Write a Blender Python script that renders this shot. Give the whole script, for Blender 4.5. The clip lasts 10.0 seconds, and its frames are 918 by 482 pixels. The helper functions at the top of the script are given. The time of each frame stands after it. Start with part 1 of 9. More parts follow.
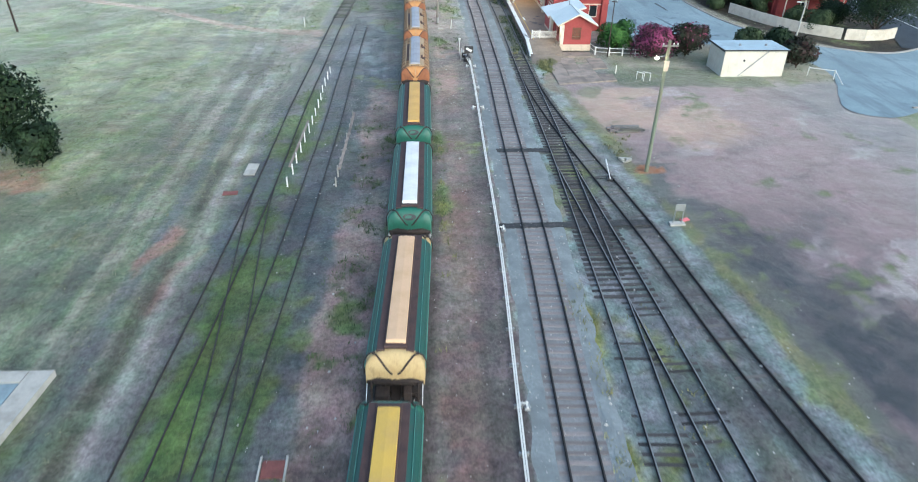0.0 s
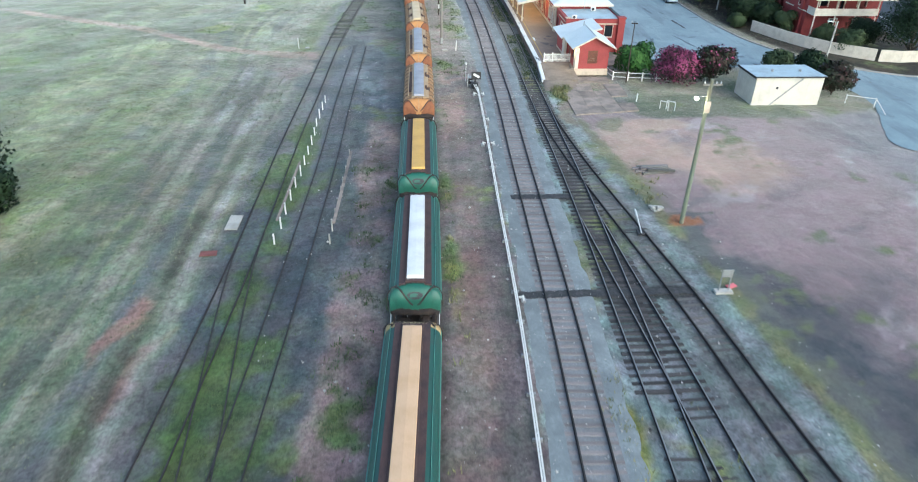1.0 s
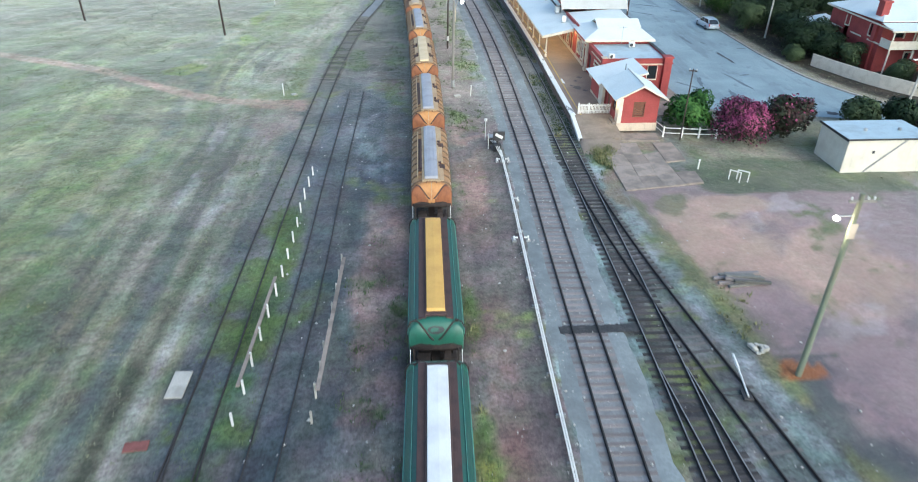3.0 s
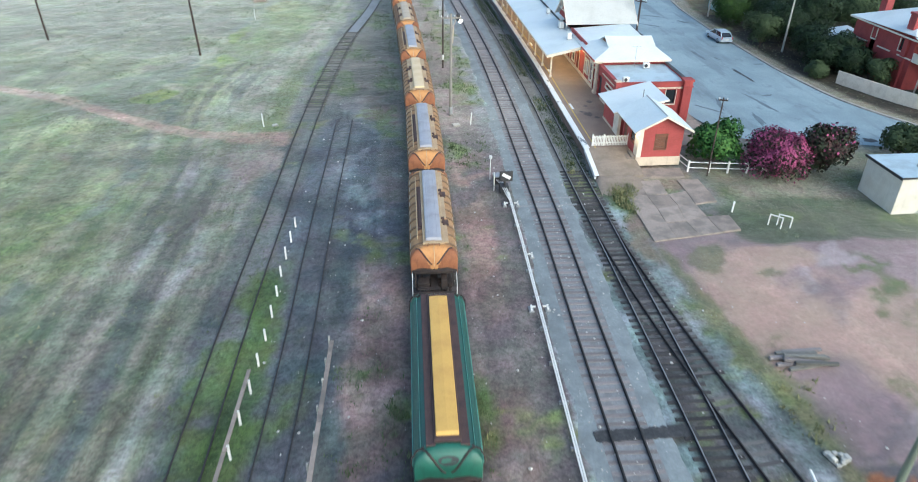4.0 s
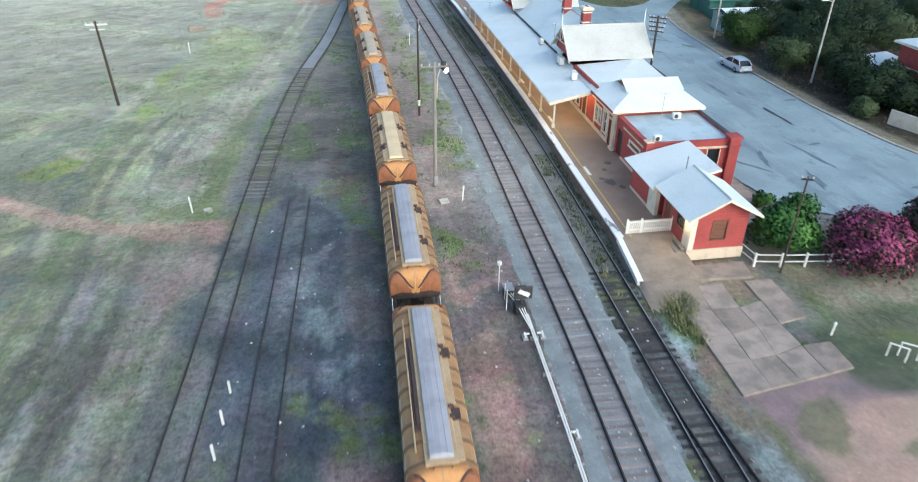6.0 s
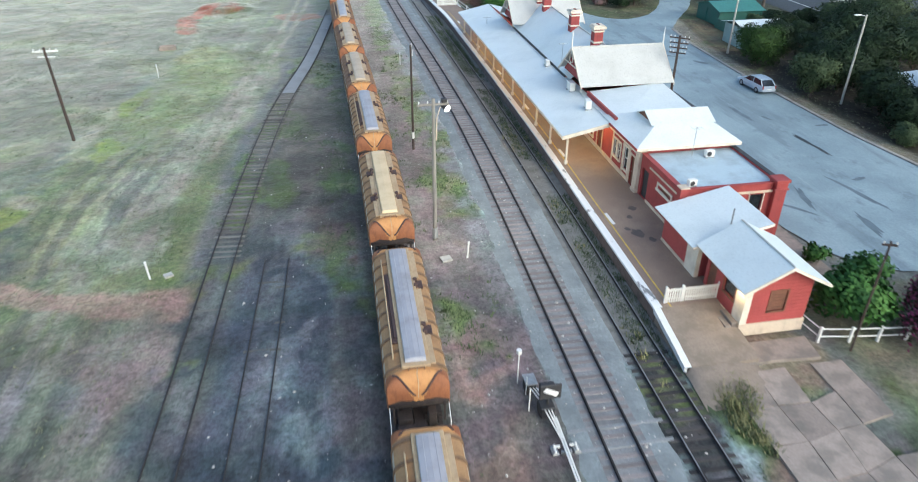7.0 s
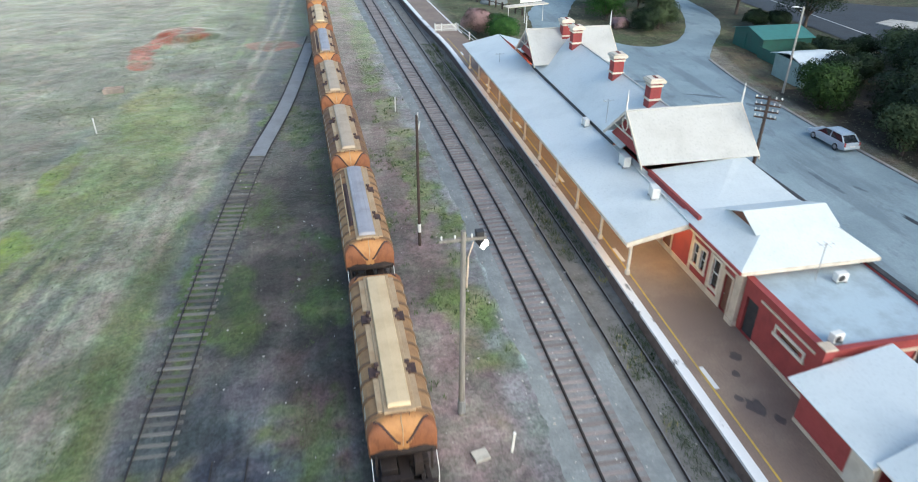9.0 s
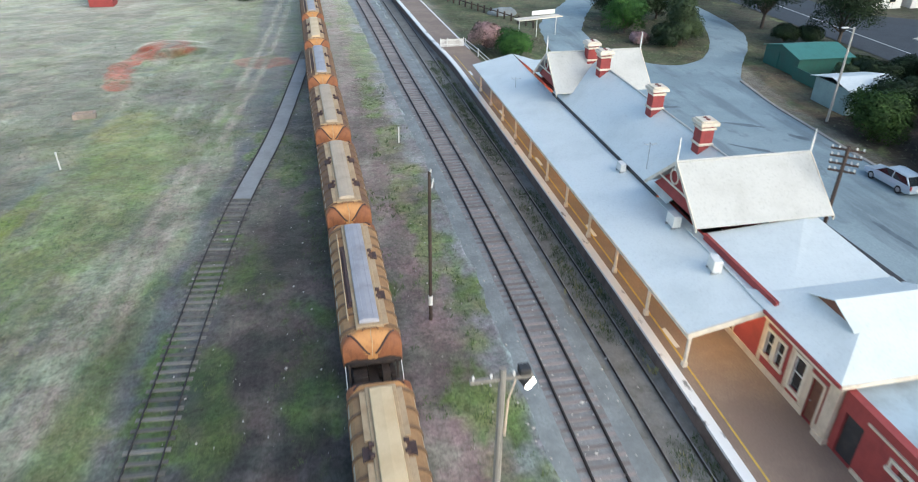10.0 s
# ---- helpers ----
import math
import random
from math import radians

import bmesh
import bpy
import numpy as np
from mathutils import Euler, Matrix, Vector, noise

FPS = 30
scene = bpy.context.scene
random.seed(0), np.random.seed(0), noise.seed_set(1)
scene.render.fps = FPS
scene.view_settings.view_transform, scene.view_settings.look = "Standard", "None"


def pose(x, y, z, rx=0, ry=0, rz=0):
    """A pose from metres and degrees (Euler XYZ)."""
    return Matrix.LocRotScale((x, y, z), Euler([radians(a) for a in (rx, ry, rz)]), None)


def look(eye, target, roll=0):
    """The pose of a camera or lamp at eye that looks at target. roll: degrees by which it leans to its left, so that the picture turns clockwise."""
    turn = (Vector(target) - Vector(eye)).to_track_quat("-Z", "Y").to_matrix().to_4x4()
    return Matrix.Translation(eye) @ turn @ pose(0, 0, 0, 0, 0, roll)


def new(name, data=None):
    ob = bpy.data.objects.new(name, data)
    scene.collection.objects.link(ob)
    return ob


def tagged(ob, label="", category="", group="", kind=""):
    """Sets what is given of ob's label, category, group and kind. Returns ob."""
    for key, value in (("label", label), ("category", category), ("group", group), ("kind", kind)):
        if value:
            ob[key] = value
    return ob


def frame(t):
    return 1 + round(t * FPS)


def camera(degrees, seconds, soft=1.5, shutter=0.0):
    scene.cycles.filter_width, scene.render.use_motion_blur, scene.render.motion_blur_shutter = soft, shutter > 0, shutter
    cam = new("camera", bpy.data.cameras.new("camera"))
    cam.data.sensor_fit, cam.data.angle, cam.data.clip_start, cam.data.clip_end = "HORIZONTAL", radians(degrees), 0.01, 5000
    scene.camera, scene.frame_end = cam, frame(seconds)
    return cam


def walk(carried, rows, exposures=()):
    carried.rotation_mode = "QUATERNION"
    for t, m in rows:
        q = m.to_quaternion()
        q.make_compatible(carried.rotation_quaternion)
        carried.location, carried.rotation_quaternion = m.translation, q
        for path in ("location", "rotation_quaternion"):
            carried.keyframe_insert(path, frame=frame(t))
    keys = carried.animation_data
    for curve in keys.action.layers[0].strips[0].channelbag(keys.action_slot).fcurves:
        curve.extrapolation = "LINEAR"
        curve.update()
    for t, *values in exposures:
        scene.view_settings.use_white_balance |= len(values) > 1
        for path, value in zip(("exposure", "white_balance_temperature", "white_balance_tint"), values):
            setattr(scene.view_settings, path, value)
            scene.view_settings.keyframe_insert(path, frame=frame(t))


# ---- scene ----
cam = camera(67.4, 10.0, soft=1.0, shutter=0.5)
PATH = [
    (0, (0.255, -0.395, 24.951), (0.41, 1.299, 23.9), 1.5),
    (0.5, (0.124, 3.579, 24.962), (0.282, 5.276, 23.916), 1.5),
    (1, (0.056, 7.524, 24.959), (0.213, 9.225, 23.919), 1.45),
    (1.5, (0.035, 11.521, 24.945), (0.189, 13.224, 23.909), 1.35),
    (2, (-0.023, 15.568, 24.906), (0.129, 17.274, 23.873), 1.25),
    (2.5, (-0.163, 19.747, 24.878), (-0.01, 21.453, 23.845), 1.2),
    (4, (-0.647, 32.228, 24.805), (-0.463, 33.933, 23.775), 0.8),
    (4.5, (-0.743, 36.361, 24.723), (-0.523, 38.062, 23.694), 0.7),
    (5, (-0.829, 40.628, 24.567), (-0.567, 42.323, 23.538), 0.7),
    (5.5, (-0.905, 44.897, 24.342), (-0.631, 46.592, 23.316), 0.65),
    (7, (-0.453, 57.564, 23.732), (-0.137, 59.259, 22.719), 0.3),
    (7.5, (-0.307, 61.793, 23.657), (0.024, 63.487, 22.647), 0.2),
    (8, (-0.199, 65.979, 23.58), (0.145, 67.672, 22.572), 0.2),
    (8.5, (0.042, 70.102, 23.557), (0.394, 71.793, 22.549), 0.25),
    (9, (0.261, 74.341, 23.545), (0.618, 76.03, 22.534), 0.4),
    (9.5, (0.458, 78.561, 23.509), (0.82, 80.248, 22.498), 0.6),
    (10, (0.758, 82.787, 23.458), (1.124, 84.474, 22.447), 0.8),
]
walk(cam, [(t, look(eye, target, roll)) for t, eye, target, roll in PATH], exposures=[(0, 0.76, 5990, 0), (5, 0.8, 6120, 1), (10, 0.63, 6420, 4)])

# ---- dusk light: a wide soft sky and a weak, broad sun ----
world = bpy.data.worlds.new("dusk_sky")
scene.world = world
world.use_nodes = True
wt = world.node_tree
sky = wt.nodes.new("ShaderNodeTexSky")
sky.sky_type, sky.sun_disc = "NISHITA", False
sky.sun_elevation, sky.sun_rotation = radians(32), radians(150)
sky.air_density, sky.dust_density, sky.ozone_density = 1.0, 1.8, 1.6
wt.nodes["Background"].inputs["Strength"].default_value = 0.175
wt.links.new(sky.outputs[0], wt.nodes["Background"].inputs["Color"])
sun = new("sun", bpy.data.lights.new("sun", "SUN"))
sun.data.energy, sun.data.angle, sun.data.color = 1.15, radians(60), (1.0, 0.95, 0.89)
sun.matrix_world = look((0, 0, 60), (-9, 15.6, 48.7))


# ---- materials ----
def nodes_of(name):
    m = bpy.data.materials.new(name)
    m.use_nodes = True
    t = m.node_tree
    return m, t, t.nodes["Principled BSDF"]


def noise_node(t, coord, scale, detail=4.0, rough=0.6, stretch=None):
    n = t.nodes.new("ShaderNodeTexNoise")
    n.inputs["Scale"].default_value = scale
    n.inputs["Detail"].default_value = detail
    n.inputs["Roughness"].default_value = rough
    if stretch:
        mp = t.nodes.new("ShaderNodeMapping")
        mp.inputs["Scale"].default_value = stretch
        t.links.new(coord, mp.inputs["Vector"])
        coord = mp.outputs[0]
    t.links.new(coord, n.inputs["Vector"])
    return n.outputs["Fac"]


def ramp(t, fac, lo, hi, a=0.0, b=1.0):
    r = t.nodes.new("ShaderNodeMapRange")
    r.interpolation_type = "SMOOTHSTEP"
    for i, v in zip(("From Min", "From Max", "To Min", "To Max"), (lo, hi, a, b)):
        r.inputs[i].default_value = v
    t.links.new(fac, r.inputs["Value"])
    return r.outputs["Result"]


def mix(t, fac, a, b, mode="MIX"):
    n = t.nodes.new("ShaderNodeMix")
    n.data_type, n.blend_type = "RGBA", mode
    for sock, v in ((n.inputs["Factor"], fac), (n.inputs["A"], a), (n.inputs["B"], b)):
        if isinstance(v, (int, float)):
            sock.default_value = v
        elif isinstance(v, tuple):
            sock.default_value = (*v[:3], 1.0)
        else:
            t.links.new(v, sock)
    return n.outputs["Result"]


def surf(name, base, worn, scale=1.0, rough=0.7, metal=0.0, bump=0.3, grain=25.0, lo=0.42, hi=0.68, stretch=None, streak=0.0,
         spread=0.0, amount=1.0, bump_dist=0.02, speck=0.55):
    """A weathered surface: base colour, worn colour in patches, fine grain, optional vertical runs and a spread between pieces."""
    m, t, p = nodes_of(name)
    co = t.nodes.new("ShaderNodeTexCoord").outputs["Object"]
    col = mix(t, ramp(t, noise_node(t, co, scale, 5, 0.65, stretch), lo, hi, 0.0, amount), base, worn)
    fine = noise_node(t, co, grain, 3, 0.7)
    col = mix(t, ramp(t, fine, 0.3, 0.7, 0.0, speck), col, tuple(c * 0.72 for c in base))
    if streak:
        runs = noise_node(t, co, 3.0, 3, 0.6, (2.5, 2.5, 0.15))
        col = mix(t, ramp(t, runs, 0.5, 0.75, 0.0, streak), col, tuple(c * 0.45 for c in worn))
    if spread:
        info = t.nodes.new("ShaderNodeObjectInfo").outputs["Random"]
        hsv = t.nodes.new("ShaderNodeHueSaturation")
        t.links.new(ramp(t, info, 0.0, 1.0, 1 - spread, 1 + spread), hsv.inputs["Value"])
        t.links.new(col, hsv.inputs["Color"])
        col = hsv.outputs["Color"]
    t.links.new(col, p.inputs["Base Color"])
    t.links.new(ramp(t, fine, 0.2, 0.8, max(0.05, rough - 0.12), min(1, rough + 0.12)), p.inputs["Roughness"])
    p.inputs["Metallic"].default_value = metal
    if bump:
        b = t.nodes.new("ShaderNodeBump")
        b.inputs["Strength"].default_value, b.inputs["Distance"].default_value = bump, bump_dist
        t.links.new(fine, b.inputs["Height"])
        t.links.new(b.outputs[0], p.inputs["Normal"])
    return m


def glow(name, colour, strength):
    m, t, p = nodes_of(name)
    p.inputs["Base Color"].default_value = (*colour, 1)
    p.inputs["Emission Color"].default_value = (*colour, 1)
    p.inputs["Emission Strength"].default_value = strength
    return m


def glass(name, tint):
    m, t, p = nodes_of(name)
    p.inputs["Base Color"].default_value = (*tint, 1)
    p.inputs["Roughness"].default_value = 0.06
    p.inputs["Specular IOR Level"].default_value = 0.8
    return m


def leaf_mat(name, a, b, c, lo=0.35, hi=0.65):
    m, t, p = nodes_of(name)
    geo = t.nodes.new("ShaderNodeNewGeometry")
    col = mix(t, ramp(t, geo.outputs["Random Per Island"], 0.0, 1.0), a, b)
    co = t.nodes.new("ShaderNodeTexCoord").outputs["Object"]
    col = mix(t, ramp(t, noise_node(t, co, 0.9, 3), lo, hi), col, c)
    t.links.new(col, p.inputs["Base Color"])
    p.inputs["Roughness"].default_value = 0.65
    p.inputs["Specular IOR Level"].default_value = 0.25
    return m


RAIL = surf("rusted_rail_steel", (0.048, 0.041, 0.039), (0.07, 0.056, 0.05), 2.0, 0.7, 0.3, 0.2)
RAIL_HEAD = surf("polished_rail_head", (0.3, 0.3, 0.3), (0.2, 0.18, 0.17), 1.2, 0.55, 0.55, 0.05)
FILL = surf("packed_grey_fill", (0.3, 0.31, 0.315), (0.23, 0.235, 0.235), 0.5, 0.9, 0, 0.3, 10)
RAIL_DULL = surf("dull_rail_head", (0.075, 0.066, 0.063), (0.05, 0.043, 0.04), 1.2, 0.6, 0.5, 0.05)
SLEEPER = surf("weathered_timber_sleeper", (0.27, 0.236, 0.228), (0.205, 0.178, 0.172), 2.2, 0.85, 0, 0.6, 14, stretch=(1, 5, 5), spread=0.22)
SLEEPER_DARK = surf("oiled_timber_sleeper", (0.055, 0.05, 0.049), (0.085, 0.074, 0.07), 3.0, 0.8, 0, 0.6, 20, stretch=(1, 6, 6), spread=0.4)
SLEEPER_DUSTY = surf("dusty_grey_timber_sleeper", (0.115, 0.107, 0.102), (0.15, 0.138, 0.13), 3.0, 0.85, 0, 0.6, 20, stretch=(1, 6, 6), spread=0.3)
SLEEPER_PALE = surf("bleached_timber_sleeper", (0.165, 0.16, 0.142), (0.11, 0.102, 0.09), 3.0, 0.85, 0, 0.6, 20, stretch=(1, 6, 6), spread=0.35)
BALLAST_DARK = surf("dirty_dark_ballast", (0.215, 0.212, 0.2), (0.125, 0.122, 0.108), 1.1, 0.9, 0, 1.0, 7, bump_dist=0.06)
BALLAST_BROWN = surf("brownish_ballast_stone", (0.275, 0.278, 0.28), (0.175, 0.168, 0.164), 0.7, 0.9, 0, 1.0, 7, bump_dist=0.06, speck=0.8)
BALLAST = surf("grey_ballast_stone", (0.3, 0.336, 0.342), (0.185, 0.2, 0.203), 0.55, 0.9, 0, 1.0, 6, lo=0.36, hi=0.64, bump_dist=0.08, speck=0.85)
EARTH = surf("trampled_earth", (0.3, 0.24, 0.19), (0.21, 0.17, 0.13), 0.9, 0.95, 0, 0.6, 9)


def street_mat():
    """Sun-bleached asphalt: dark wheel bands along the street, worn patches, pale grit and fine cracks."""
    m, t, p = nodes_of("worn_asphalt")
    co = t.nodes.new("ShaderNodeTexCoord").outputs["Object"]
    col = mix(t, ramp(t, noise_node(t, co, 0.16, 5, 0.6), 0.36, 0.64), (0.225, 0.295, 0.32), (0.295, 0.375, 0.4))
    bands = noise_node(t, co, 0.42, 4, 0.55, (1.0, 0.13, 1.0))
    col = mix(t, ramp(t, bands, 0.5, 0.64, 0.0, 0.62), col, (0.15, 0.195, 0.215))
    blots = noise_node(t, co, 0.5, 5, 0.65, (1.0, 0.6, 1.0))
    col = mix(t, ramp(t, blots, 0.56, 0.66, 0.0, 0.5), col, (0.14, 0.18, 0.2))
    grit = noise_node(t, co, 0.7, 5, 0.7, (1.0, 0.3, 1.0))
    col = mix(t, ramp(t, grit, 0.56, 0.7, 0.0, 0.45), col, (0.35, 0.42, 0.435))
    fine = noise_node(t, co, 7.0, 3, 0.7)
    col = mix(t, 1.0, col, ramp(t, fine, 0.3, 0.7, 0.86, 1.1), "MULTIPLY")
    t.links.new(col, p.inputs["Base Color"])
    p.inputs["Roughness"].default_value = 0.65
    b = t.nodes.new("ShaderNodeBump")
    b.inputs["Strength"].default_value, b.inputs["Distance"].default_value = 0.3, 0.02
    t.links.new(fine, b.inputs["Height"])
    t.links.new(b.outputs[0], p.inputs["Normal"])
    return m


ASPHALT = street_mat()
ASPHALT_DARK = surf("dark_asphalt", (0.048, 0.056, 0.066), (0.034, 0.039, 0.045), 0.3, 0.75, 0, 0.3, 12)
ASPHALT_STAIN = surf("stained_asphalt", (0.14, 0.185, 0.21), (0.095, 0.125, 0.145), 0.8, 0.65, 0, 0.3, 12, speck=0.4)
TAR = surf("tar_patch", (0.035, 0.042, 0.048), (0.07, 0.085, 0.095), 1.0, 0.6, 0, 0.2)
CONCRETE = surf("stained_concrete", (0.37, 0.298, 0.25), (0.2, 0.175, 0.15), 0.75, 0.85, 0, 0.4, 9, lo=0.4, hi=0.62, spread=0.14, speck=0.7)
KERB = surf("dirty_concrete_kerb", (0.4, 0.375, 0.34), (0.27, 0.245, 0.215), 0.8, 0.85, 0, 0.3, 14)
CONCRETE_PALE = surf("pale_concrete", (0.5, 0.48, 0.43), (0.33, 0.31, 0.27), 0.8, 0.85, 0, 0.4, 14)
PLATFORM = surf("worn_platform_asphalt", (0.25, 0.182, 0.142), (0.34, 0.255, 0.19), 0.3, 0.7, 0, 0.3, 12)
PLATFORM_WALL = surf("sooty_platform_brick", (0.19, 0.14, 0.12), (0.1, 0.076, 0.068), 1.5, 0.85, 0, 0.5)
SOOT = surf("oily_black_ballast", (0.045, 0.045, 0.047), (0.085, 0.08, 0.078), 1.6, 0.8, 0, 0.9, 7, bump_dist=0.05)
STAIN = surf("oily_platform_stain", (0.11, 0.088, 0.08), (0.15, 0.12, 0.105), 2.0, 0.6, 0, 0.1)
WHITE_LINE = surf("scuffed_white_paint", (0.8, 0.8, 0.78), (0.6, 0.58, 0.55), 2.0, 0.6, 0, 0.15, lo=0.5, hi=0.8)
YELLOW_LINE = surf("yellow_line_paint", (0.62, 0.42, 0.08), (0.4, 0.28, 0.1), 2.0, 0.6, 0, 0.1)
COPING = surf("chipped_white_coping_paint", (0.8, 0.8, 0.79), (0.2, 0.2, 0.2), 1.6, 0.6, 0, 0.15, lo=0.6, hi=0.66, stretch=(1.0, 0.45, 1.0), speck=0.12)
WHITE_WOOD = surf("white_painted_timber", (0.78, 0.77, 0.73), (0.6, 0.57, 0.52), 2.5, 0.55, 0, 0.15, lo=0.5, hi=0.8)
CREAM = surf("cream_painted_masonry", (0.68, 0.56, 0.43), (0.52, 0.41, 0.31), 1.4, 0.7, 0, 0.2, streak=0.25)
CREAM_PALE = surf("pale_cream_paint", (0.78, 0.7, 0.58), (0.62, 0.54, 0.43), 1.4, 0.6, 0, 0.15)
BRICK_RED = surf("red_painted_brick", (0.36, 0.06, 0.055), (0.26, 0.045, 0.045), 0.9, 0.7, 0, 0.3, 18, streak=0.2)
WEATHERBOARD = surf("red_painted_boards", (0.42, 0.075, 0.07), (0.33, 0.06, 0.055), 0.9, 0.65, 0, 0.2, 18, streak=0.15)
DARK_BOARD = surf("brown_window_board", (0.2, 0.085, 0.05), (0.13, 0.06, 0.04), 2.0, 0.7, 0, 0.2)
ROOF = surf("pale_galvanised_roofing", (0.7, 0.745, 0.735), (0.6, 0.648, 0.642), 0.35, 0.5, 0.05, 0.03, 8, lo=0.4, hi=0.75, streak=0.2, speck=0.12)
ROOF_WHITE = surf("white_coated_roofing", (0.52, 0.515, 0.485), (0.43, 0.425, 0.395), 0.4, 0.5, 0, 0.03, 8, lo=0.4, hi=0.75, streak=0.25, speck=0.12)
ROOF_BLUE = surf("bluish_flat_roofing", (0.46, 0.56, 0.6), (0.36, 0.43, 0.46), 0.5, 0.5, 0.05, 0.03, 8, streak=0.15, speck=0.08)
DARK_METAL = surf("dark_painted_metal", (0.045, 0.045, 0.048), (0.075, 0.065, 0.06), 2.0, 0.6, 0.2, 0.15)
GREY_METAL = surf("galvanised_steel", (0.45, 0.46, 0.46), (0.32, 0.31, 0.3), 2.0, 0.45, 0.6, 0.1)
POLE_WOOD = surf("grey_pole_timber", (0.30, 0.275, 0.24), (0.2, 0.18, 0.155), 2.0, 0.85, 0, 0.5, 22, stretch=(4, 4, 0.4))
POLE_GREEN = surf("mossy_green_pole_timber", (0.19, 0.22, 0.16), (0.24, 0.2, 0.13), 0.7, 0.85, 0, 0.5, 22, stretch=(2, 2, 0.5))
POLE_BLACK = surf("tarred_pole_timber", (0.05, 0.035, 0.03), (0.09, 0.055, 0.04), 1.0, 0.8, 0, 0.4, 22)
SHED_CREAM = surf("cream_sheet_metal", (0.76, 0.71, 0.61), (0.66, 0.6, 0.5), 0.8, 0.5, 0, 0.1, streak=0.15)
SHED_GREEN = surf("green_sheet_metal", (0.035, 0.14, 0.11), (0.045, 0.11, 0.09), 0.8, 0.5, 0, 0.1)
SHED_GREEN_ROOF = surf("green_coated_roofing", (0.06, 0.22, 0.19), (0.05, 0.17, 0.15), 0.8, 0.5, 0, 0.1, streak=0.2)
SHED_TEAL = surf("pale_teal_sheet_metal", (0.3, 0.42, 0.4), (0.24, 0.33, 0.32), 0.8, 0.5, 0, 0.1)
W_GREEN = surf("dark_green_wagon_paint", (0.017, 0.085, 0.066), (0.036, 0.075, 0.062), 1.2, 0.5, 0, 0.15, streak=0.25)
W_GREEN_HOOD = surf("glossy_green_hood_paint", (0.026, 0.135, 0.09), (0.02, 0.095, 0.066), 1.2, 0.4, 0, 0.12, streak=0.2)
W_GREEN_LIGHT = surf("light_green_edge_paint", (0.12, 0.3, 0.24), (0.08, 0.2, 0.16), 1.5, 0.5, 0, 0.1)
W_RUST = surf("faded_tan_wagon_paint", (0.37, 0.215, 0.1), (0.26, 0.14, 0.065), 0.9, 0.75, 0, 0.2, streak=0.3, speck=0.3)
W_RIB = surf("brown_stained_rib", (0.2, 0.118, 0.062), (0.14, 0.08, 0.045), 1.2, 0.75, 0, 0.2, speck=0.3)
W_RUST_PALE = surf("orange_hood_panel_paint", (0.54, 0.26, 0.09), (0.4, 0.17, 0.06), 1.2, 0.65, 0, 0.2, streak=0.35, speck=0.3)
W_SIDE = surf("pale_dusty_wagon_side", (0.42, 0.36, 0.29), (0.3, 0.23, 0.16), 0.9, 0.7, 0, 0.2, streak=0.35)
W_RUST_DEEP = surf("rusty_orange_hood_paint", (0.3, 0.108, 0.042), (0.2, 0.07, 0.03), 1.2, 0.7, 0, 0.3, streak=0.3)
W_RUST_BROWN = surf("brown_rusted_wagon_roof", (0.17, 0.095, 0.06), (0.26, 0.14, 0.07), 0.9, 0.8, 0, 0.3, streak=0.3)
W_CREAM = surf("cream_wagon_paint", (0.58, 0.42, 0.2), (0.45, 0.3, 0.13), 1.2, 0.65, 0, 0.15, streak=0.3)
W_BROWN = surf("brown_walkway_grating", (0.085, 0.05, 0.045), (0.05, 0.034, 0.034), 1.6, 0.85, 0, 0.4)
W_COAMING = surf("pale_tan_hatch_coaming", (0.52, 0.38, 0.23), (0.4, 0.26, 0.14), 1.0, 0.75, 0, 0.2, streak=0.3)
W_FRAME = surf("sooty_wagon_underframe", (0.045, 0.035, 0.032), (0.08, 0.055, 0.045), 1.5, 0.8, 0.2, 0.3)
H_YELLOW = surf("yellow_hatch_cover", (0.66, 0.42, 0.08), (0.56, 0.36, 0.1), 0.5, 0.55, 0, 0.1, 12, speck=0.2)
H_ORANGE = surf("orange_hatch_cover", (0.68, 0.4, 0.1), (0.58, 0.32, 0.08), 0.5, 0.55, 0, 0.1, 12, speck=0.2)
H_PEACH = surf("peach_hatch_cover", (0.72, 0.47, 0.28), (0.64, 0.4, 0.22), 0.5, 0.55, 0, 0.1, 12, speck=0.2)
H_WHITE = surf("white_hatch_cover", (0.8, 0.79, 0.77), (0.66, 0.64, 0.62), 0.5, 0.5, 0, 0.1, 12, speck=0.2)
H_GREY = surf("grey_hatch_cover", (0.37, 0.36, 0.385), (0.28, 0.265, 0.27), 0.6, 0.5, 0, 0.1, 12, speck=0.15)
H_CREAM = surf("cream_hatch_cover", (0.72, 0.55, 0.33), (0.62, 0.45, 0.25), 0.5, 0.55, 0, 0.1, 12, speck=0.2)
H_TAN = surf("tan_hatch_cover", (0.5, 0.4, 0.29), (0.4, 0.31, 0.22), 0.6, 0.6, 0, 0.1, 12, speck=0.2)
CAR_PAINT = surf("silver_car_paint", (0.5, 0.57, 0.62), (0.46, 0.53, 0.58), 0.5, 0.35, 0.2, 0.0, speck=0.05)
RUBBER = surf("black_rubber", (0.02, 0.02, 0.02), (0.035, 0.033, 0.03), 3, 0.8, 0, 0.1)
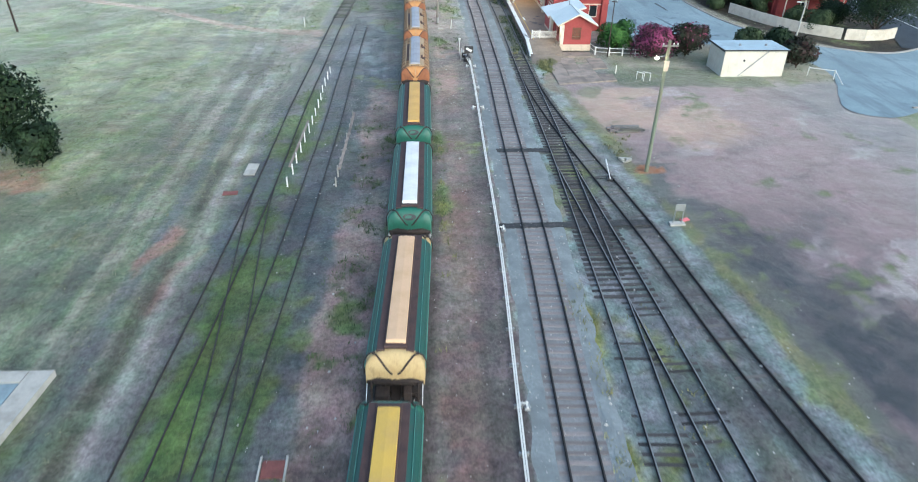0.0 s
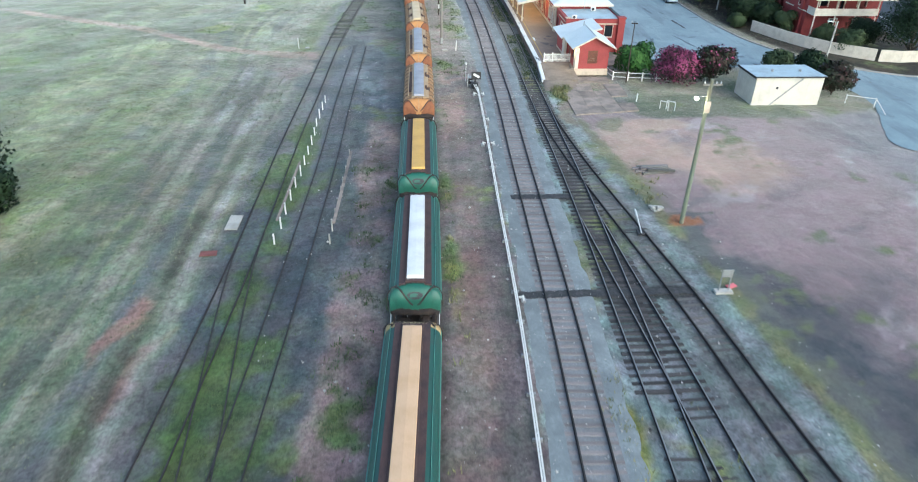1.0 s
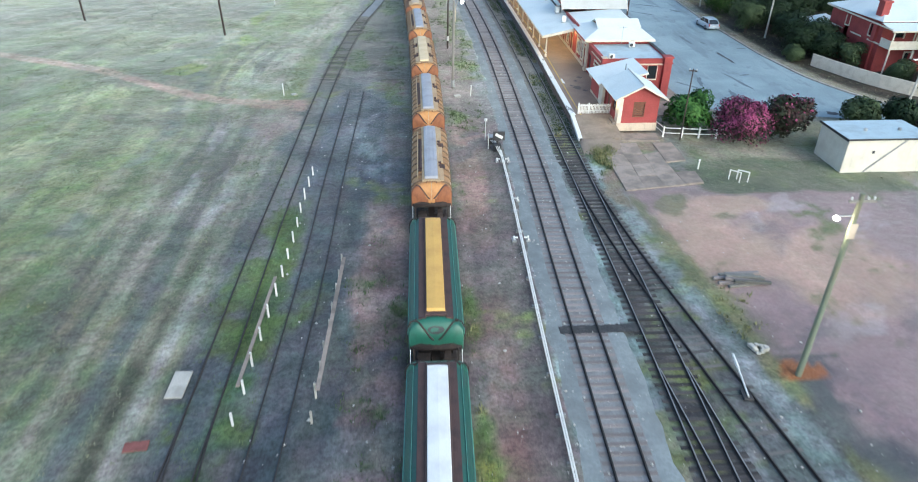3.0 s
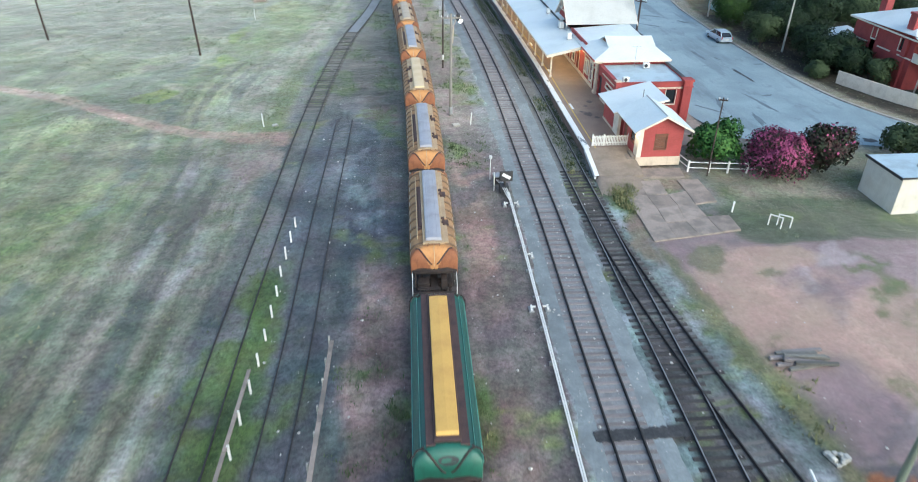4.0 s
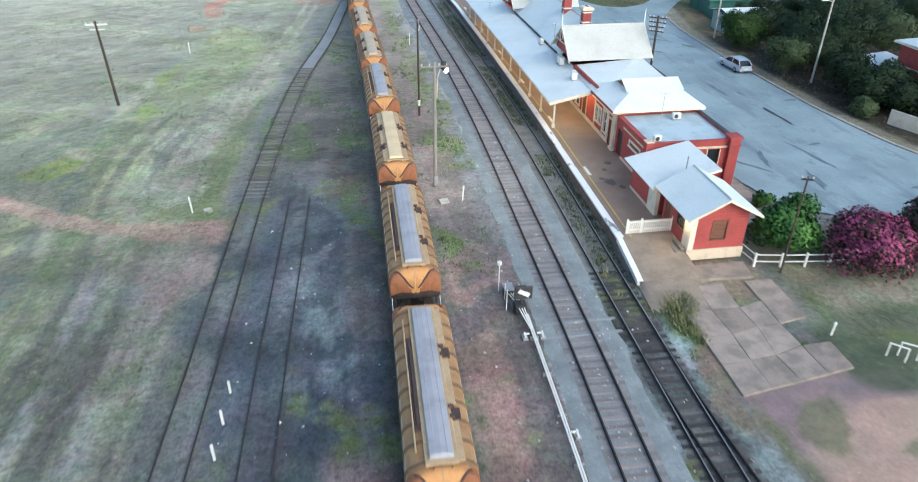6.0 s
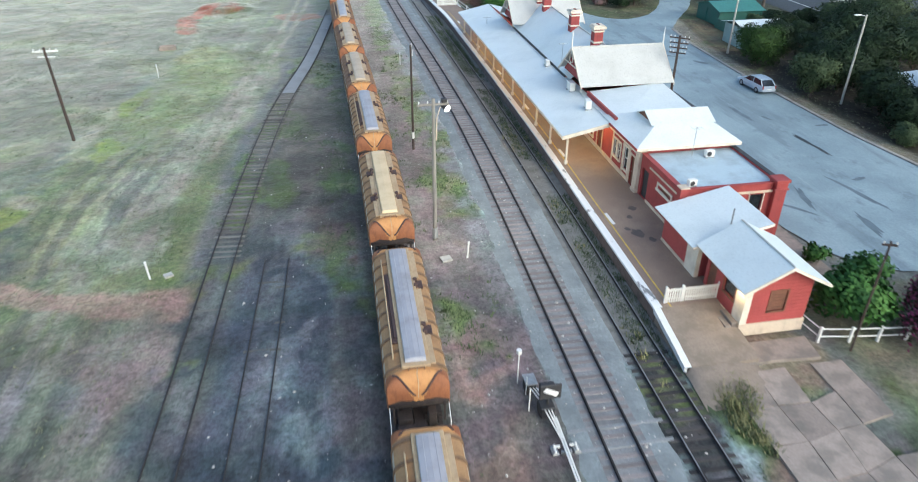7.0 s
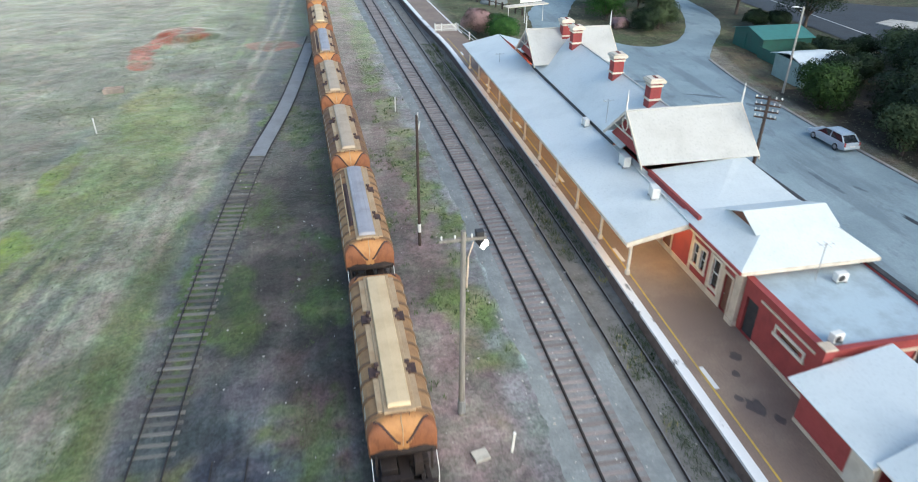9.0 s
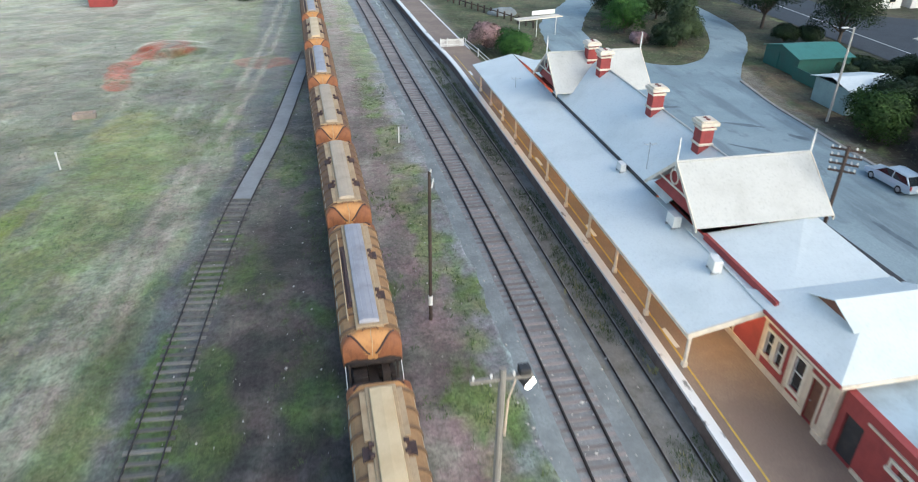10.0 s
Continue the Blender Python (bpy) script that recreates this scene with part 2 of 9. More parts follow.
RED_LENS = surf("red_lens", (0.4, 0.02, 0.015), (0.3, 0.02, 0.015), 3, 0.3, 0, 0)
PINK_CLOTH = surf("pink_flag_cloth", (0.75, 0.2, 0.22), (0.6, 0.15, 0.17), 3, 0.8, 0, 0.2)
RUST_PLATE = surf("rust_red_plate", (0.25, 0.09, 0.075), (0.17, 0.065, 0.055), 2, 0.8, 0, 0.2)
STONE = surf("scattered_pale_stone", (0.55, 0.53, 0.5), (0.35, 0.32, 0.29), 1, 0.85, 0, 0.2)
BARK = surf("grey_brown_bark", (0.13, 0.1, 0.08), (0.08, 0.06, 0.05), 4, 0.9, 0, 0.6)
PANE = glass("dark_window_glass", (0.02, 0.025, 0.03))
LAMP_WHITE = glow("lit_lamp_glass", (1.0, 0.93, 0.8), 9.0)
LAMP_WARM = glow("lit_verandah_lamp", (1.0, 0.68, 0.3), 4.0)
LEAF_GREEN = leaf_mat("bright_green_leaves", (0.055, 0.15, 0.03), (0.09, 0.2, 0.045), (0.025, 0.085, 0.02))
LEAF_DARK = leaf_mat("dark_green_leaves", (0.022, 0.044, 0.018), (0.038, 0.066, 0.026), (0.012, 0.025, 0.011))
LEAF_OLIVE = leaf_mat("olive_green_leaves", (0.065, 0.098, 0.042), (0.098, 0.132, 0.06), (0.038, 0.062, 0.028))
LEAF_HEDGE = leaf_mat("clipped_green_hedge_leaves", (0.036, 0.08, 0.016), (0.055, 0.11, 0.022), (0.02, 0.048, 0.011))
LEAF_RED = leaf_mat("dark_reddish_leaves", (0.035, 0.034, 0.022), (0.07, 0.026, 0.03), (0.022, 0.036, 0.018))
LEAF_PINK = leaf_mat("pink_blossom", (0.42, 0.085, 0.2), (0.32, 0.07, 0.16), (0.12, 0.03, 0.065), 0.42, 0.62)
LEAF_BLUSH = leaf_mat("pale_pink_blossom", (0.5, 0.33, 0.33), (0.33, 0.21, 0.21), (0.14, 0.12, 0.08), 0.45, 0.7)
GRASS_BLADE = leaf_mat("green_grass_blades", (0.1, 0.142, 0.06), (0.135, 0.172, 0.078), (0.078, 0.11, 0.05))
STRAW_BLADE = leaf_mat("straw_grass_blades", (0.29, 0.29, 0.19), (0.24, 0.25, 0.16), (0.21, 0.23, 0.14))
YELLOW_BLADE = leaf_mat("straw_weed_blades", (0.33, 0.3, 0.15), (0.25, 0.245, 0.115), (0.16, 0.175, 0.08))


# ---- mesh helpers ----
def link_mesh(name, bm, material, parent=None, label="", smooth=False):
    me = bpy.data.meshes.new(name)
    bmesh.ops.recalc_face_normals(bm, faces=bm.faces)
    bm.to_mesh(me)
    bm.free()
    for m in (material if isinstance(material, (list, tuple)) else [material]):
        me.materials.append(m)
    if smooth:
        for p in me.polygons:
            p.use_smooth = True
    ob = new(name, me)
    ob.parent = parent
    if label:
        ob["label"] = label
    return ob


part = link_mesh


def shared(name, me, parent, m):
    ob = new(name, me)
    ob.parent = parent
    ob.matrix_basis = m
    return ob


def base(name, m=None, label="", category="", group="", kind=""):
    ob = new(name)
    ob.empty_display_size = 0.5
    if m is not None:
        ob.matrix_basis = m
    return tagged(ob, label, category, group, kind)


def box(bm, x0, x1, y0, y1, z0, z1, bevel=0.0, slot=0):
    vs = [bm.verts.new((x, y, z)) for z in (z0, z1) for y in (y0, y1) for x in (x0, x1)]
    fs = [bm.faces.new([vs[i] for i in f]) for f in ((0, 2, 3, 1), (4, 5, 7, 6), (0, 1, 5, 4), (2, 6, 7, 3), (0, 4, 6, 2), (1, 3, 7, 5))]
    for f in fs:
        f.material_index = slot
    if bevel:
        es = list({e for f in fs for e in f.edges})
        bmesh.ops.bevel(bm, geom=es, offset=bevel, segments=1, affect="EDGES")
    return bm


def boxes(*items, bevel=0.0):
    bm = bmesh.new()
    for it in items:
        box(bm, *it, bevel=bevel)
    return bm


def tube(bm, p, q, r, r2=None, n=8, cap=True):
    p, q = Vector(p), Vector(q)
    r2 = r if r2 is None else r2
    d = (q - p).normalized()
    a = d.orthogonal().normalized()
    b = d.cross(a)
    ring = [[bm.verts.new(c + (a * math.cos(k * math.tau / n) + b * math.sin(k * math.tau / n)) * s) for k in range(n)] for c, s in ((p, r), (q, r2))]
    for k in range(n):
        bm.faces.new((ring[0][k], ring[0][(k + 1) % n], ring[1][(k + 1) % n], ring[1][k]))
    if cap:
        bm.faces.new(ring[0][::-1])
        bm.faces.new(ring[1])
    return bm


def tubes(*items, n=8):
    bm = bmesh.new()
    for it in items:
        tube(bm, *it, n=n)
    return bm


def slab(bm, top, thick):
    """A thick sheet under the corner points given."""
    up = [bm.verts.new(p) for p in top]
    dn = [bm.verts.new((p[0], p[1], p[2] - thick)) for p in top]
    bm.faces.new(up)
    bm.faces.new(dn[::-1])
    for i in range(len(up)):
        j = (i + 1) % len(up)
        bm.faces.new((up[i], dn[i], dn[j], up[j]))
    return bm


def slabs(thick, *tops):
    bm = bmesh.new()
    for t in tops:
        slab(bm, t, thick)
    return bm


def curve_through(points, step=1.0):
    """Even points on a smooth line through (y, x) rows, as (x, y)."""
    ys = np.array([p[0] for p in points], float)
    xs = np.array([p[1] for p in points], float)
    yy = np.arange(ys[0], ys[-1] + 0.001, step)
    m = np.gradient(xs, ys)
    k = np.clip(np.searchsorted(ys, yy) - 1, 0, len(ys) - 2)
    h = ys[k + 1] - ys[k]
    t = (yy - ys[k]) / h
    x = ((2 * t**3 - 3 * t**2 + 1) * xs[k] + (t**3 - 2 * t**2 + t) * h * m[k] + (-2 * t**3 + 3 * t**2) * xs[k + 1] + (t**3 - t**2) * h * m[k + 1])
    return np.stack([x, yy], 1)


def smooth_line(line, rounds=6):
    line = line.copy()
    for _ in range(rounds):
        line[1:-1, 0] = (line[:-2, 0] + 2 * line[1:-1, 0] + line[2:, 0]) / 4
    return line


def normals_of(line):
    d = np.gradient(line, axis=0)
    d /= np.linalg.norm(d, axis=1)[:, None]
    return np.stack([d[:, 1], -d[:, 0]], 1)


def sweep(bm, line, profile, z=0.0, closed=True, slots=None, heights=None):
    """Sweeps a profile of (offset to the right, height) along a line of (x, y)."""
    nm = normals_of(line)
    rows = []
    for i, ((x, y), (a, b)) in enumerate(zip(line, nm)):
        dz = z + (heights[i] if heights is not None else 0)
        rows.append([bm.verts.new((x + a * o, y + b * o, dz + h)) for o, h in profile])
    n = len(profile)
    for r, s in zip(rows, rows[1:]):
        for k in range(n if closed else n - 1):
            f = bm.faces.new((r[k], r[(k + 1) % n], s[(k + 1) % n], s[k]))
            if slots:
                f.material_index = slots[k]
    if closed:
        bm.faces.new(rows[0])
        bm.faces.new(rows[-1][::-1])
    return bm


def wall_along(bm, a, b, z0, z1, thick, openings=()):
    """An upright wall from a to b (x, y), thick to its right side, with openings (from, to, sill, head) along it."""
    a, b = Vector((*a, 0)), Vector((*b, 0))
    d = (b - a)
    length = d.length
    d.normalize()
    nrm = Vector((d.y, -d.x, 0)) * thick

    def block(s0, s1, h0, h1):
        if s1 - s0 < 1e-4 or h1 - h0 < 1e-4:
            return
        vs = []
        for h in (h0, h1):
            for p in (a + d * s0, a + d * s1, a + d * s1 + nrm, a + d * s0 + nrm):
                vs.append(bm.verts.new((p.x, p.y, h)))
        for f in ((3, 2, 1, 0), (4, 5, 6, 7), (0, 1, 5, 4), (1, 2, 6, 5), (2, 3, 7, 6), (3, 0, 4, 7)):
            bm.faces.new([vs[i] for i in f])
    at = 0.0
    for s0, s1, h0, h1 in sorted(openings):
        block(at, s0, z0, z1)
        block(s0, s1, z0, h0)
        block(s0, s1, h1, z1)
        at = s1
    block(at, length, z0, z1)
    bmesh.ops.remove_doubles(bm, verts=bm.verts, dist=1e-4)
    return bm


def fbm(x, y, scale, seed=0, octaves=4, sx=1.0, sy=1.0):
    """Value noise from 0 to 1 for whole arrays."""
    total, amp, norm = np.zeros_like(x, dtype=float), 1.0, 0.0
    for o in range(octaves):
        ca, sa = math.cos(0.7 + 1.3 * o), math.sin(0.7 + 1.3 * o)
        u, v = (x * sx * ca - y * sy * sa) / scale * 2**o + 17.3 * o + seed * 7.7, (x * sx * sa + y * sy * ca) / scale * 2**o + 5.1 * o - seed * 3.3
        i, j = np.floor(u).astype(np.int64), np.floor(v).astype(np.int64)
        f, g = u - i, v - j
        f, g = f * f * (3 - 2 * f), g * g * (3 - 2 * g)

        def cell(a, b):
            n = (a * 374761393 + b * 668265263 + seed * 974711 + o * 31337) & 0x7FFFFFFF
            n = ((n ^ (n >> 13)) * 1274126177) & 0x7FFFFFFF
            return ((n ^ (n >> 16)) & 0xFFFF) / 65535.0
        total += amp * ((cell(i, j) * (1 - f) + cell(i + 1, j) * f) * (1 - g) + (cell(i, j + 1) * (1 - f) + cell(i + 1, j + 1) * f) * g)
        norm += amp
        amp *= 0.55
    return total / norm


def sstep(x, a, b):
    t = np.clip((x - a) / (b - a), 0, 1)
    return t * t * (3 - 2 * t)


def inside(poly, x, y):
    hit = np.zeros(x.shape, bool)
    for (x0, y0), (x1, y1) in zip(poly, poly[1:] + poly[:1]):
        if y0 == y1:
            continue
        c = ((y0 > y) != (y1 > y)) & (x < (x1 - x0) * (y - y0) / (y1 - y0) + x0)
        hit ^= c
    return hit


def flat_sheet(name, poly, z, material, label, category, kind="structure", thick=0.0):
    from mathutils.geometry import tessellate_polygon
    bm = bmesh.new()
    vs = [bm.verts.new((x, y, z)) for x, y in poly]
    for tri in tessellate_polygon([[Vector((x, y, 0)) for x, y in poly]]):
        bm.faces.new([vs[i] for i in tri])
    bmesh.ops.recalc_face_normals(bm, faces=bm.faces)
    if sum(f.normal.z * f.calc_area() for f in bm.faces) < 0:
        bmesh.ops.reverse_faces(bm, faces=bm.faces)
    me = bpy.data.meshes.new(name)
    bm.to_mesh(me)
    bm.free()
    me.materials.append(material)
    return tagged(new(name, me), label, category, kind=kind)


# ---- plan of the tracks: rows of (y, x) for each centre line ----
LINE_TRAIN = smooth_line(curve_through([(-12, -3.0), (8, -1.4), (24.7, -0.3), (38, 0.6), (52, 1.12), (67, 1.6), (81, 2.0), (94, 2.2), (107, 2.2), (121, 2.05), (135, 1.75),
                                        (149, 1.45), (162, 1.35), (180, 1.2), (240, 0.0)]), 30)
LINE_MAIN = smooth_line(curve_through([(-12, 6.3), (8, 7.5), (20, 8.12), (28, 8.6), (37.5, 9.2), (55.6, 9.95), (62.6, 10.2), (74, 10.75), (92, 11.2), (101, 11.45), (114, 11.62),
                                       (130, 11.5), (159, 10.7), (195, 9.75), (240, 8.0)]), 30)
LINE_LOOP = smooth_line(curve_through([(-12, 9.9), (8, 11.3), (19.5, 12.06), (27.8, 12.7), (40.3, 13.3), (54.5, 13.9), (71, 14.3), (85, 14.62), (100.5, 15.02), (113, 15.14),
                                       (125, 15.12), (146, 14.82), (185, 14.1), (240, 12.6)]), 20)
LINE_SIDING = smooth_line(curve_through([(-12, 14.3), (8, 14.8), (19, 14.8), (27.7, 14.63), (36.5, 14.4), (44, 14.1), (52, 13.8)]), 8)
LINE_SPUR = smooth_line(curve_through([(-12, 24.0), (8, 21.1), (18.7, 19.6), (27.6, 18.4), (40.2, 17.45), (50, 16.3), (62.5, 14.95), (72, 14.45), (78, 14.46)]), 8)
LINE_WEST = smooth_line(curve_through([(-12, -13.2), (8, -12.6), (20.6, -12.1), (33.9, -11.3), (48, -10.6), (67, -10.0), (78, -9.45), (98, -8.55), (105, -8.1), (116, -7.2), (130, -5.6),
                                       (142, -3.45), (158, -1.4), (172, 0.2)]), 15)
LINE_CROSSOVER = smooth_line(curve_through([(-12, -8.6), (8, -8.9), (20.4, -9.1), (30, -9.5), (38, -10.1), (46, -10.55), (56, -10.4)]), 8)
LINE_YARD = smooth_line(curve_through([(-12, -9.6), (8, -9.1), (21, -8.5), (32, -7.88), (42.4, -7.25), (51, -6.85), (61.4, -6.35), (77, -5.92), (87, -5.5), (97, -5.1)]), 15)


def x_on(line, y):
    return np.interp(y, line[:, 1], line[:, 0])


STREET = [(28.7, 150), (28.7, 104), (29.65, 99), (29.9, 94), (31.0, 90.5), (34.0, 88.4), (38.6, 87.8), (44, 87.5), (49.0, 84), (51.0, 78), (50.5, 74), (45.3, 63.4), (49.4, 61.0), (54, 63.5),
          (64, 64), (80, 74), (95, 84), (95, 93), (72, 88.5), (68.3, 85.4), (65, 83.6), (61.6, 83.3), (58.7, 84.8), (55.5, 86.6), (52.6, 89.4), (49.6, 94.5), (47.6, 100), (46.4, 110),
          (46.2, 128), (46.8, 143), (48.0, 151), (51.8, 157.1), (57.3, 164.4), (60.6, 170.6), (62.4, 177.1), (63.5, 190), (61, 215), (57.5, 215), (60, 192), (58.6, 180), (56.7, 174.2), (52.9, 166.4), (48.6, 160.3),
          (43.8, 157.6), (40, 160), (37.6, 168), (38.6, 177), (43.2, 187), (52, 202), (48, 204), (39.2, 190.6), (33.4, 181), (31.5, 172), (29.5, 160)]
HIGHWAY = [(66.5, 86), (69, 92), (71, 104), (72, 126), (71.5, 155), (71.5, 177), (71, 215), (70, 300), (84, 300), (84.5, 215), (85.5, 187), (87.7, 179), (93, 175), (135, 160), (135, 148), (96, 158), (90, 150), (88.5, 126), (87, 100), (84, 80)]

# ---- the ground: one sheet from the yard to the horizon ----
GX = np.concatenate([-64 - np.geomspace(2600, 0.8, 26), np.arange(-64, 80.01, 0.34), 80 + np.geomspace(0.8, 2600, 26)])
GY = np.concatenate([0 - np.geomspace(2600, 0.8, 26), np.arange(0, 215.01, 0.34), 215 + np.geomspace(0.8, 2900, 28)])
gx, gy = np.meshgrid(GX, GY)
wob = (fbm(gx, gy, 7, 1) - 0.5) * 3.0
wob2 = (fbm(gx, gy, 2.2, 2) - 0.5) * 1.6
xw = gx + wob + wob2
big, mid, small = fbm(gx, gy, 16, 3), fbm(gx, gy, 5, 4), fbm(gx, gy, 1.6, 5)
slant = gx - 0.13 * gy + wob * 0.5 + wob2 * 0.3
along = fbm(slant, gy + wob * 2, 9, 6, 6, 2.6, 0.26)
along2 = fbm(slant, gy + wob * 2, 3.6, 7, 6, 2.4, 0.2)
d_west, d_yard = gx - x_on(LINE_WEST, gy), gx - x_on(LINE_YARD, gy)
d_train, d_main, d_loop = gx - x_on(LINE_TRAIN, gy), gx - x_on(LINE_MAIN, gy), gx - x_on(LINE_LOOP, gy)
yard_right = np.where(gy < 72, x_on(LINE_SPUR, gy), x_on(LINE_LOOP, gy))
d_right = gx - yard_right


def strip(d, a, b, soft=0.5):
    return sstep(d, a - soft, a + soft) * (1 - sstep(d, b - soft, b + soft))


def spot(cx, cy, rx, ry, soft=0.5):
    r = np.sqrt(((xw - cx) / rx) ** 2 + ((gy + wob - cy) / ry) ** 2)
    return 1 - sstep(r, 1 - soft, 1 + soft * 0.4)


west = 1 - sstep(d_west + wob * 0.5, -3.2, -1.8)
green = np.clip(west * sstep(mid * 0.6 + big * 0.5, 0.45, 0.75) * 0.5, 0, 1)
green = np.maximum(green, west * sstep(along, 0.5, 0.72) * 0.5)
green = np.maximum(green, strip(gx + wob2 * 0.6, -13.0, -7.6, 0.8) * (1 - sstep(gy + wob * 2, 74, 86)) * (0.5 + 0.45 * sstep(mid * 0.8 + small * 0.4, 0.48, 0.68)) * sstep(d_west + wob2 * 0.4, -2.2, -1.2))
green = np.maximum(green, strip(d_yard + wob2 * 0.6, -2.4, 1.6, 0.5) * (1 - sstep(gy, 52, 66)) * sstep(mid, 0.45, 0.66) * 0.8)
green = np.maximum(green, strip(d_west + wob2 * 0.5, -1.6, 1.5, 0.5) * sstep(gy, 98, 104) * sstep(small + mid * 0.5, 0.62, 0.9) * 0.8)
green = np.maximum(green, strip(d_train + wob2 * 0.5, 1.7, 2.8, 0.5) * sstep(mid, 0.42, 0.6) * (1 - 0.75 * sstep(gy, 58, 66)))
green = np.maximum(green, np.maximum(spot(16.5, 79.2, 0.9, 5), strip(d_train + wob2, 2.6, 5.4, 0.6) * strip(gy, 84, 102, 2) * sstep(mid, 0.52, 0.62)) * 0.8)
green = np.maximum(green, strip(d_train + wob2 * 0.6, 3.8, 7.0, 0.8) * sstep(gy, 88, 102) * sstep(along2 * 0.5 + mid * 0.5, 0.4, 0.52))
green = np.maximum(green, strip(d_train + wob2 * 0.6, -4.4, -1.4, 0.8) * sstep(gy, 88, 100) * sstep(along2 * 0.5 + mid * 0.5, 0.42, 0.52) * 0.9)
green = np.maximum(green, strip(d_train + wob2, -4.5, -1.2, 0.7) * (1 - sstep(gy, 66, 74)) * sstep(mid * 0.5 + small * 0.5, 0.5, 0.6) * 0.7)
green = np.maximum(green, np.maximum.reduce([spot(-5.2, 109, 1.8, 6), spot(-0.6, 111, 1.4, 8), spot(-3.6, 121, 1.4, 6), spot(0.4, 126, 1.3, 10)]) * 0.75)
green = np.maximum(green, spot(-17.5, 141, 6, 14) * 0.7)
green = np.maximum(green, spot(-9, 186, 4, 16) * 0.9)
green = np.maximum(green, spot(-47, 92, 9, 15) * 0.9)
green = np.maximum(green, spot(-14.5, 101, 4.5, 6) * 0.75)
green = np.maximum(green, strip(gy + wob, 74, 83, 1.0) * sstep(gx, 23.5, 25.5) * (gx < 52) * sstep(mid, 0.45, 0.62) * 0.35)
green = np.maximum(green, np.maximum(spot(21.2, 79.4, 0.8, 0.8), spot(22.7, 75.2, 0.7, 0.9)) * 0.9)
green = np.maximum(green, spot(18.0, 82.5, 1.3, 3.0) * 0.85)
green = np.maximum(green, sstep(gx, 50, 53) * (1 - sstep(gy, 62, 64)) * 0.8)
straw = np.clip(west * (0.35 + 0.6 * sstep(fbm(slant, gy + wob * 2, 11, 8, 6, 1.6, 0.5), 0.38, 0.62)), 0, 1)
straw = np.maximum(straw, strip(gy + wob, 73, 86, 1.5) * sstep(gx, 25, 27) * (gx < 55) * 0.75)
straw = np.maximum(straw, sstep(gx - np.interp(gy, [85, 94, 100, 110, 128, 143, 160], [56, 50, 47.8, 46.5, 46.3, 47, 50]), -0.3, 0.5) * (gy > 84) * 0.85)
straw = np.maximum(straw, (gy > 160) * (gx > 20) * 0.6)
straw = np.maximum(straw, spot(18.8, 60, 1.4, 4) * 0.7)
foot = np.abs(gy + wob2 * 0.5 - np.interp(gx, [-60, -41, -35, -29, -24.4, -18.8, -14.4, -9], [117, 108.5, 105.2, 101, 98.1, 94.7, 93.3, 92.6]))
foot_w = (1 - sstep(foot, 0.4, 1.4 + 1.2 * sstep(gx, -18, -10))) * sstep(-gx + wob2, 8.5, 11.5)
swirl = fbm(gx * 0.8 + gy * 0.5 + wob * 2, gy * 0.8 - gx * 0.5 + wob2 * 3, 9, 22, 6, 0.5, 1.6)
stone = np.clip(strip(d_main + wob2 * 0.3, -2.1, 2.3, 0.4), 0, 1)
stone = np.maximum(stone, strip(d_loop + wob2 * 0.3, -2.4, 1.5, 0.5) * (gy > 70) * 0.9)
stone = np.maximum(stone, strip(gx + wob2 * 0.4, 8, 16, 0.5) * (gx < yard_right + 2.0) * (gx > x_on(LINE_MAIN, gy)) * (gy < 90) * 0.85)
stone = np.maximum(stone, strip(d_right + wob2 * 0.4, -1.8, 2.1, 0.6) * (gy < 78) * 0.7)
worn = strip(gx + wob * 0.5 - np.interp(gy, [0, 20, 40, 60, 90, 113, 145, 180], [-17.5, -16.8, -15.0, -13.8, -13.0, -14.5, -8.6, -4.5]), -1.7, 1.6, 0.9) * sstep(along2, 0.38, 0.62) * 0.9
worn = np.maximum(worn, west * sstep(along2 * 0.7 + along * 0.5, 0.64, 0.78) * 0.7)
weed = strip(gx + wob2 * 0.6 - (x_on(LINE_MAIN, gy) + 1.95), -0.45, 0.45, 0.4) * (1 - sstep(gy, 34, 40)) * sstep(mid, 0.4, 0.6)
weed = np.maximum(weed, spot(19.2, 55.5, 1.5, 3.0) * 0.35)
weed = np.maximum(weed, strip(d_train + wob2 * 0.5, 2.0, 3.2, 0.4) * sstep(small, 0.5, 0.7) * (gy < 60) * 0.4)
weed = np.maximum(weed, strip(gx - x_on(LINE_SIDING, gy), -0.9, 0.9, 0.4) * (gy < 34) * sstep(mid, 0.45, 0.62) * 0.2)
weed = np.maximum(weed, strip(d_loop, -0.6, 0.7, 0.3) * strip(gy, 84, 150, 3) * sstep(mid, 0.53, 0.62) * 0.75)
weed = np.maximum(weed, strip(d_loop, 0.85, 1.6, 0.3) * sstep(gy, 84, 92) * sstep(small + mid * 0.4, 0.6, 0.8) * 0.8)
weed = np.maximum(weed, spot(-16.5, 148, 3, 5) * 0.6)

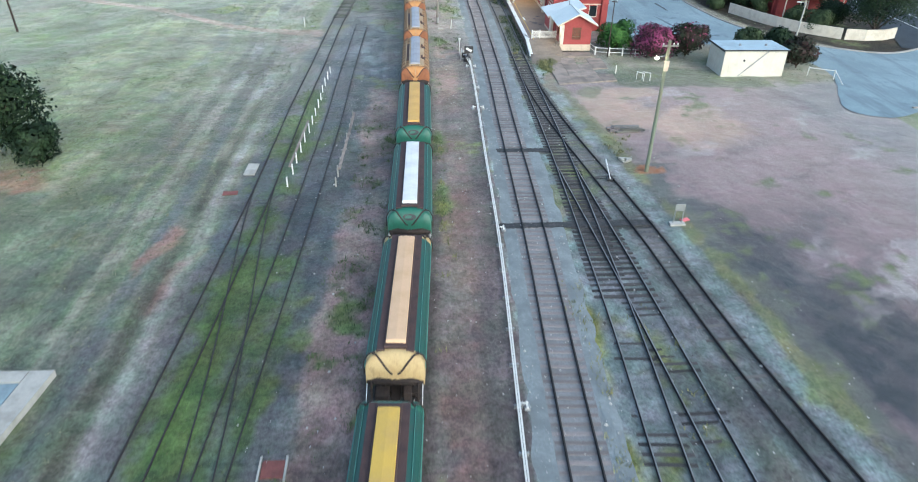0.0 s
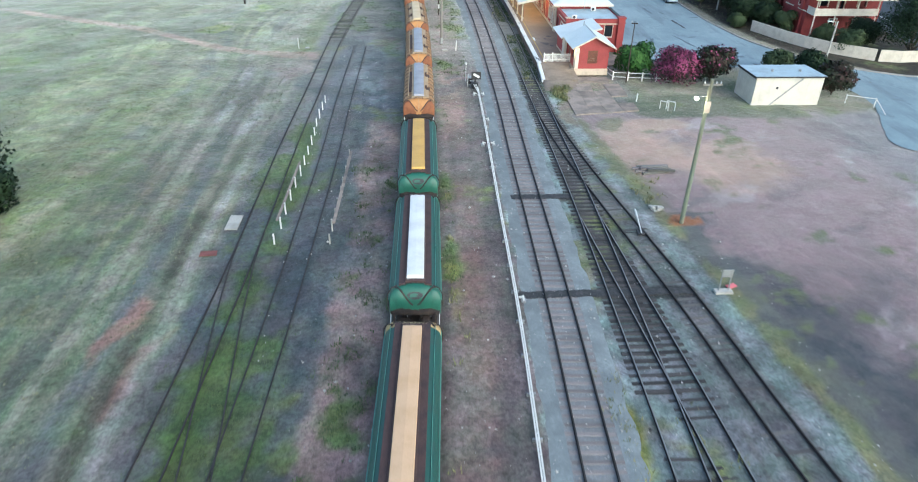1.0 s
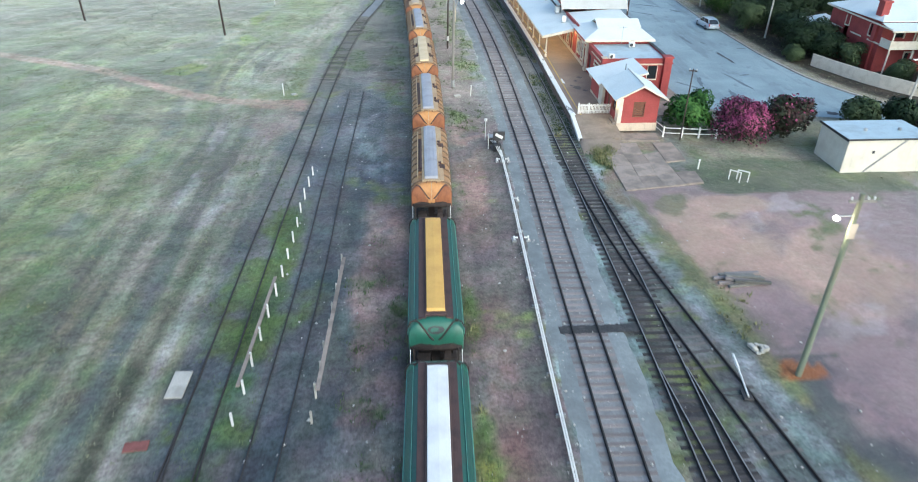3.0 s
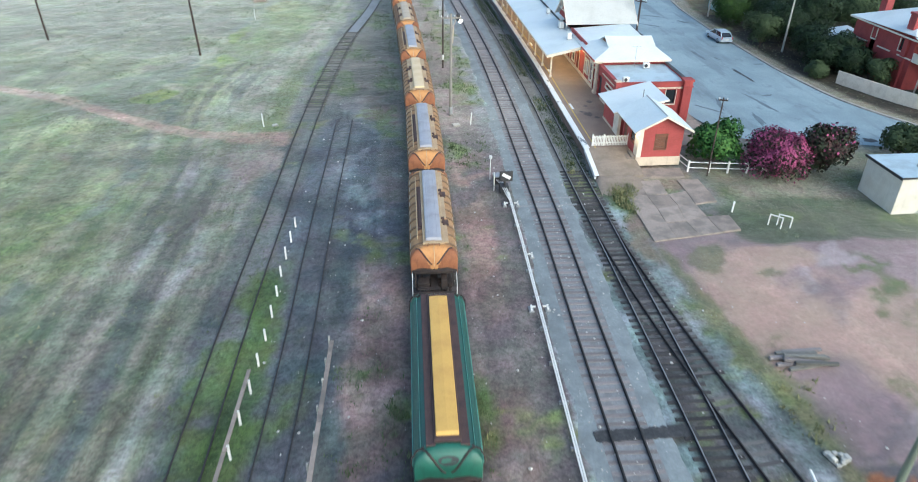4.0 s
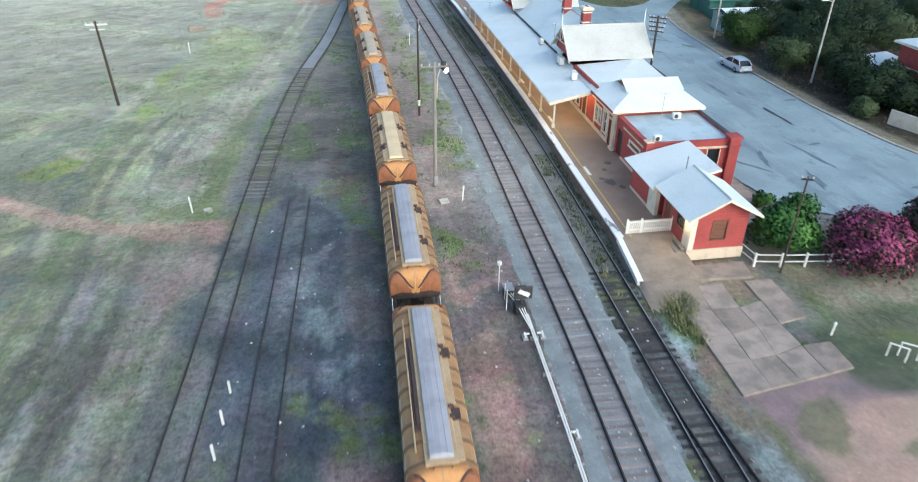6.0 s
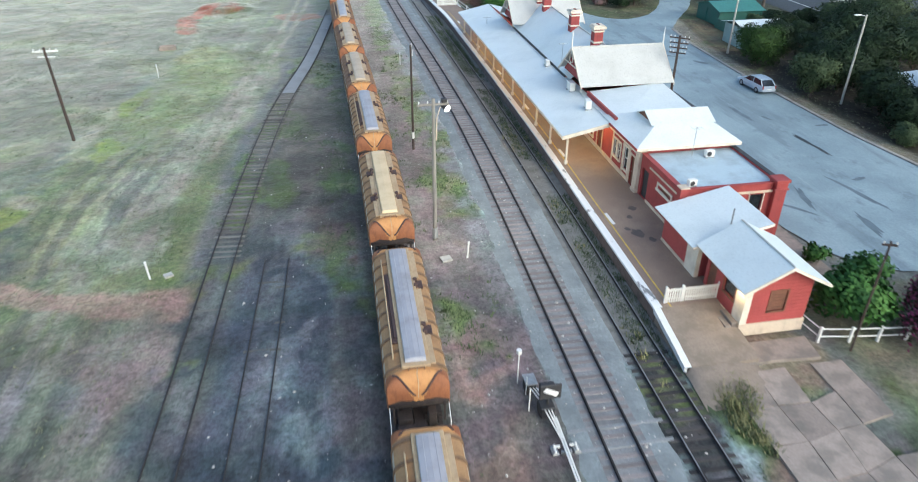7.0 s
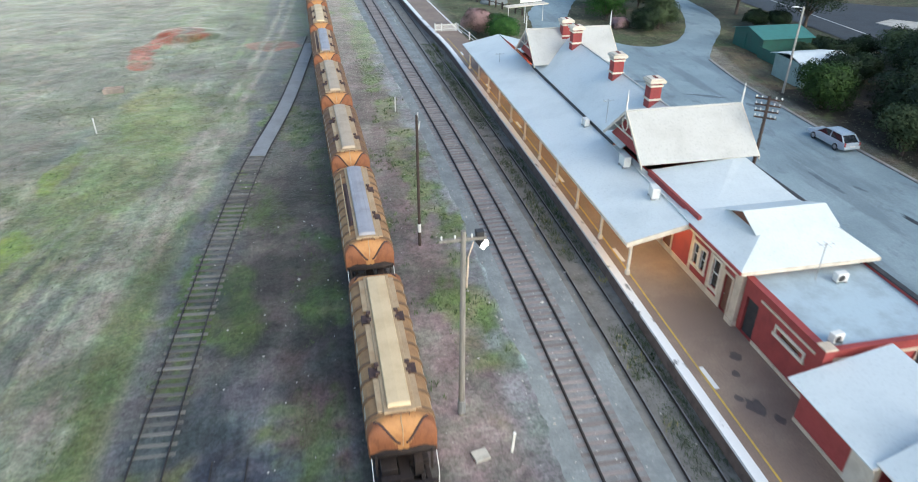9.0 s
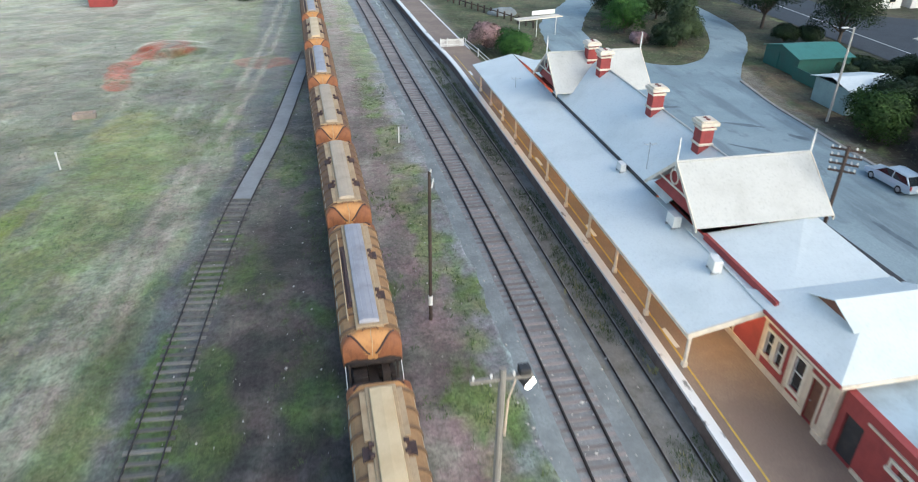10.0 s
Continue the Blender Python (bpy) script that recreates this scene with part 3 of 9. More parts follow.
gz = (fbm(gx, gy, 3.0, 13) - 0.5) * 0.10 + (fbm(gx, gy, 0.9, 14, 3) - 0.5) * 0.05 - 0.02
calm = np.maximum.reduce([strip(d_train, -1.8, 1.8, 0.5), strip(d_main, -2, 2, 0.5), strip(d_loop, -2, 2, 0.5), strip(d_right, -2, 2, 0.5) * (gy < 80), strip(d_west, -1.6, 1.6, 0.5), strip(d_yard, -1.6, 1.6, 0.5) * (gy < 99)])
gz = gz * (1 - 0.75 * calm) - 0.02 * calm - 0.07 * strip(d_main, -1.3, 1.3, 0.3) - 0.06 * strip(d_loop, -1.2, 1.2, 0.3) * (gy > 86)
gz += west * (fbm(gx, gy, 12, 15) - 0.5) * 0.5 * sstep(-d_west, 3, 12)
gz += 0.9 * spot(-16.5, 176, 4.5, 4.0) * 0.6
road_in = inside(STREET, gx, gy) | inside(HIGHWAY, gx, gy)
gz = np.where(road_in, -0.06, gz)
far = np.maximum(np.abs(gx - 5) - 90, 0) + np.maximum(gy - 230, 0) + np.maximum(-gy, 0)
gz += np.where(far > 0, fbm(gx, gy, 300, 16) * np.minimum(far, 600) * 0.01, 0)
ny, nx = gx.shape
idx = np.arange(nx * ny).reshape(ny, nx)
quads = np.stack([idx[:-1, :-1], idx[:-1, 1:], idx[1:, 1:], idx[1:, :-1]], -1).reshape(-1, 4)
gme = bpy.data.meshes.new("ground")
gme.vertices.add(nx * ny)
gme.vertices.foreach_set("co", np.stack([gx, gy, gz], -1).ravel().astype(np.float32))
gme.loops.add(quads.size)
gme.loops.foreach_set("vertex_index", quads.ravel().astype(np.int32))
gme.polygons.add(len(quads))
gme.polygons.foreach_set("loop_start", np.arange(0, quads.size, 4, dtype=np.int32))
gme.update(calc_edges=True)
gme.polygons.foreach_set("use_smooth", np.ones(len(quads), bool))


def uneven(m, k=0.5, lo=0.25, hi=0.75):
    """A zone's edge broken up at three scales."""
    return sstep(m + (mid - 0.5) * k * 1.6 + (small - 0.5) * k * 0.9 + (grit - 0.5) * k * 0.5, lo, hi)


def lay(m, a, b, n):
    """Covers the ground by the share m with earth between the colours a and b."""
    global earth
    m, n = np.clip(m, 0, 1)[..., None], np.clip(n, 0, 1)[..., None]
    earth = earth * (1 - m) + (np.array(a) * (1 - n) + np.array(b) * n) * m


def spread(n, lo=0.4, hi=0.6):
    return sstep(n, lo, hi)


grit = fbm(gx, gy, 0.8, 41, 2)
blot = fbm(xw, gy + wob, 3.4, 42, 4)
cloud = fbm(xw, gy + wob, 11, 43, 4)
rake = fbm(slant, gy + wob, 3.2, 44, 4, 2.4, 0.16)
wide = fbm(slant, gy + wob * 2, 14, 45, 5, 2.2, 0.35)
earth = np.zeros((*gx.shape, 3))
lay(np.ones_like(gx), (0.115, 0.122, 0.118), (0.175, 0.172, 0.158), spread(blot))
# paddock: grey green turf, straw fields, long wheel streaks beside the track, rough brown ground far off
rut_x = np.interp(gy, [10, 30, 45, 52, 70, 86, 97, 102, 109, 115, 124, 137, 160, 200], [-15.5, -15.4, -14.9, -14.8, -14.0, -13.2, -14.6, -15.2, -15.0, -13.8, -11.1, -8.5, -6.0, -3.0])
ur = gx - rut_x + wob2 * 0.25 + wob * 0.12
streak = fbm(ur, gy, 1.1, 61, 3, 1.0, 0.055)
streak2 = fbm(ur, gy, 2.6, 62, 3, 1.0, 0.07)
swirl_w = fbm(xw + wob, gy + wob * 2, 9, 63, 5)
tuft_n = fbm(xw, gy + wob2, 1.5, 64, 3)
fade = 1 - sstep(-ur, 3, 14)
lay(west, (0.15, 0.182, 0.112), (0.215, 0.242, 0.15), spread(swirl_w, 0.38, 0.62))
lay(west * sstep(wide, 0.5, 0.64) * 0.65, (0.125, 0.14, 0.108), (0.165, 0.175, 0.135), spread(blot))
lay(west * sstep(cloud, 0.52, 0.64) * 0.7, (0.25, 0.268, 0.158), (0.3, 0.305, 0.19), spread(tuft_n))
patchy_w = fbm(xw + wob, gy + wob * 1.5, 6.0, 49, 5)
lay(west * sstep(patchy_w, 0.54, 0.64) * 0.7, (0.12, 0.165, 0.068), (0.165, 0.205, 0.088), spread(mid))
lay(west * (1 - sstep(patchy_w, 0.34, 0.43)) * 0.65, (0.19, 0.165, 0.138), (0.14, 0.128, 0.11), spread(blot))
# straw fields on both sides of the footpath, the deep green hollow far west
straw_field = np.maximum.reduce([spot(-19.2, 71, 3.6, 9, 0.9), spot(-29, 95, 9, 6, 0.9), spot(-19.5, 106, 5.5, 10, 0.9), spot(-32, 118, 9, 10, 0.9) * 0.8, spot(-40, 193, 14, 10, 0.9), spot(-34, 70, 7, 12, 0.9) * 0.7])
lay(west * uneven(straw_field * (0.55 + 0.7 * blot), 0.8) * 0.85, (0.285, 0.3, 0.178), (0.345, 0.345, 0.225), spread(tuft_n * 0.6 + streak2 * 0.4))
lay(west * uneven(spot(-44.5, 96, 5, 16, 0.9), 0.5) * 0.85, (0.085, 0.15, 0.045), (0.13, 0.19, 0.06), spread(blot))
lay(west * uneven(spot(-19.6, 38.3, 3.4, 4.0, 0.8), 0.5) * 0.75, (0.17, 0.2, 0.085), (0.2, 0.222, 0.105), spread(blot))
# near paddock: turf turned a darker, cooler grey beside the track
lay(west * (1 - sstep(gy + wob * 2, 40, 58)) * (1 - sstep(-gx + wob, 22, 34)) * 0.6, (0.12, 0.14, 0.125), (0.165, 0.182, 0.15), spread(streak2 * 0.5 + blot * 0.5))
ground_grey = west * sstep(gy + wob, 58, 70) * (1 - sstep(gy + wob, 88, 94)) * (1 - sstep(-ur, 4, 9))
lay(ground_grey * 0.8, (0.118, 0.118, 0.112), (0.165, 0.155, 0.138), spread(streak2))
# rough brown and grey ground beyond the drain
rough = west * sstep(gy + wob, 112, 132) * sstep(-gx + wob, 19, 24)
lay(rough * 0.8, (0.21, 0.185, 0.15), (0.14, 0.14, 0.112), spread(blot * 0.5 + tuft_n * 0.5))
lay(rough * sstep(tuft_n, 0.55, 0.66) * 0.75, (0.082, 0.088, 0.07), (0.11, 0.115, 0.085), spread(small))
lay(rough * sstep(mid, 0.56, 0.68) * 0.7, (0.29, 0.285, 0.19), (0.25, 0.25, 0.165), spread(small))
# pale dusty swath between footpath and cart track
lay(west * strip(ur, -3.4 , 2.0, 1.3) * sstep(gy, 93, 99) * (1 - sstep(gy, 120, 140)) * (0.5 + 0.5 * sstep(streak, 0.4, 0.55)) * 0.85, (0.27, 0.268, 0.222), (0.335, 0.325, 0.275), spread(streak))
# long streaks
calm_w = 1 - 0.5 * strip(ur, -2.6, 2.4, 0.6) * (gy < 60)
lay(west * fade * calm_w * sstep(streak, 0.53, 0.62) * 0.72, (0.08, 0.09, 0.085), (0.11, 0.112, 0.1), spread(blot))
lay(west * fade * calm_w * (1 - sstep(streak, 0.37, 0.45)) * 0.65, (0.26, 0.258, 0.215), (0.32, 0.31, 0.26), spread(tuft_n))
lay(west * (1 - fade) * sstep(streak2, 0.54, 0.64) * 0.55, (0.098, 0.112, 0.085), (0.128, 0.138, 0.1), spread(tuft_n))
lay(west * sstep(tuft_n, 0.6, 0.68) * sstep(cloud, 0.42, 0.56) * 0.6, (0.085, 0.105, 0.058), (0.11, 0.125, 0.075), spread(small))
lay(uneven(worn * west, 0.4) * 0.3, (0.24, 0.228, 0.195), (0.3, 0.282, 0.24), spread(rake))
# yard ground between the west tracks and the train, darker and bluer further up
lay(strip(d_west + wob2, -1.9, 12, 0.6) * (d_train < -1.2) * 0.9, (0.078, 0.09, 0.1), (0.128, 0.13, 0.13), spread(blot * 0.6 + rake * 0.4))
lay(uneven(strip(gx + wob * 0.5 - x_on(LINE_TRAIN, gy), -5.2, -1.5, 0.8) * (1 - sstep(gy, 66, 78)) * (0.35 + cloud * 0.8), 0.6) * 0.9, (0.27, 0.205, 0.185), (0.175, 0.14, 0.128), spread(small * 0.5 + blot * 0.5))
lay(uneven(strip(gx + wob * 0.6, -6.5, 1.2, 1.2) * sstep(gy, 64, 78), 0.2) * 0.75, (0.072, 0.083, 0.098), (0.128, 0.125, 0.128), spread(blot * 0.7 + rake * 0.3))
lay(strip(gx + wob * 0.5, -3.0, 0.6, 0.9) * sstep(gy, 48, 58) * (1 - 0.75 * sstep(gy, 68, 76) * (1 - sstep(gy, 88, 92))) * (1 - sstep(gy, 98, 112)) * sstep(cloud * 0.5 + blot * 0.5, 0.44, 0.58) * 0.85, (0.2, 0.145, 0.13), (0.15, 0.105, 0.095), spread(small))
lay(strip(gx, -6, 1.0, 1.0) * sstep(gy, 66, 76) * (1 - sstep(gy, 100, 120)) * sstep(fbm(gx, gy, 2.6, 24, 6), 0.53, 0.64) * 0.7, (0.2, 0.215, 0.23), (0.27, 0.27, 0.27), spread(grit))
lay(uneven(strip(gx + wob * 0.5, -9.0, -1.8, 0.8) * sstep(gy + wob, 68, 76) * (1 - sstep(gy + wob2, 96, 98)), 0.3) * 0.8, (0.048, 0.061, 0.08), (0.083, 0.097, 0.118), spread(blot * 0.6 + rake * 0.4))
lay(strip(d_yard + wob2 * 0.5, -1.1, 1.1, 0.5) * sstep(gy, 26, 44) * (1 - 0.6 * sstep(gy, 80, 95)) * 0.85, (0.062, 0.072, 0.086), (0.09, 0.098, 0.108), spread(blot))
lay(strip(d_west + wob2 * 0.4, -1.4, 1.4, 0.4) * sstep(gy, 68, 82) * 0.6, (0.075, 0.08, 0.08), (0.12, 0.115, 0.1), spread(blot))
lay(strip(gx + wob * 0.4 - x_on(LINE_WEST, gy), 1.4, 9, 0.7) * (d_train < -1.2) * sstep(gy, 94, 108) * (1 - sstep(gy, 150, 175)) * 0.85, (0.055, 0.049, 0.044), (0.125, 0.107, 0.094), spread(blot * 0.4 + rake * 0.3 + small * 0.3))
crust = fbm(gx + wob2 * 0.6, gy + wob, 1.5, 71, 4, 1.0, 0.55)
lay(strip(gx + wob * 0.4, -5.4, -1.6, 0.9) * strip(gy + wob, 76, 95, 2.5) * sstep(crust, 0.54, 0.64) * 0.65, (0.2, 0.225, 0.245), (0.27, 0.285, 0.295), spread(grit))
lay(strip(d_west, -0.7, 0.7, 0.3) * strip(gy, 62, 97, 4) * sstep(blot, 0.42, 0.56) * 0.5, (0.165, 0.168, 0.17), (0.2, 0.2, 0.198), spread(small))
lay(strip(d_yard + wob2 * 0.3, -0.7, 0.7, 0.25) * strip(gy, 79, 97, 2) * sstep(small, 0.45, 0.58) * 0.5, (0.17, 0.185, 0.195), (0.21, 0.22, 0.225), spread(grit))
scratch = fbm(ur + wob2 * 0.5, gy, 0.8, 72, 3, 0.55, 0.09)
lay(west * strip(gy + wob, 62, 90, 3) * strip(d_west, -9, -1.2, 1.0) * sstep(scratch, 0.6, 0.68) * 0.6, (0.26, 0.26, 0.26), (0.31, 0.305, 0.3), spread(grit))
# strip between the train and the main line
between = strip(d_train, 1.2, 9.5, 0.4) * (d_main < -1.9)
lay(between * 0.95, (0.1, 0.09, 0.092), (0.156, 0.136, 0.134), spread(blot * 0.5 + rake * 0.5))
lay(between * uneven(strip(gx + wob * 0.8 + wob2 * 0.6 - x_on(LINE_TRAIN, gy), 1.8, 5.0, 1.0) * (1 - sstep(gy, 70, 84)) * (0.3 + cloud * 0.8), 0.8) * (0.7 - 0.35 * sstep(gy, 52, 62)), (0.155, 0.105, 0.093), (0.13, 0.098, 0.09), spread(blot))
lay(between * sstep(gy, 62, 70) * (1 - sstep(gy, 84, 92)) * strip(gx + wob2 - x_on(LINE_TRAIN, gy), 2.2, 5.0, 0.8) * sstep(blot, 0.4, 0.55) * 0.8, (0.21, 0.15, 0.135), (0.17, 0.125, 0.115), spread(small))
lay(between * strip(d_main + wob2 * 0.4, -4.4, -2.3, 0.4) * (1 - sstep(gy, 74, 84)) * 0.75, (0.075, 0.07, 0.07), (0.105, 0.095, 0.093), spread(rake))
lay(between * sstep(gy, 94, 110) * strip(gx + wob2 * 0.5 - x_on(LINE_TRAIN, gy), 3.0, 5.0, 0.6) * 0.7, (0.11, 0.09, 0.088), (0.15, 0.122, 0.118), spread(blot))
lay(between * strip(d_main + wob2 * 0.3, -3.6, -1.8, 0.5) * sstep(gy, 84, 98) * 0.8, (0.2, 0.215, 0.225), (0.155, 0.165, 0.17), spread(small))
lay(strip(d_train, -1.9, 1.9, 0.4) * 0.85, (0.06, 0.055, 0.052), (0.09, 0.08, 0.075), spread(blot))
# stony ground of the tracks
lay(uneven(stone, 0.25), (0.195, 0.228, 0.235), (0.335, 0.385, 0.395), spread(blot * 0.5 + small * 0.5))
lay(stone * strip(d_main + wob2 * 0.4, 1.5, 6, 0.5) * sstep(blot, 0.5, 0.64) * 0.6, (0.115, 0.12, 0.125), (0.15, 0.15, 0.15), spread(small))
lay(strip(gx - x_on(LINE_LOOP, gy) + wob2 * 0.25, -1.05, 1.2, 0.4) * sstep(gy, 30, 44) * (1 - sstep(gy, 82, 96)) * 0.97, (0.032, 0.032, 0.034), (0.065, 0.062, 0.06), spread(small))
lay(strip(gx - x_on(LINE_SPUR, gy) + wob2 * 0.3, -1.6, 1.7, 0.5) * (gy < 76) * 0.92, (0.09, 0.092, 0.095), (0.15, 0.15, 0.15), spread(small))
lay(strip(gx - x_on(LINE_SIDING, gy), -1.3, 1.3, 0.5) * (gy < 52) * sstep(gy, 20, 32) * 0.85, (0.05, 0.052, 0.055), (0.085, 0.085, 0.085), spread(small))
lay(strip(gx - x_on(LINE_LOOP, gy) + wob2 * 0.2, -1.4, 1.8, 0.4) * sstep(gy, 88, 98) * 0.8, (0.1, 0.096, 0.092), (0.155, 0.148, 0.14), spread(small))
lay(uneven(np.maximum.reduce([strip(gy + wob2 * 0.25, 41.0, 42.4, 0.25) * strip(gx, 7.0, 18.2, 0.5), strip(gy + wob2 * 0.25, 54.1, 55.3, 0.25) * strip(gx, 8.2, 14, 0.4), spot(14.5, 78.6, 2.2, 1.5)]), 0.4), (0.04, 0.04, 0.042), (0.07, 0.066, 0.066), spread(small))
lay((strip(d_loop + wob2 * 0.2, -1.5, 1.4, 0.4) + strip(gx - x_on(LINE_SIDING, gy), -1.3, 1.4, 0.4)) * (1 - sstep(gy, 30, 42)) * 0.85, (0.135, 0.148, 0.153), (0.215, 0.235, 0.24), spread(blot * 0.5 + small * 0.5))
# gravel yard east of the spur: mauve gravel, dark wet patches, pale swept swirls, orange dirt near the slabs
lot = sstep(d_right + wob * 0.6, 2.4, 4.6) * (1 - sstep(gy + wob * 0.6, 72, 78))
lay(lot, (0.2, 0.158, 0.163), (0.295, 0.225, 0.226), spread(cloud * 0.6 + blot * 0.4, 0.36, 0.64))
wet = gx + wob * 0.9 - np.interp(gy, [15, 28, 34, 40, 47, 56], [30, 26.5, 24.2, 22.4, 21.2, 19.5])
lay(lot * sstep(swirl, 0.52, 0.66) * 0.7, (0.115, 0.105, 0.115), (0.145, 0.12, 0.128), spread(blot))
lay(lot * uneven(strip(wet, -3.6, 2.4, 1.6) * (gy < 52) * (0.35 + blot), 0.9) * 0.85, (0.06, 0.066, 0.076), (0.105, 0.1, 0.108), spread(small * 0.5 + blot * 0.5))
lay(lot * uneven(np.maximum.reduce([spot(22.6, 34, 4.0, 9, 0.9), spot(24.5, 26, 5, 6, 0.9), spot(31, 22, 8, 6, 0.9), spot(27, 28.5, 6.5, 6.5, 0.9) * 0.9]) * (0.45 + blot), 0.9) * 0.9, (0.048, 0.054, 0.063), (0.085, 0.083, 0.09), spread(small))
lay(uneven(strip(d_right + wob * 0.4, 1.9, 5.2, 0.8) * (gy < 50), 0.6) * 0.85, (0.09, 0.098, 0.098), (0.135, 0.138, 0.125), spread(blot))
lay(uneven(strip(d_right + wob * 0.6, 2.0, 4.6, 0.8) * (gy < 74) * (mid - 0.05), 0.9) * 0.4, (0.12, 0.125, 0.09), (0.165, 0.162, 0.12), spread(small))
lay(lot * sstep(fbm(gx * 0.8 + gy * 0.6 + wob * 2.4, gy * 0.8 - gx * 0.6 + wob2 * 3, 5, 12, 5, 0.45, 2.2), 0.57, 0.7) * sstep(d_right, 6, 12) * 0.75, (0.37, 0.325, 0.325), (0.43, 0.375, 0.372), spread(small))
lay(lot * sstep(gx + wob, 36, 46) * 0.55, (0.2, 0.2, 0.215), (0.26, 0.25, 0.26), spread(blot))
lay(uneven(np.maximum.reduce([spot(21.5, 64.5, 7.0, 8.0, 0.8), spot(27.5, 60, 7, 7, 0.9) * 0.85, spot(25.0, 69.6, 3.6, 2.2, 0.7)]) * (0.6 + cloud * 0.7), 0.5) * sstep(d_right, 3.2, 4.5) * 0.95, (0.44, 0.322, 0.27), (0.385, 0.285, 0.24), spread(blot * 0.7 + small * 0.3))
lay(strip(d_right + wob2 * 0.35, 1.3, 2.7, 0.35) * (gy < 79) * (0.55 + 0.45 * sstep(blot, 0.4, 0.55)) * 0.85, (0.19, 0.22, 0.225), (0.29, 0.33, 0.335), spread(small))
lay(uneven(strip(d_right + wob2 * 0.6 + wob * 0.2, 2.8, 3.9, 0.5) * (gy < 74) * (0.35 + mid), 0.8) * 0.7, (0.2, 0.2, 0.105), (0.14, 0.152, 0.085), spread(small))
lay(uneven(spot(20.6, 50.2, 1.3, 0.9), 0.3), (0.3, 0.13, 0.07), (0.24, 0.11, 0.065), spread(small))
# red earth
dig = np.maximum.reduce([spot(-20.3, 168, 1.7, 8.5), spot(-17.2, 176, 4.0, 5.6), spot(-19.5, 161.2, 1.7, 2.2)])
lay(uneven(dig, 0.35, 0.2, 0.7), (0.36, 0.095, 0.06), (0.27, 0.075, 0.05), spread(small * 0.6 + blot * 0.4))
lay(uneven(spot(-5.0, 168, 4.8, 2.6), 0.5) * 0.8, (0.34, 0.15, 0.11), (0.28, 0.13, 0.1), spread(small))
lay(uneven(np.maximum(spot(-30.5, 49.5, 4.8, 2.8), spot(-14.2, 36, 0.8, 4.0) * 0.7), 0.4) * 0.8, (0.26, 0.13, 0.1), (0.2, 0.11, 0.09), spread(blot))
# east side: dry grass, garden soil (tree shade painted in), gravel round the drive
kx = np.interp(gy, [80, 85, 94, 100, 110, 128, 143, 152, 165], [60, 57, 50, 47.8, 46.5, 46.3, 47, 49, 52])
lay(strip(gy + wob, 73, 87, 1.3) * sstep(gx, 24.5, 26.5) * (gx < 62) * 0.9, (0.2, 0.185, 0.13), (0.135, 0.14, 0.095), spread(blot))
east = (gx > kx - 0.3) * (gy > 83)
lay(east, (0.16, 0.132, 0.09), (0.1, 0.085, 0.062), spread(blot))
# near-black soil: the garden trees' shade is painted into its colour
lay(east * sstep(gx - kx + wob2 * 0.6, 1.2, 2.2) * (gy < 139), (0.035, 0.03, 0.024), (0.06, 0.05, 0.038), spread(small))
lay((gy > 157) * sstep(gx, 18, 22) * 0.95, (0.08, 0.09, 0.05), (0.13, 0.128, 0.08), spread(blot))
lay(uneven(np.maximum(spot(46, 175, 9, 12), spot(70, 168, 12, 16) * 0.8), 0.6) * 0.85, (0.07, 0.072, 0.05), (0.11, 0.1, 0.075), spread(small))
# ground darkened here too, in place of denser tree cover
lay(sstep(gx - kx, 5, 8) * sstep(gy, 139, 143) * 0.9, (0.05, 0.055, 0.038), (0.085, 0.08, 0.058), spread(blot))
lay((gx > 50) * (gy < 63) * 0.9, (0.1, 0.135, 0.06), (0.14, 0.16, 0.085), spread(blot))
# sandy ground round the old dock, dark turf beside it
lay(uneven(np.maximum(spot(20.5, 82.5, 4.2, 3.2), spot(17.3, 74, 1.2, 5) * 0.8), 0.4) * 0.9, (0.27, 0.215, 0.17), (0.2, 0.16, 0.125), spread(blot))
lay(uneven(strip(gy + wob, 71.5, 77.5, 1.0) * sstep(gx, 22.5, 25) * (gx < 42) * (0.45 + cloud * 0.8), 0.5) * 0.9, (0.055, 0.078, 0.046), (0.098, 0.108, 0.075), spread(blot))
lay(uneven(np.maximum(spot(20.6, 69.8, 1.5, 2.0), spot(24.0, 67.6, 1.3, 0.8)), 0.9) * 0.75, (0.1, 0.112, 0.07), (0.145, 0.145, 0.09), spread(small))
lay(strip(gy + wob * 0.5 + (gx - 26) * 0.12, 78.6, 81, 0.8) * sstep(gx, 25, 28) * (gx < 60) * 0.75, (0.2, 0.19, 0.16), (0.25, 0.23, 0.19), spread(blot))
# wheel ruts, pink scrapes and a green round in the near paddock
near = 1 - sstep(gy, 56, 70)
lay(strip(ur, -0.5, 0.5, 0.3) * near * (0.6 + 0.4 * sstep(blot, 0.36, 0.5)) * 0.95, (0.075, 0.08, 0.062), (0.105, 0.105, 0.08), spread(small))
lay(strip(ur, -2.0, -0.9, 0.35) * near * 0.8, (0.085, 0.1, 0.112), (0.12, 0.13, 0.135), spread(streak))
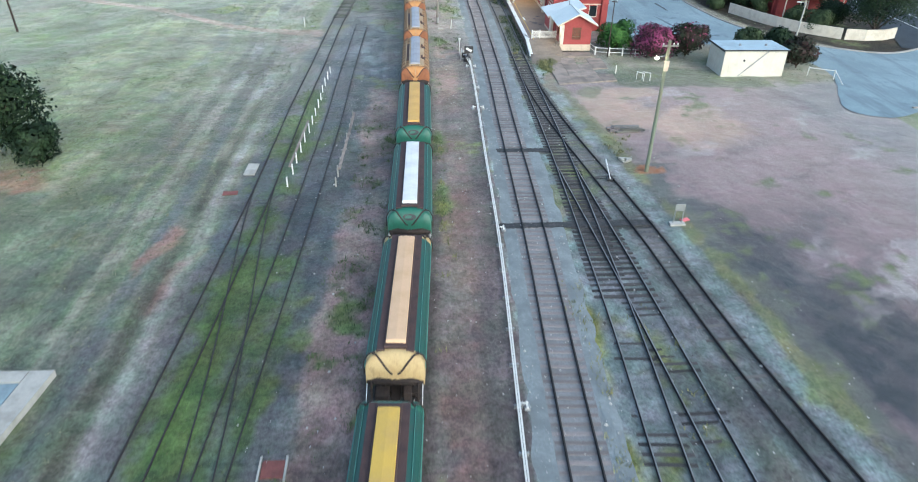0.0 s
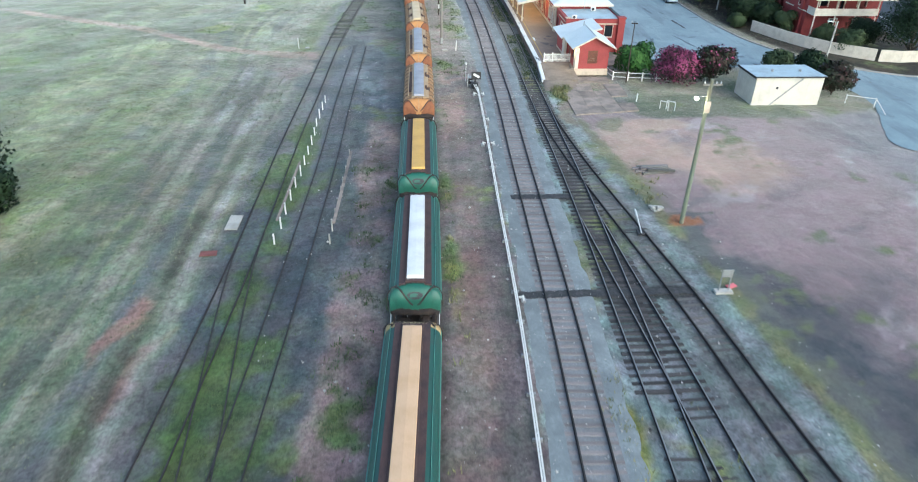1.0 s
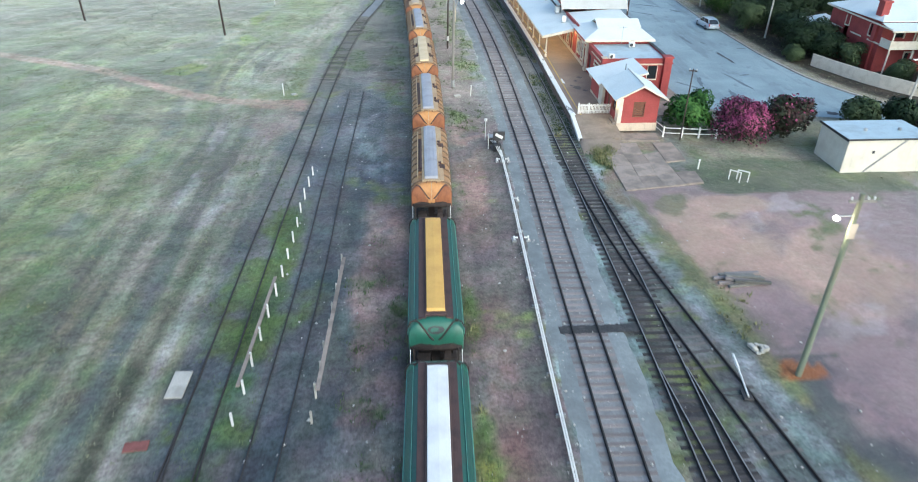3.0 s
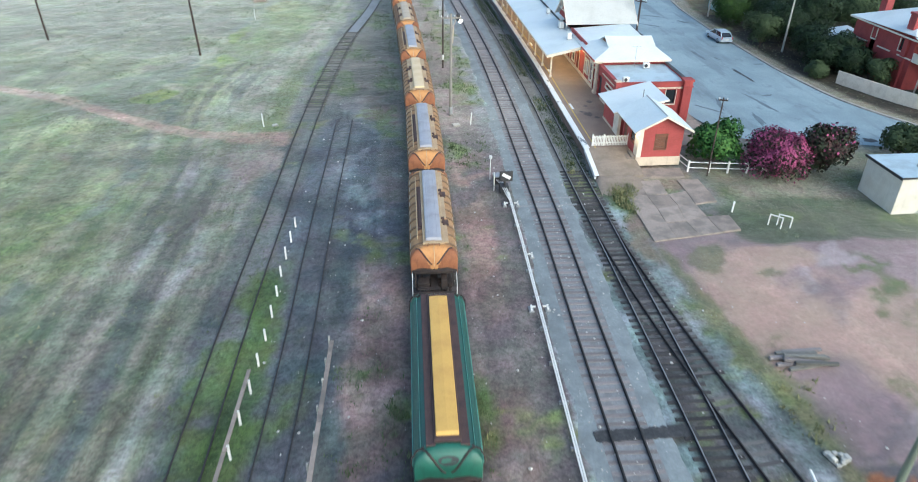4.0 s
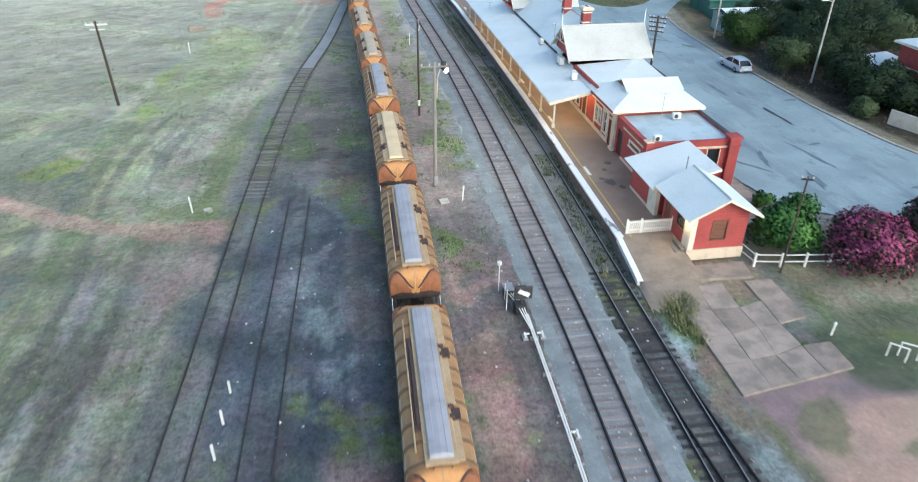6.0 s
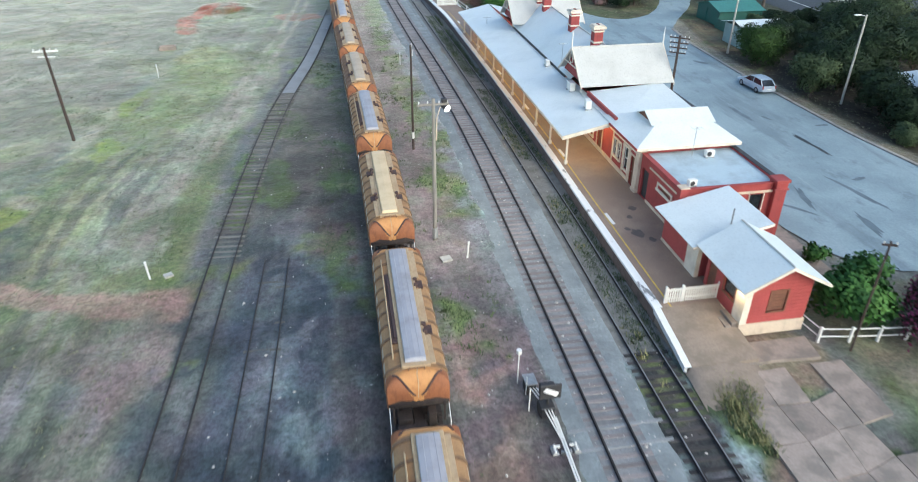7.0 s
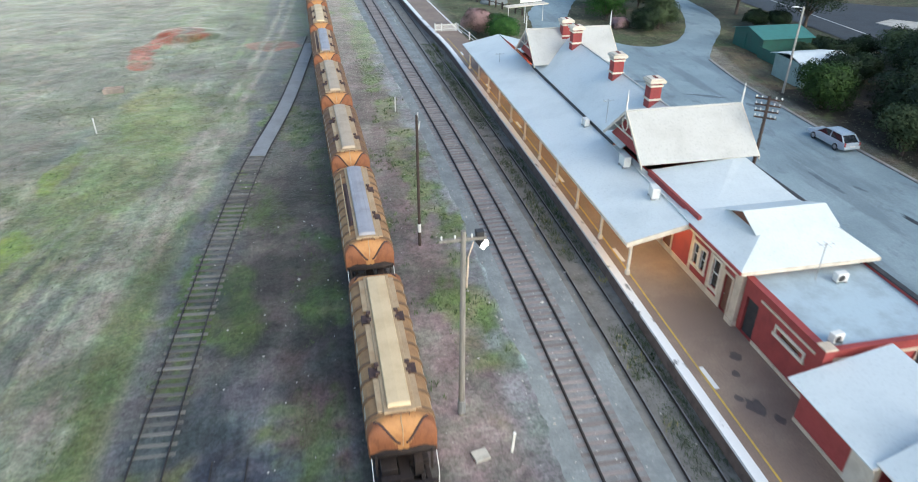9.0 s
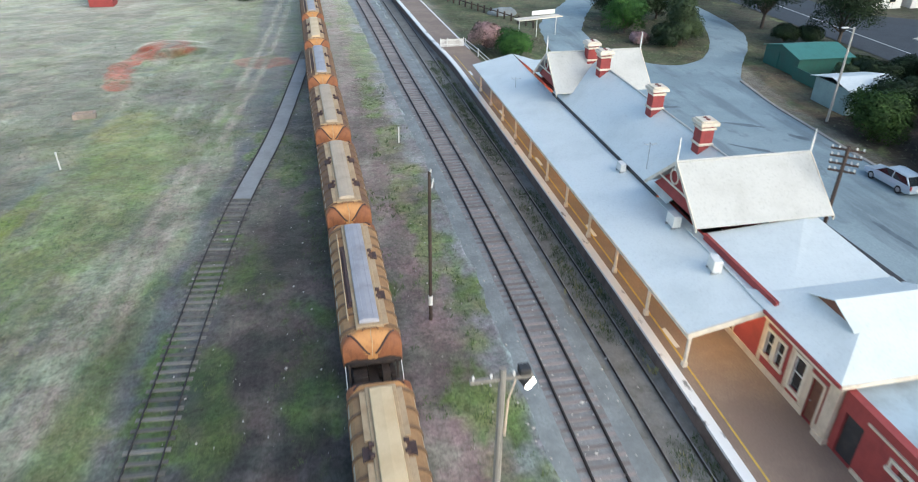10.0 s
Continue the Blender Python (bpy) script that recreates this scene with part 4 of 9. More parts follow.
lay(strip(ur, 0.75, 1.5, 0.3) * near * (0.35 + 0.65 * sstep(streak2, 0.42, 0.54)) * 0.9, (0.3, 0.295, 0.28), (0.37, 0.36, 0.34), spread(small))
lay(uneven(spot(-16.4, 39.3, 0.7, 3.4, 0.8), 0.5) * 0.7, (0.28, 0.17, 0.14), (0.22, 0.15, 0.125), spread(blot))
lay(uneven(strip(d_main + wob2 * 0.5, 1.5, 2.6, 0.5) * (gy < 48) * (mid + 0.1), 0.7) * 0.7, (0.28, 0.275, 0.17), (0.22, 0.225, 0.14), spread(small))
# drain line, cart track and rough patches of the far paddock
drain = gx + wob2 * 0.7 + wob * 0.25 - np.interp(gy, [40, 51, 60, 68, 76, 83, 99, 111, 133, 152, 183, 205], [-26.5, -26.5, -26.2, -24.2, -23.2, -22, -22.5, -24.4, -21.3, -18.6, -16, -14])
ridge = west * strip(drain, -1.0, 0.9, 0.7) * (gy > 46)
lay(ridge * sstep(tuft_n, 0.4, 0.52) * 0.75, (0.1, 0.125, 0.112), (0.15, 0.168, 0.145), spread(small))
lay(ridge * sstep(mid, 0.5, 0.6) * 0.75, (0.31, 0.298, 0.22), (0.35, 0.33, 0.25), spread(small))
lay(west * strip(drain, 0.9, 2.2, 0.6) * (gy > 46) * sstep(mid, 0.42, 0.55) * 0.6, (0.09, 0.12, 0.06), (0.12, 0.15, 0.075), spread(small))
cart = gx + wob2 * 0.3 - np.interp(gy, [98, 113, 128, 145, 160, 180, 205], [-13.6, -12.2, -10.6, -8.4, -6.4, -4.3, -2.6])
lay((strip(cart, -1.1, -0.45, 0.3) + strip(cart, 0.45, 1.1, 0.3)) * (gy > 98) * (d_west < -1.4) * 0.9, (0.35, 0.32, 0.265), (0.28, 0.255, 0.21), spread(small))
lay(west * uneven(spot(-13.0, 156, 6.5, 4.0, 0.8) * (0.5 + blot), 0.7) * 0.85, (0.1, 0.098, 0.088), (0.165, 0.15, 0.13), spread(tuft_n * 0.6 + small * 0.4))
lay(west * uneven(spot(-14.5, 141, 5.2, 10, 0.8), 0.5) * 0.8, (0.2, 0.25, 0.105), (0.25, 0.28, 0.135), spread(blot))
lay(west * uneven(np.maximum.reduce([spot(-17.6, 138.5, 1.4, 3.5), spot(-20.2, 131, 1.3, 4.5), spot(-20.3, 118, 1.2, 4), spot(-25.5, 105, 1.8, 2.6)]), 0.6) * 0.8, (0.21, 0.25, 0.07), (0.16, 0.21, 0.06), spread(small))
lay(west * uneven(strip(d_west + wob2 * 0.5, -4.6, -1.6, 0.7) * sstep(gy, 93, 96) * (1 - sstep(gy, 112, 122)) * (0.5 + 0.6 * blot), 0.6) * 0.8, (0.105, 0.135, 0.065), (0.15, 0.172, 0.085), spread(small))
lay(west * uneven(spot(-13.0, 96.5, 4.5, 2.4, 0.8), 0.6) * 0.8, (0.11, 0.138, 0.068), (0.15, 0.172, 0.088), spread(small))
# growth
lay(uneven(strip(d_train + wob2 * 0.7 + wob * 0.2, 3.9, 6.6, 0.8) * (d_main < -2.2) * sstep(gy + wob, 90, 98) * (0.35 + mid * 0.75), 0.8) * 0.7, (0.105, 0.12, 0.066), (0.155, 0.165, 0.095), spread(small))
lay(uneven(strip(gx + wob2 * 0.5 - np.interp(gy, [20, 29, 37, 49, 62, 72], [-11.0, -10.4, -10.0, -9.3, -8.6, -8.2]), -1.1, 1.0, 0.6) * (1 - sstep(gy + wob, 66, 76)) * (0.45 + mid * 0.7), 0.7) * 0.75, (0.062, 0.105, 0.042), (0.095, 0.135, 0.055), spread(small))
streak_t = fbm(d_west + wob2 * 0.3, gy, 1.0, 65, 3, 1.0, 0.12)
lay(uneven(green, 0.9, 0.3, 0.9) * np.where(west > 0.5, 0.35, 0.35 + 0.5 * sstep(tuft_n * 0.5 + streak_t * 0.5, 0.4, 0.58)), (0.066, 0.1, 0.044), (0.105, 0.142, 0.06), spread(small * 0.6 + cloud * 0.4))
lay(uneven(weed, 0.5), (0.27, 0.262, 0.115), (0.17, 0.18, 0.075), spread(small * 0.5 + mid * 0.5))
lay(west * uneven(spot(-16, 132, 5, 16, 0.9) * (0.4 + blot), 0.6) * 0.6, (0.2, 0.23, 0.1), (0.16, 0.2, 0.085), spread(small))
lay(uneven(foot_w * (0.75 + cloud * 0.5), 0.3, 0.15, 0.8) * 0.9, (0.39, 0.272, 0.228), (0.31, 0.22, 0.185), spread(blot))
lay(uneven(spot(-11.8, 88.5, 2.6, 5.5, 0.8) * (0.4 + blot), 0.6) * (d_west < -1.2) * 0.75, (0.27, 0.215, 0.195), (0.22, 0.18, 0.165), spread(rake))
grey = earth.mean(-1, keepdims=True)
earth = (grey + (earth - grey) * 1.3) * 0.9
trod = np.clip(strip(d_train, 1.6, 9.5, 0.4) * (d_main < -1.9) + strip(d_train, -5.5, -1.6, 0.6) * (1 - sstep(gy, 66, 80)) * 0.6, 0, 1)[..., None]
earth = earth * (1 + trod * np.array((0.5, 0.49, 0.48)))
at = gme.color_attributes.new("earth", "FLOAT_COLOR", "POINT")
# less sheen on the east ground keeps its painted shade dark
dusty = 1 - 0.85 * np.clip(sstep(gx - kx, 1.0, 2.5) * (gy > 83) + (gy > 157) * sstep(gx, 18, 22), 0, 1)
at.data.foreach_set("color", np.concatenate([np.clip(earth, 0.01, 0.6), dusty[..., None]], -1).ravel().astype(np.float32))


gme.attributes.new("swept", "FLOAT", "POINT").data.foreach_set("value", (np.clip(lot, 0, 1) * 0.65).ravel().astype(np.float32))


def ground_material():
    m, t, p = nodes_of("yard_ground")
    co = t.nodes.new("ShaderNodeTexCoord").outputs["Object"]
    a = t.nodes.new("ShaderNodeAttribute")
    a.attribute_name = "earth"
    fine = noise_node(t, co, 0.9, 8, 0.74)
    finer = noise_node(t, co, 6.0, 5, 0.8)
    broad = noise_node(t, co, 0.16, 4, 0.6)
    clump = noise_node(t, co, 2.6, 5, 0.7)
    drag = noise_node(t, co, 1.0, 5, 0.6, (2.4, 0.16, 1.0))
    col = a.outputs["Color"]
    tint = noise_node(t, co, 0.42, 4, 0.65)
    col = mix(t, 1.0, col, mix(t, ramp(t, tint, 0.34, 0.66), (0.93, 1.05, 0.94), (1.09, 0.97, 1.02)), "MULTIPLY")
    for fac, lo, hi, dark, light in ((broad, 0.36, 0.64, 0.76, 1.24), (fine, 0.35, 0.66, 0.84, 1.17), (finer, 0.34, 0.66, 0.74, 1.24), (clump, 0.42, 0.66, 1.1, 0.72), (drag, 0.36, 0.64, 0.94, 1.06)):
        col = mix(t, 1.0, col, ramp(t, fac, lo, hi, dark, light), "MULTIPLY")
    swept = t.nodes.new("ShaderNodeAttribute")
    swept.attribute_name = "swept"
    col = mix(t, swept.outputs["Fac"], col, a.outputs["Color"])
    t.links.new(col, p.inputs["Base Color"])
    p.inputs["Roughness"].default_value = 0.9
    p.inputs["Specular IOR Level"].default_value = 0.3
    t.links.new(ramp(t, a.outputs["Alpha"], 0.0, 1.0, 0.0, 0.8), p.inputs["Sheen Weight"])
    p.inputs["Sheen Roughness"].default_value = 0.3
    p.inputs["Sheen Tint"].default_value = (1.0, 0.97, 0.86, 1.0)
    b = t.nodes.new("ShaderNodeBump")
    b.inputs["Strength"].default_value, b.inputs["Distance"].default_value = 0.8, 0.1
    t.links.new(fine, b.inputs["Height"])
    t.links.new(b.outputs[0], p.inputs["Normal"])
    return m


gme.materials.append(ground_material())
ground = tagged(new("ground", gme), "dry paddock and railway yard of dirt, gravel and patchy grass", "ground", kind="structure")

# ---- roads, kerbs ----
def dense(line, step=1.0):
    out = [np.array(line[0], float)]
    for a, b in zip(line, line[1:]):
        a, b = np.array(a, float), np.array(b, float)
        n = max(1, int(np.linalg.norm(b - a) / step))
        out += [a + (b - a) * k / n for k in range(1, n + 1)]
    out = np.array(out)
    for _ in range(4):
        out[1:-1] = (out[:-2] + 2 * out[1:-1] + out[2:]) / 4
    return out


def worn_edge(poly):
    """The outline with rounded corners and a slightly crumbled edge."""
    line = dense(list(poly) + [poly[0]])[:-1]
    return [(x + 0.22 * noise.noise((x * 0.6, y * 0.6, 0)) + 0.1 * noise.noise((x * 2, y * 2, 4)), y + 0.22 * noise.noise((x * 0.6, y * 0.6, 9)) + 0.1 * noise.noise((x * 2, y * 2, 7))) for x, y in line]


road = flat_sheet("road", worn_edge(STREET), 0.02, ASPHALT, "worn bluish asphalt street and forecourt behind the station", "road")
flat_sheet("road", HIGHWAY, 0.035, ASPHALT_DARK, "dark asphalt main road with white lines", "road")
KERB_EAST = np.array([(68.3, 85.4), (65, 83.6), (61.6, 83.3), (58.7, 84.8), (55.5, 86.6), (52.6, 89.4), (49.6, 94.5), (47.6, 100), (46.4, 110), (46.2, 128), (46.8, 143), (48.0, 151)])


tagged(link_mesh("kerb", sweep(bmesh.new(), dense(KERB_EAST), [(-0.15, -0.1), (-0.15, 0.12), (-0.12, 0.15), (0.15, 0.15), (0.15, -0.1)]), KERB), "weathered concrete street kerb", "kerb", kind="structure")
tagged(link_mesh("kerb", sweep(bmesh.new(), dense([(53.4, 64.2), (58, 64.4), (66, 65.6)]), [(-0.15, -0.1), (-0.15, 0.12), (0.15, 0.15), (0.15, -0.1)]), KERB), "weathered concrete street kerb", "kerb", kind="structure")
for a, b in (((76.6, 158), (77.5, 195)), ((76.2, 125), (76.4, 150)), ((75.4, 95), (76.2, 118)), ((79.3, 96), (79.9, 112))):
    a, b = Vector((*a, 0)), Vector((*b, 0))
    bm = bmesh.new()
    d = (b - a).normalized()
    s = Vector((d.y, -d.x, 0)) * 0.09
    slab(bm, [(v.x, v.y, 0.05) for v in (a - s, b - s, b + s, a + s)], 0.01)
    tagged(link_mesh("lane_line", bm, WHITE_LINE), "white painted lane line on the main road", "road marking", kind="structure")
for cx, cy, rx, ry, rot, tar in ((41.25, 108.4, 0.3, 3.3, 0.07, TAR), (44.2, 88.5, 0.85, 0.65, 0.0, TAR), (38.8, 98.9, 0.3, 3.2, 0.18, ASPHALT_STAIN), (36.2, 94.6, 0.42, 2.6, -0.1, ASPHALT_STAIN), (34.2, 99.2, 0.35, 2.3, -0.2, ASPHALT_STAIN),
                                 (32.4, 97.7, 0.22, 2.1, 0.65, ASPHALT_STAIN), (39.2, 117.2, 0.3, 3.2, 0.05, ASPHALT_STAIN), (45.2, 112.8, 0.85, 0.3, 0.1, ASPHALT_STAIN), (41.0, 115.5, 0.25, 0.8, 0.3, ASPHALT_STAIN), (40.6, 101.4, 0.9, 0.3, 0.2, ASPHALT_STAIN),
                                 (43.5, 92.0, 0.75, 0.28, 0.0, ASPHALT_STAIN), (35.5, 144.5, 2.6, 0.6, -0.2, ASPHALT_STAIN), (40.5, 138.5, 2.4, 0.5, -0.5, ASPHALT_STAIN), (44.0, 134.5, 0.4, 1.6, 0.6, ASPHALT_STAIN), (38.0, 133.0, 0.35, 2.2, 0.8, ASPHALT_STAIN)):
    poly = []
    for k in range(30):
        a = k * math.tau / 30
        r = 0.8 + 0.5 * noise.noise((cx + 1.6 * math.cos(a), cy + 1.6 * math.sin(a), rx)) + 0.2 * noise.noise((cx + 5 * math.cos(a), cy + 5 * math.sin(a), ry))
        x, y = rx * math.cos(a) * r, ry * math.sin(a) * r
        poly.append((cx + x * math.cos(rot) - y * math.sin(rot), cy + x * math.sin(rot) + y * math.cos(rot)))
    flat_sheet("tar_patch", poly, 0.026, tar, "dark tar repair patch in the asphalt" if tar is TAR else "faint dark oil stain on the asphalt", "road patch")

flat_sheet("asphalt_patch", [(28.75, 113.5), (32.4, 113.7), (32.6, 124.6), (28.75, 124.4)], 0.025, ASPHALT_DARK, "dark newer asphalt patch behind the station", "road patch")
# ---- railway tracks ----
HEAD = [(-0.055, 0.0), (-0.055, 0.02), (-0.012, 0.035), (-0.012, 0.11), (-0.034, 0.12), (-0.034, 0.15), (0.034, 0.15), (0.034, 0.12), (0.012, 0.11), (0.012, 0.035), (0.055, 0.02), (0.055, 0.0)]


def sleeper_mesh(name, material, length=2.45):
    bm = box(bmesh.new(), -length / 2, length / 2, -0.115, 0.115, -0.12, 0.0)
    bmesh.ops.bevel(bm, geom=[e for e in bm.edges if abs(e.verts[0].co.z) < 0.01 and abs(e.verts[1].co.z) < 0.01], offset=0.012, segments=1, affect="EDGES")
    me = bpy.data.meshes.new(name)
    bm.to_mesh(me)
    bm.free()
    me.materials.append(material)
    return me


def track(line, head, sleepers, label, y0, y1, lift, bed=None, buried=None, joined=(), sunk=0.0, bed_from=-99, stones=None, spacing=0.61, length=2.45):
    """A track: two swept rails, a ballast bed, and sleepers as single pieces between y0 and y1 and joined beyond."""
    top = base("railway_track", None, label, "railway track")
    for side in (-0.7535, 0.7535):
        part("rail", sweep(bmesh.new(), line + normals_of(line) * side, HEAD, lift - sunk, slots=[0, 0, 0, 0, 0, 1, 0, 0, 0, 0, 0, 0]), [RAIL, head], top)
    if bed:
        w, line_b = bed, line[line[:, 1] >= bed_from]
        n = len(line_b)
        b = bmesh.new()
        nm = normals_of(line_b)
        rows = []
        for i in range(n):
            row = []
            for o, h in ((-w - 0.9, -0.12), (-w - 0.45, -0.03), (-w, 0.006), (-1.26, -0.008), (-0.82, -0.02), (0, -0.028), (0.82, -0.02), (1.26, -0.008), (w, 0.006), (w + 0.45, -0.03), (w + 0.9, -0.12)):
                x, y = line_b[i] + nm[i] * o
                if abs(o) > w - 0.01:
                    ragged = 0.28 * noise.noise((o, y * 0.45, 7.0)) + 0.14 * noise.noise((o, y * 1.7, 3.0))
                    x, y = line_b[i] + nm[i] * (o + ragged * (1 if o > 0 else -1))
                row.append(b.verts.new((x, y, h + lift - 0.01 + (0.035 if abs(o) > 1.3 else 0.012) * (noise.noise((x * 1.1, y * 1.1, 2.0))))))
            rows.append(row)
        for r, s in zip(rows, rows[1:]):
            for k in range(10):
                f = b.faces.new((r[k], r[k + 1], s[k + 1], s[k]))
                f.material_index = 0 if k < 3 else (1 if k < 7 else 2)
        part("ballast_bed", b, stones or [BALLAST, BALLAST_BROWN, BALLAST], top, smooth=True)["kind"] = "stuff"
    me = sleeper_mesh("sleeper", sleepers, length)
    y, k = y0, 0
    while y < y1:
        x = float(x_on(line, y))
        dx = float(x_on(line, y + 0.5)) - x
        sink = 0.002 - 0.01 * random.random()
        if buried:
            sink -= max(0.0, buried(y) * (0.5 + random.random()))
        if sink > -0.11:
            shared("sleeper", me, top, pose(x + random.uniform(-0.04, 0.04), y, lift + sink, random.uniform(-0.4, 0.4), random.uniform(-0.4, 0.4), -math.degrees(math.atan2(dx, 0.5)) + random.uniform(-1.2, 1.2)))
        y += spacing + random.uniform(-0.03, 0.03)
    for a, b_ in joined:
        bm = bmesh.new()
        y = a
        while y < b_:
            x = float(x_on(line, y))
            box(bm, x - 1.22, x + 1.22, y - 0.115, y + 0.115, lift - 0.12, lift - 0.008)
            y += 0.62
        part("sleepers", bm, sleepers, top)["kind"] = "stuff"
    return top


def cut(line, a, b):
    return line[(line[:, 1] >= a) & (line[:, 1] <= b)]


track(cut(LINE_MAIN, -12, 232), RAIL_DULL, SLEEPER, "main line track with weathered brown sleepers on grey ballast", 14, 190, 0.03, 1.7, joined=((-12, 14), (190, 230)), spacing=0.58)
track(cut(LINE_LOOP, -12, 232), RAIL_HEAD, SLEEPER_DARK, "platform track with dark sleepers and shiny rails", 14, 190, 0.02, 1.32, bed_from=84, stones=[BALLAST, BALLAST_DARK, BALLAST_DARK], buried=lambda y: 0.07 if y > 84 else (0.045 if y < 35 else 0.0))
track(cut(LINE_SIDING, -12, 51), RAIL_HEAD, SLEEPER_DARK, "siding track leaving the platform track at a turnout", 14, 46, 0.026, None, buried=lambda y: 0.055 if y < 35 else 0.02)
track(cut(LINE_SPUR, -12, 76), RAIL_DULL, SLEEPER_DUSTY, "dark curved spur track leaving at a turnout", 14, 72, 0.033, None, buried=lambda y: 0.068 if y < 58 else 0.02)
track(cut(LINE_WEST, -12, 172), RAIL_DULL, SLEEPER_PALE, "disused overgrown track with half-buried pale sleepers", 92, 150, 0.055, None, buried=lambda y: 0.12 * max(0, min(1, (102 - y) / 8)) + (0.09 if y > 139 else 0.012), sunk=0.115, length=2.05, spacing=0.66)
track(cut(LINE_CROSSOVER, -12, 54), RAIL_DULL, SLEEPER_PALE, "disused overgrown crossover track in grass", 14, 16, 0.004, None, buried=lambda y: 0.2, sunk=0.085)
track(cut(LINE_YARD, -12, 97), RAIL_DULL, SLEEPER_PALE, "disused yard track sunk in dark mud, ending short", 12, 97, 0.002, None, buried=lambda y: 0.035 if y > 84 else 0.2, sunk=0.085, length=2.0)
track(cut(LINE_TRAIN, -12, 232), RAIL_DULL, SLEEPER_DARK, "track under the grain train, dark and weedy", 14, 190, 0.01, None, joined=((-12, 14),))


def turnout_timbers(y0, y1, a, b, lift):
    top = base("turnout_timbers", None, "long dark bearer timbers under a railway turnout", "sleepers")
    y = y0
    while y < y1:
        xa, xb = float(x_on(a, y)), float(x_on(b, y))
        me = box(bmesh.new(), min(xa, xb) - 1.25, max(xa, xb) + 1.25, y - 0.12, y + 0.12, lift - 0.13, lift + random.uniform(-0.01, 0))
        part("bearer", me, SLEEPER_DARK, top)
        y += 0.6
    return top


turnout_timbers(33.0, 45.2, LINE_LOOP, LINE_SIDING, 0.012)
turnout_timbers(58.6, 70.2, LINE_LOOP, LINE_SPUR, 0.012)

# grey dirt packed between the rails where the old track nears the train
bm = sweep(bmesh.new(), cut(LINE_WEST, 131, 168), [(-0.66, -0.06), (-0.66, 0.05), (0.0, 0.075), (0.66, 0.05), (0.66, -0.06)])
tagged(link_mesh("packed_fill", bm, FILL), "smooth grey fill packed between old rails", "fill", kind="structure")


# ---- the grain train ----
LENGTH = 11.5
SECTION = [(1.36, 1.25), (1.40, 2.2), (1.40, 2.92), (1.34, 3.16), (1.18, 3.36), (0.9, 3.52), (0.62, 3.6), (0.3, 3.63), (0.0, 3.64)]


def cap(y):
    e = min(y, LENGTH - y)
    return 2.45 + 1.2 * math.sqrt(max(0.0, 1 - (1 - min(1.0, e / 0.72)) ** 2))


def sill(y):
    e = min(y, LENGTH - y)
    return 2.05 - 0.8 * min(1.0, e / 1.9)


def narrow(y):
    e = min(y, LENGTH - y)
    return 1.0 - 0.05 * max(0.0, 1 - e / 0.3) ** 2


def fold(e):
    """Half width of the middle panel of an end hood, e metres in from its end."""
    return 0.12 + 0.95 * math.acos(max(0.0, 1 - e / 0.75)) / 1.45


def section_at(y, grow=0.0, fine=False):
    pts = []
    rows = SECTION
    if fine:
        rows = [(a[0] + (b[0] - a[0]) * k / 5, a[1] + (b[1] - a[1]) * k / 5) for a, b in zip(SECTION, SECTION[1:]) for k in range(5)] + [SECTION[-1]]
    e = min(y, LENGTH - y)
    for x, z in rows:
        zz = min(z, cap(y) - 0.12 * (x / 1.4) ** 3)
        zz = max(zz, sill(y)) if z > 1.3 else sill(y)
        if fine and z > 1.3 and e < 0.73:
            # a crease down each side of the middle panel, the side lobes swelling outwards
            zz -= 0.07 * math.exp(-((x - fold(e)) / 0.1) ** 2) * (1 - e / 0.74)
            zz += 0.07 * math.exp(-((x - 0.85 - 0.55 * e) / 0.25) ** 2) * (1 - e / 0.74)
        pts.append((x * narrow(y) + grow * (0.3 if x < 1 else 1), zz + grow))
    return pts


def shell(y_list, inner=None, side=False):
    bm = bmesh.new()
    rows = []
    for y in y_list:
        s = section_at(y, fine=inner is not None)
        rows.append([bm.verts.new((x, y, z)) for x, z in s] + [bm.verts.new((-x, y, z)) for x, z in s[-2::-1]])
    n = len(rows[0])
    for r, q in zip(rows, rows[1:]):
        for k in range(n - 1):
            f = bm.faces.new((r[k], q[k], q[k + 1], r[k + 1]))
            cx, cy = sum(v.co.x for v in f.verts) / 4, sum(v.co.y for v in f.verts) / 4
            if inner and abs(cx) < fold(min(cy, LENGTH - cy)):
                f.material_index = 1
            elif side and abs(cx) > 1.36:
                f.material_index = 1
        bm.faces.new((r[n - 1], q[n - 1], q[0], r[0]))
    for ring in (rows[0], rows[-1][::-1]):
        bm.faces.new(ring).material_index = 2 if inner else 0
    return bm


NEAR = [0, 0.02, 0.05, 0.09, 0.14, 0.2, 0.27, 0.35, 0.43, 0.51, 0.59, 0.67, 0.74]
MESHES = {}


def kept(key, make, materials, smooth=False):
    if key not in MESHES:
        bm = make()
        bmesh.ops.recalc_face_normals(bm, faces=bm.faces)
        me = bpy.data.meshes.new(key[0])
        bm.to_mesh(me)
        bm.free()
        for m in materials:
            me.materials.append(m)
        if smooth:
            for p in me.polygons:
                p.use_smooth = True
        MESHES[key] = me
    return MESHES[key]


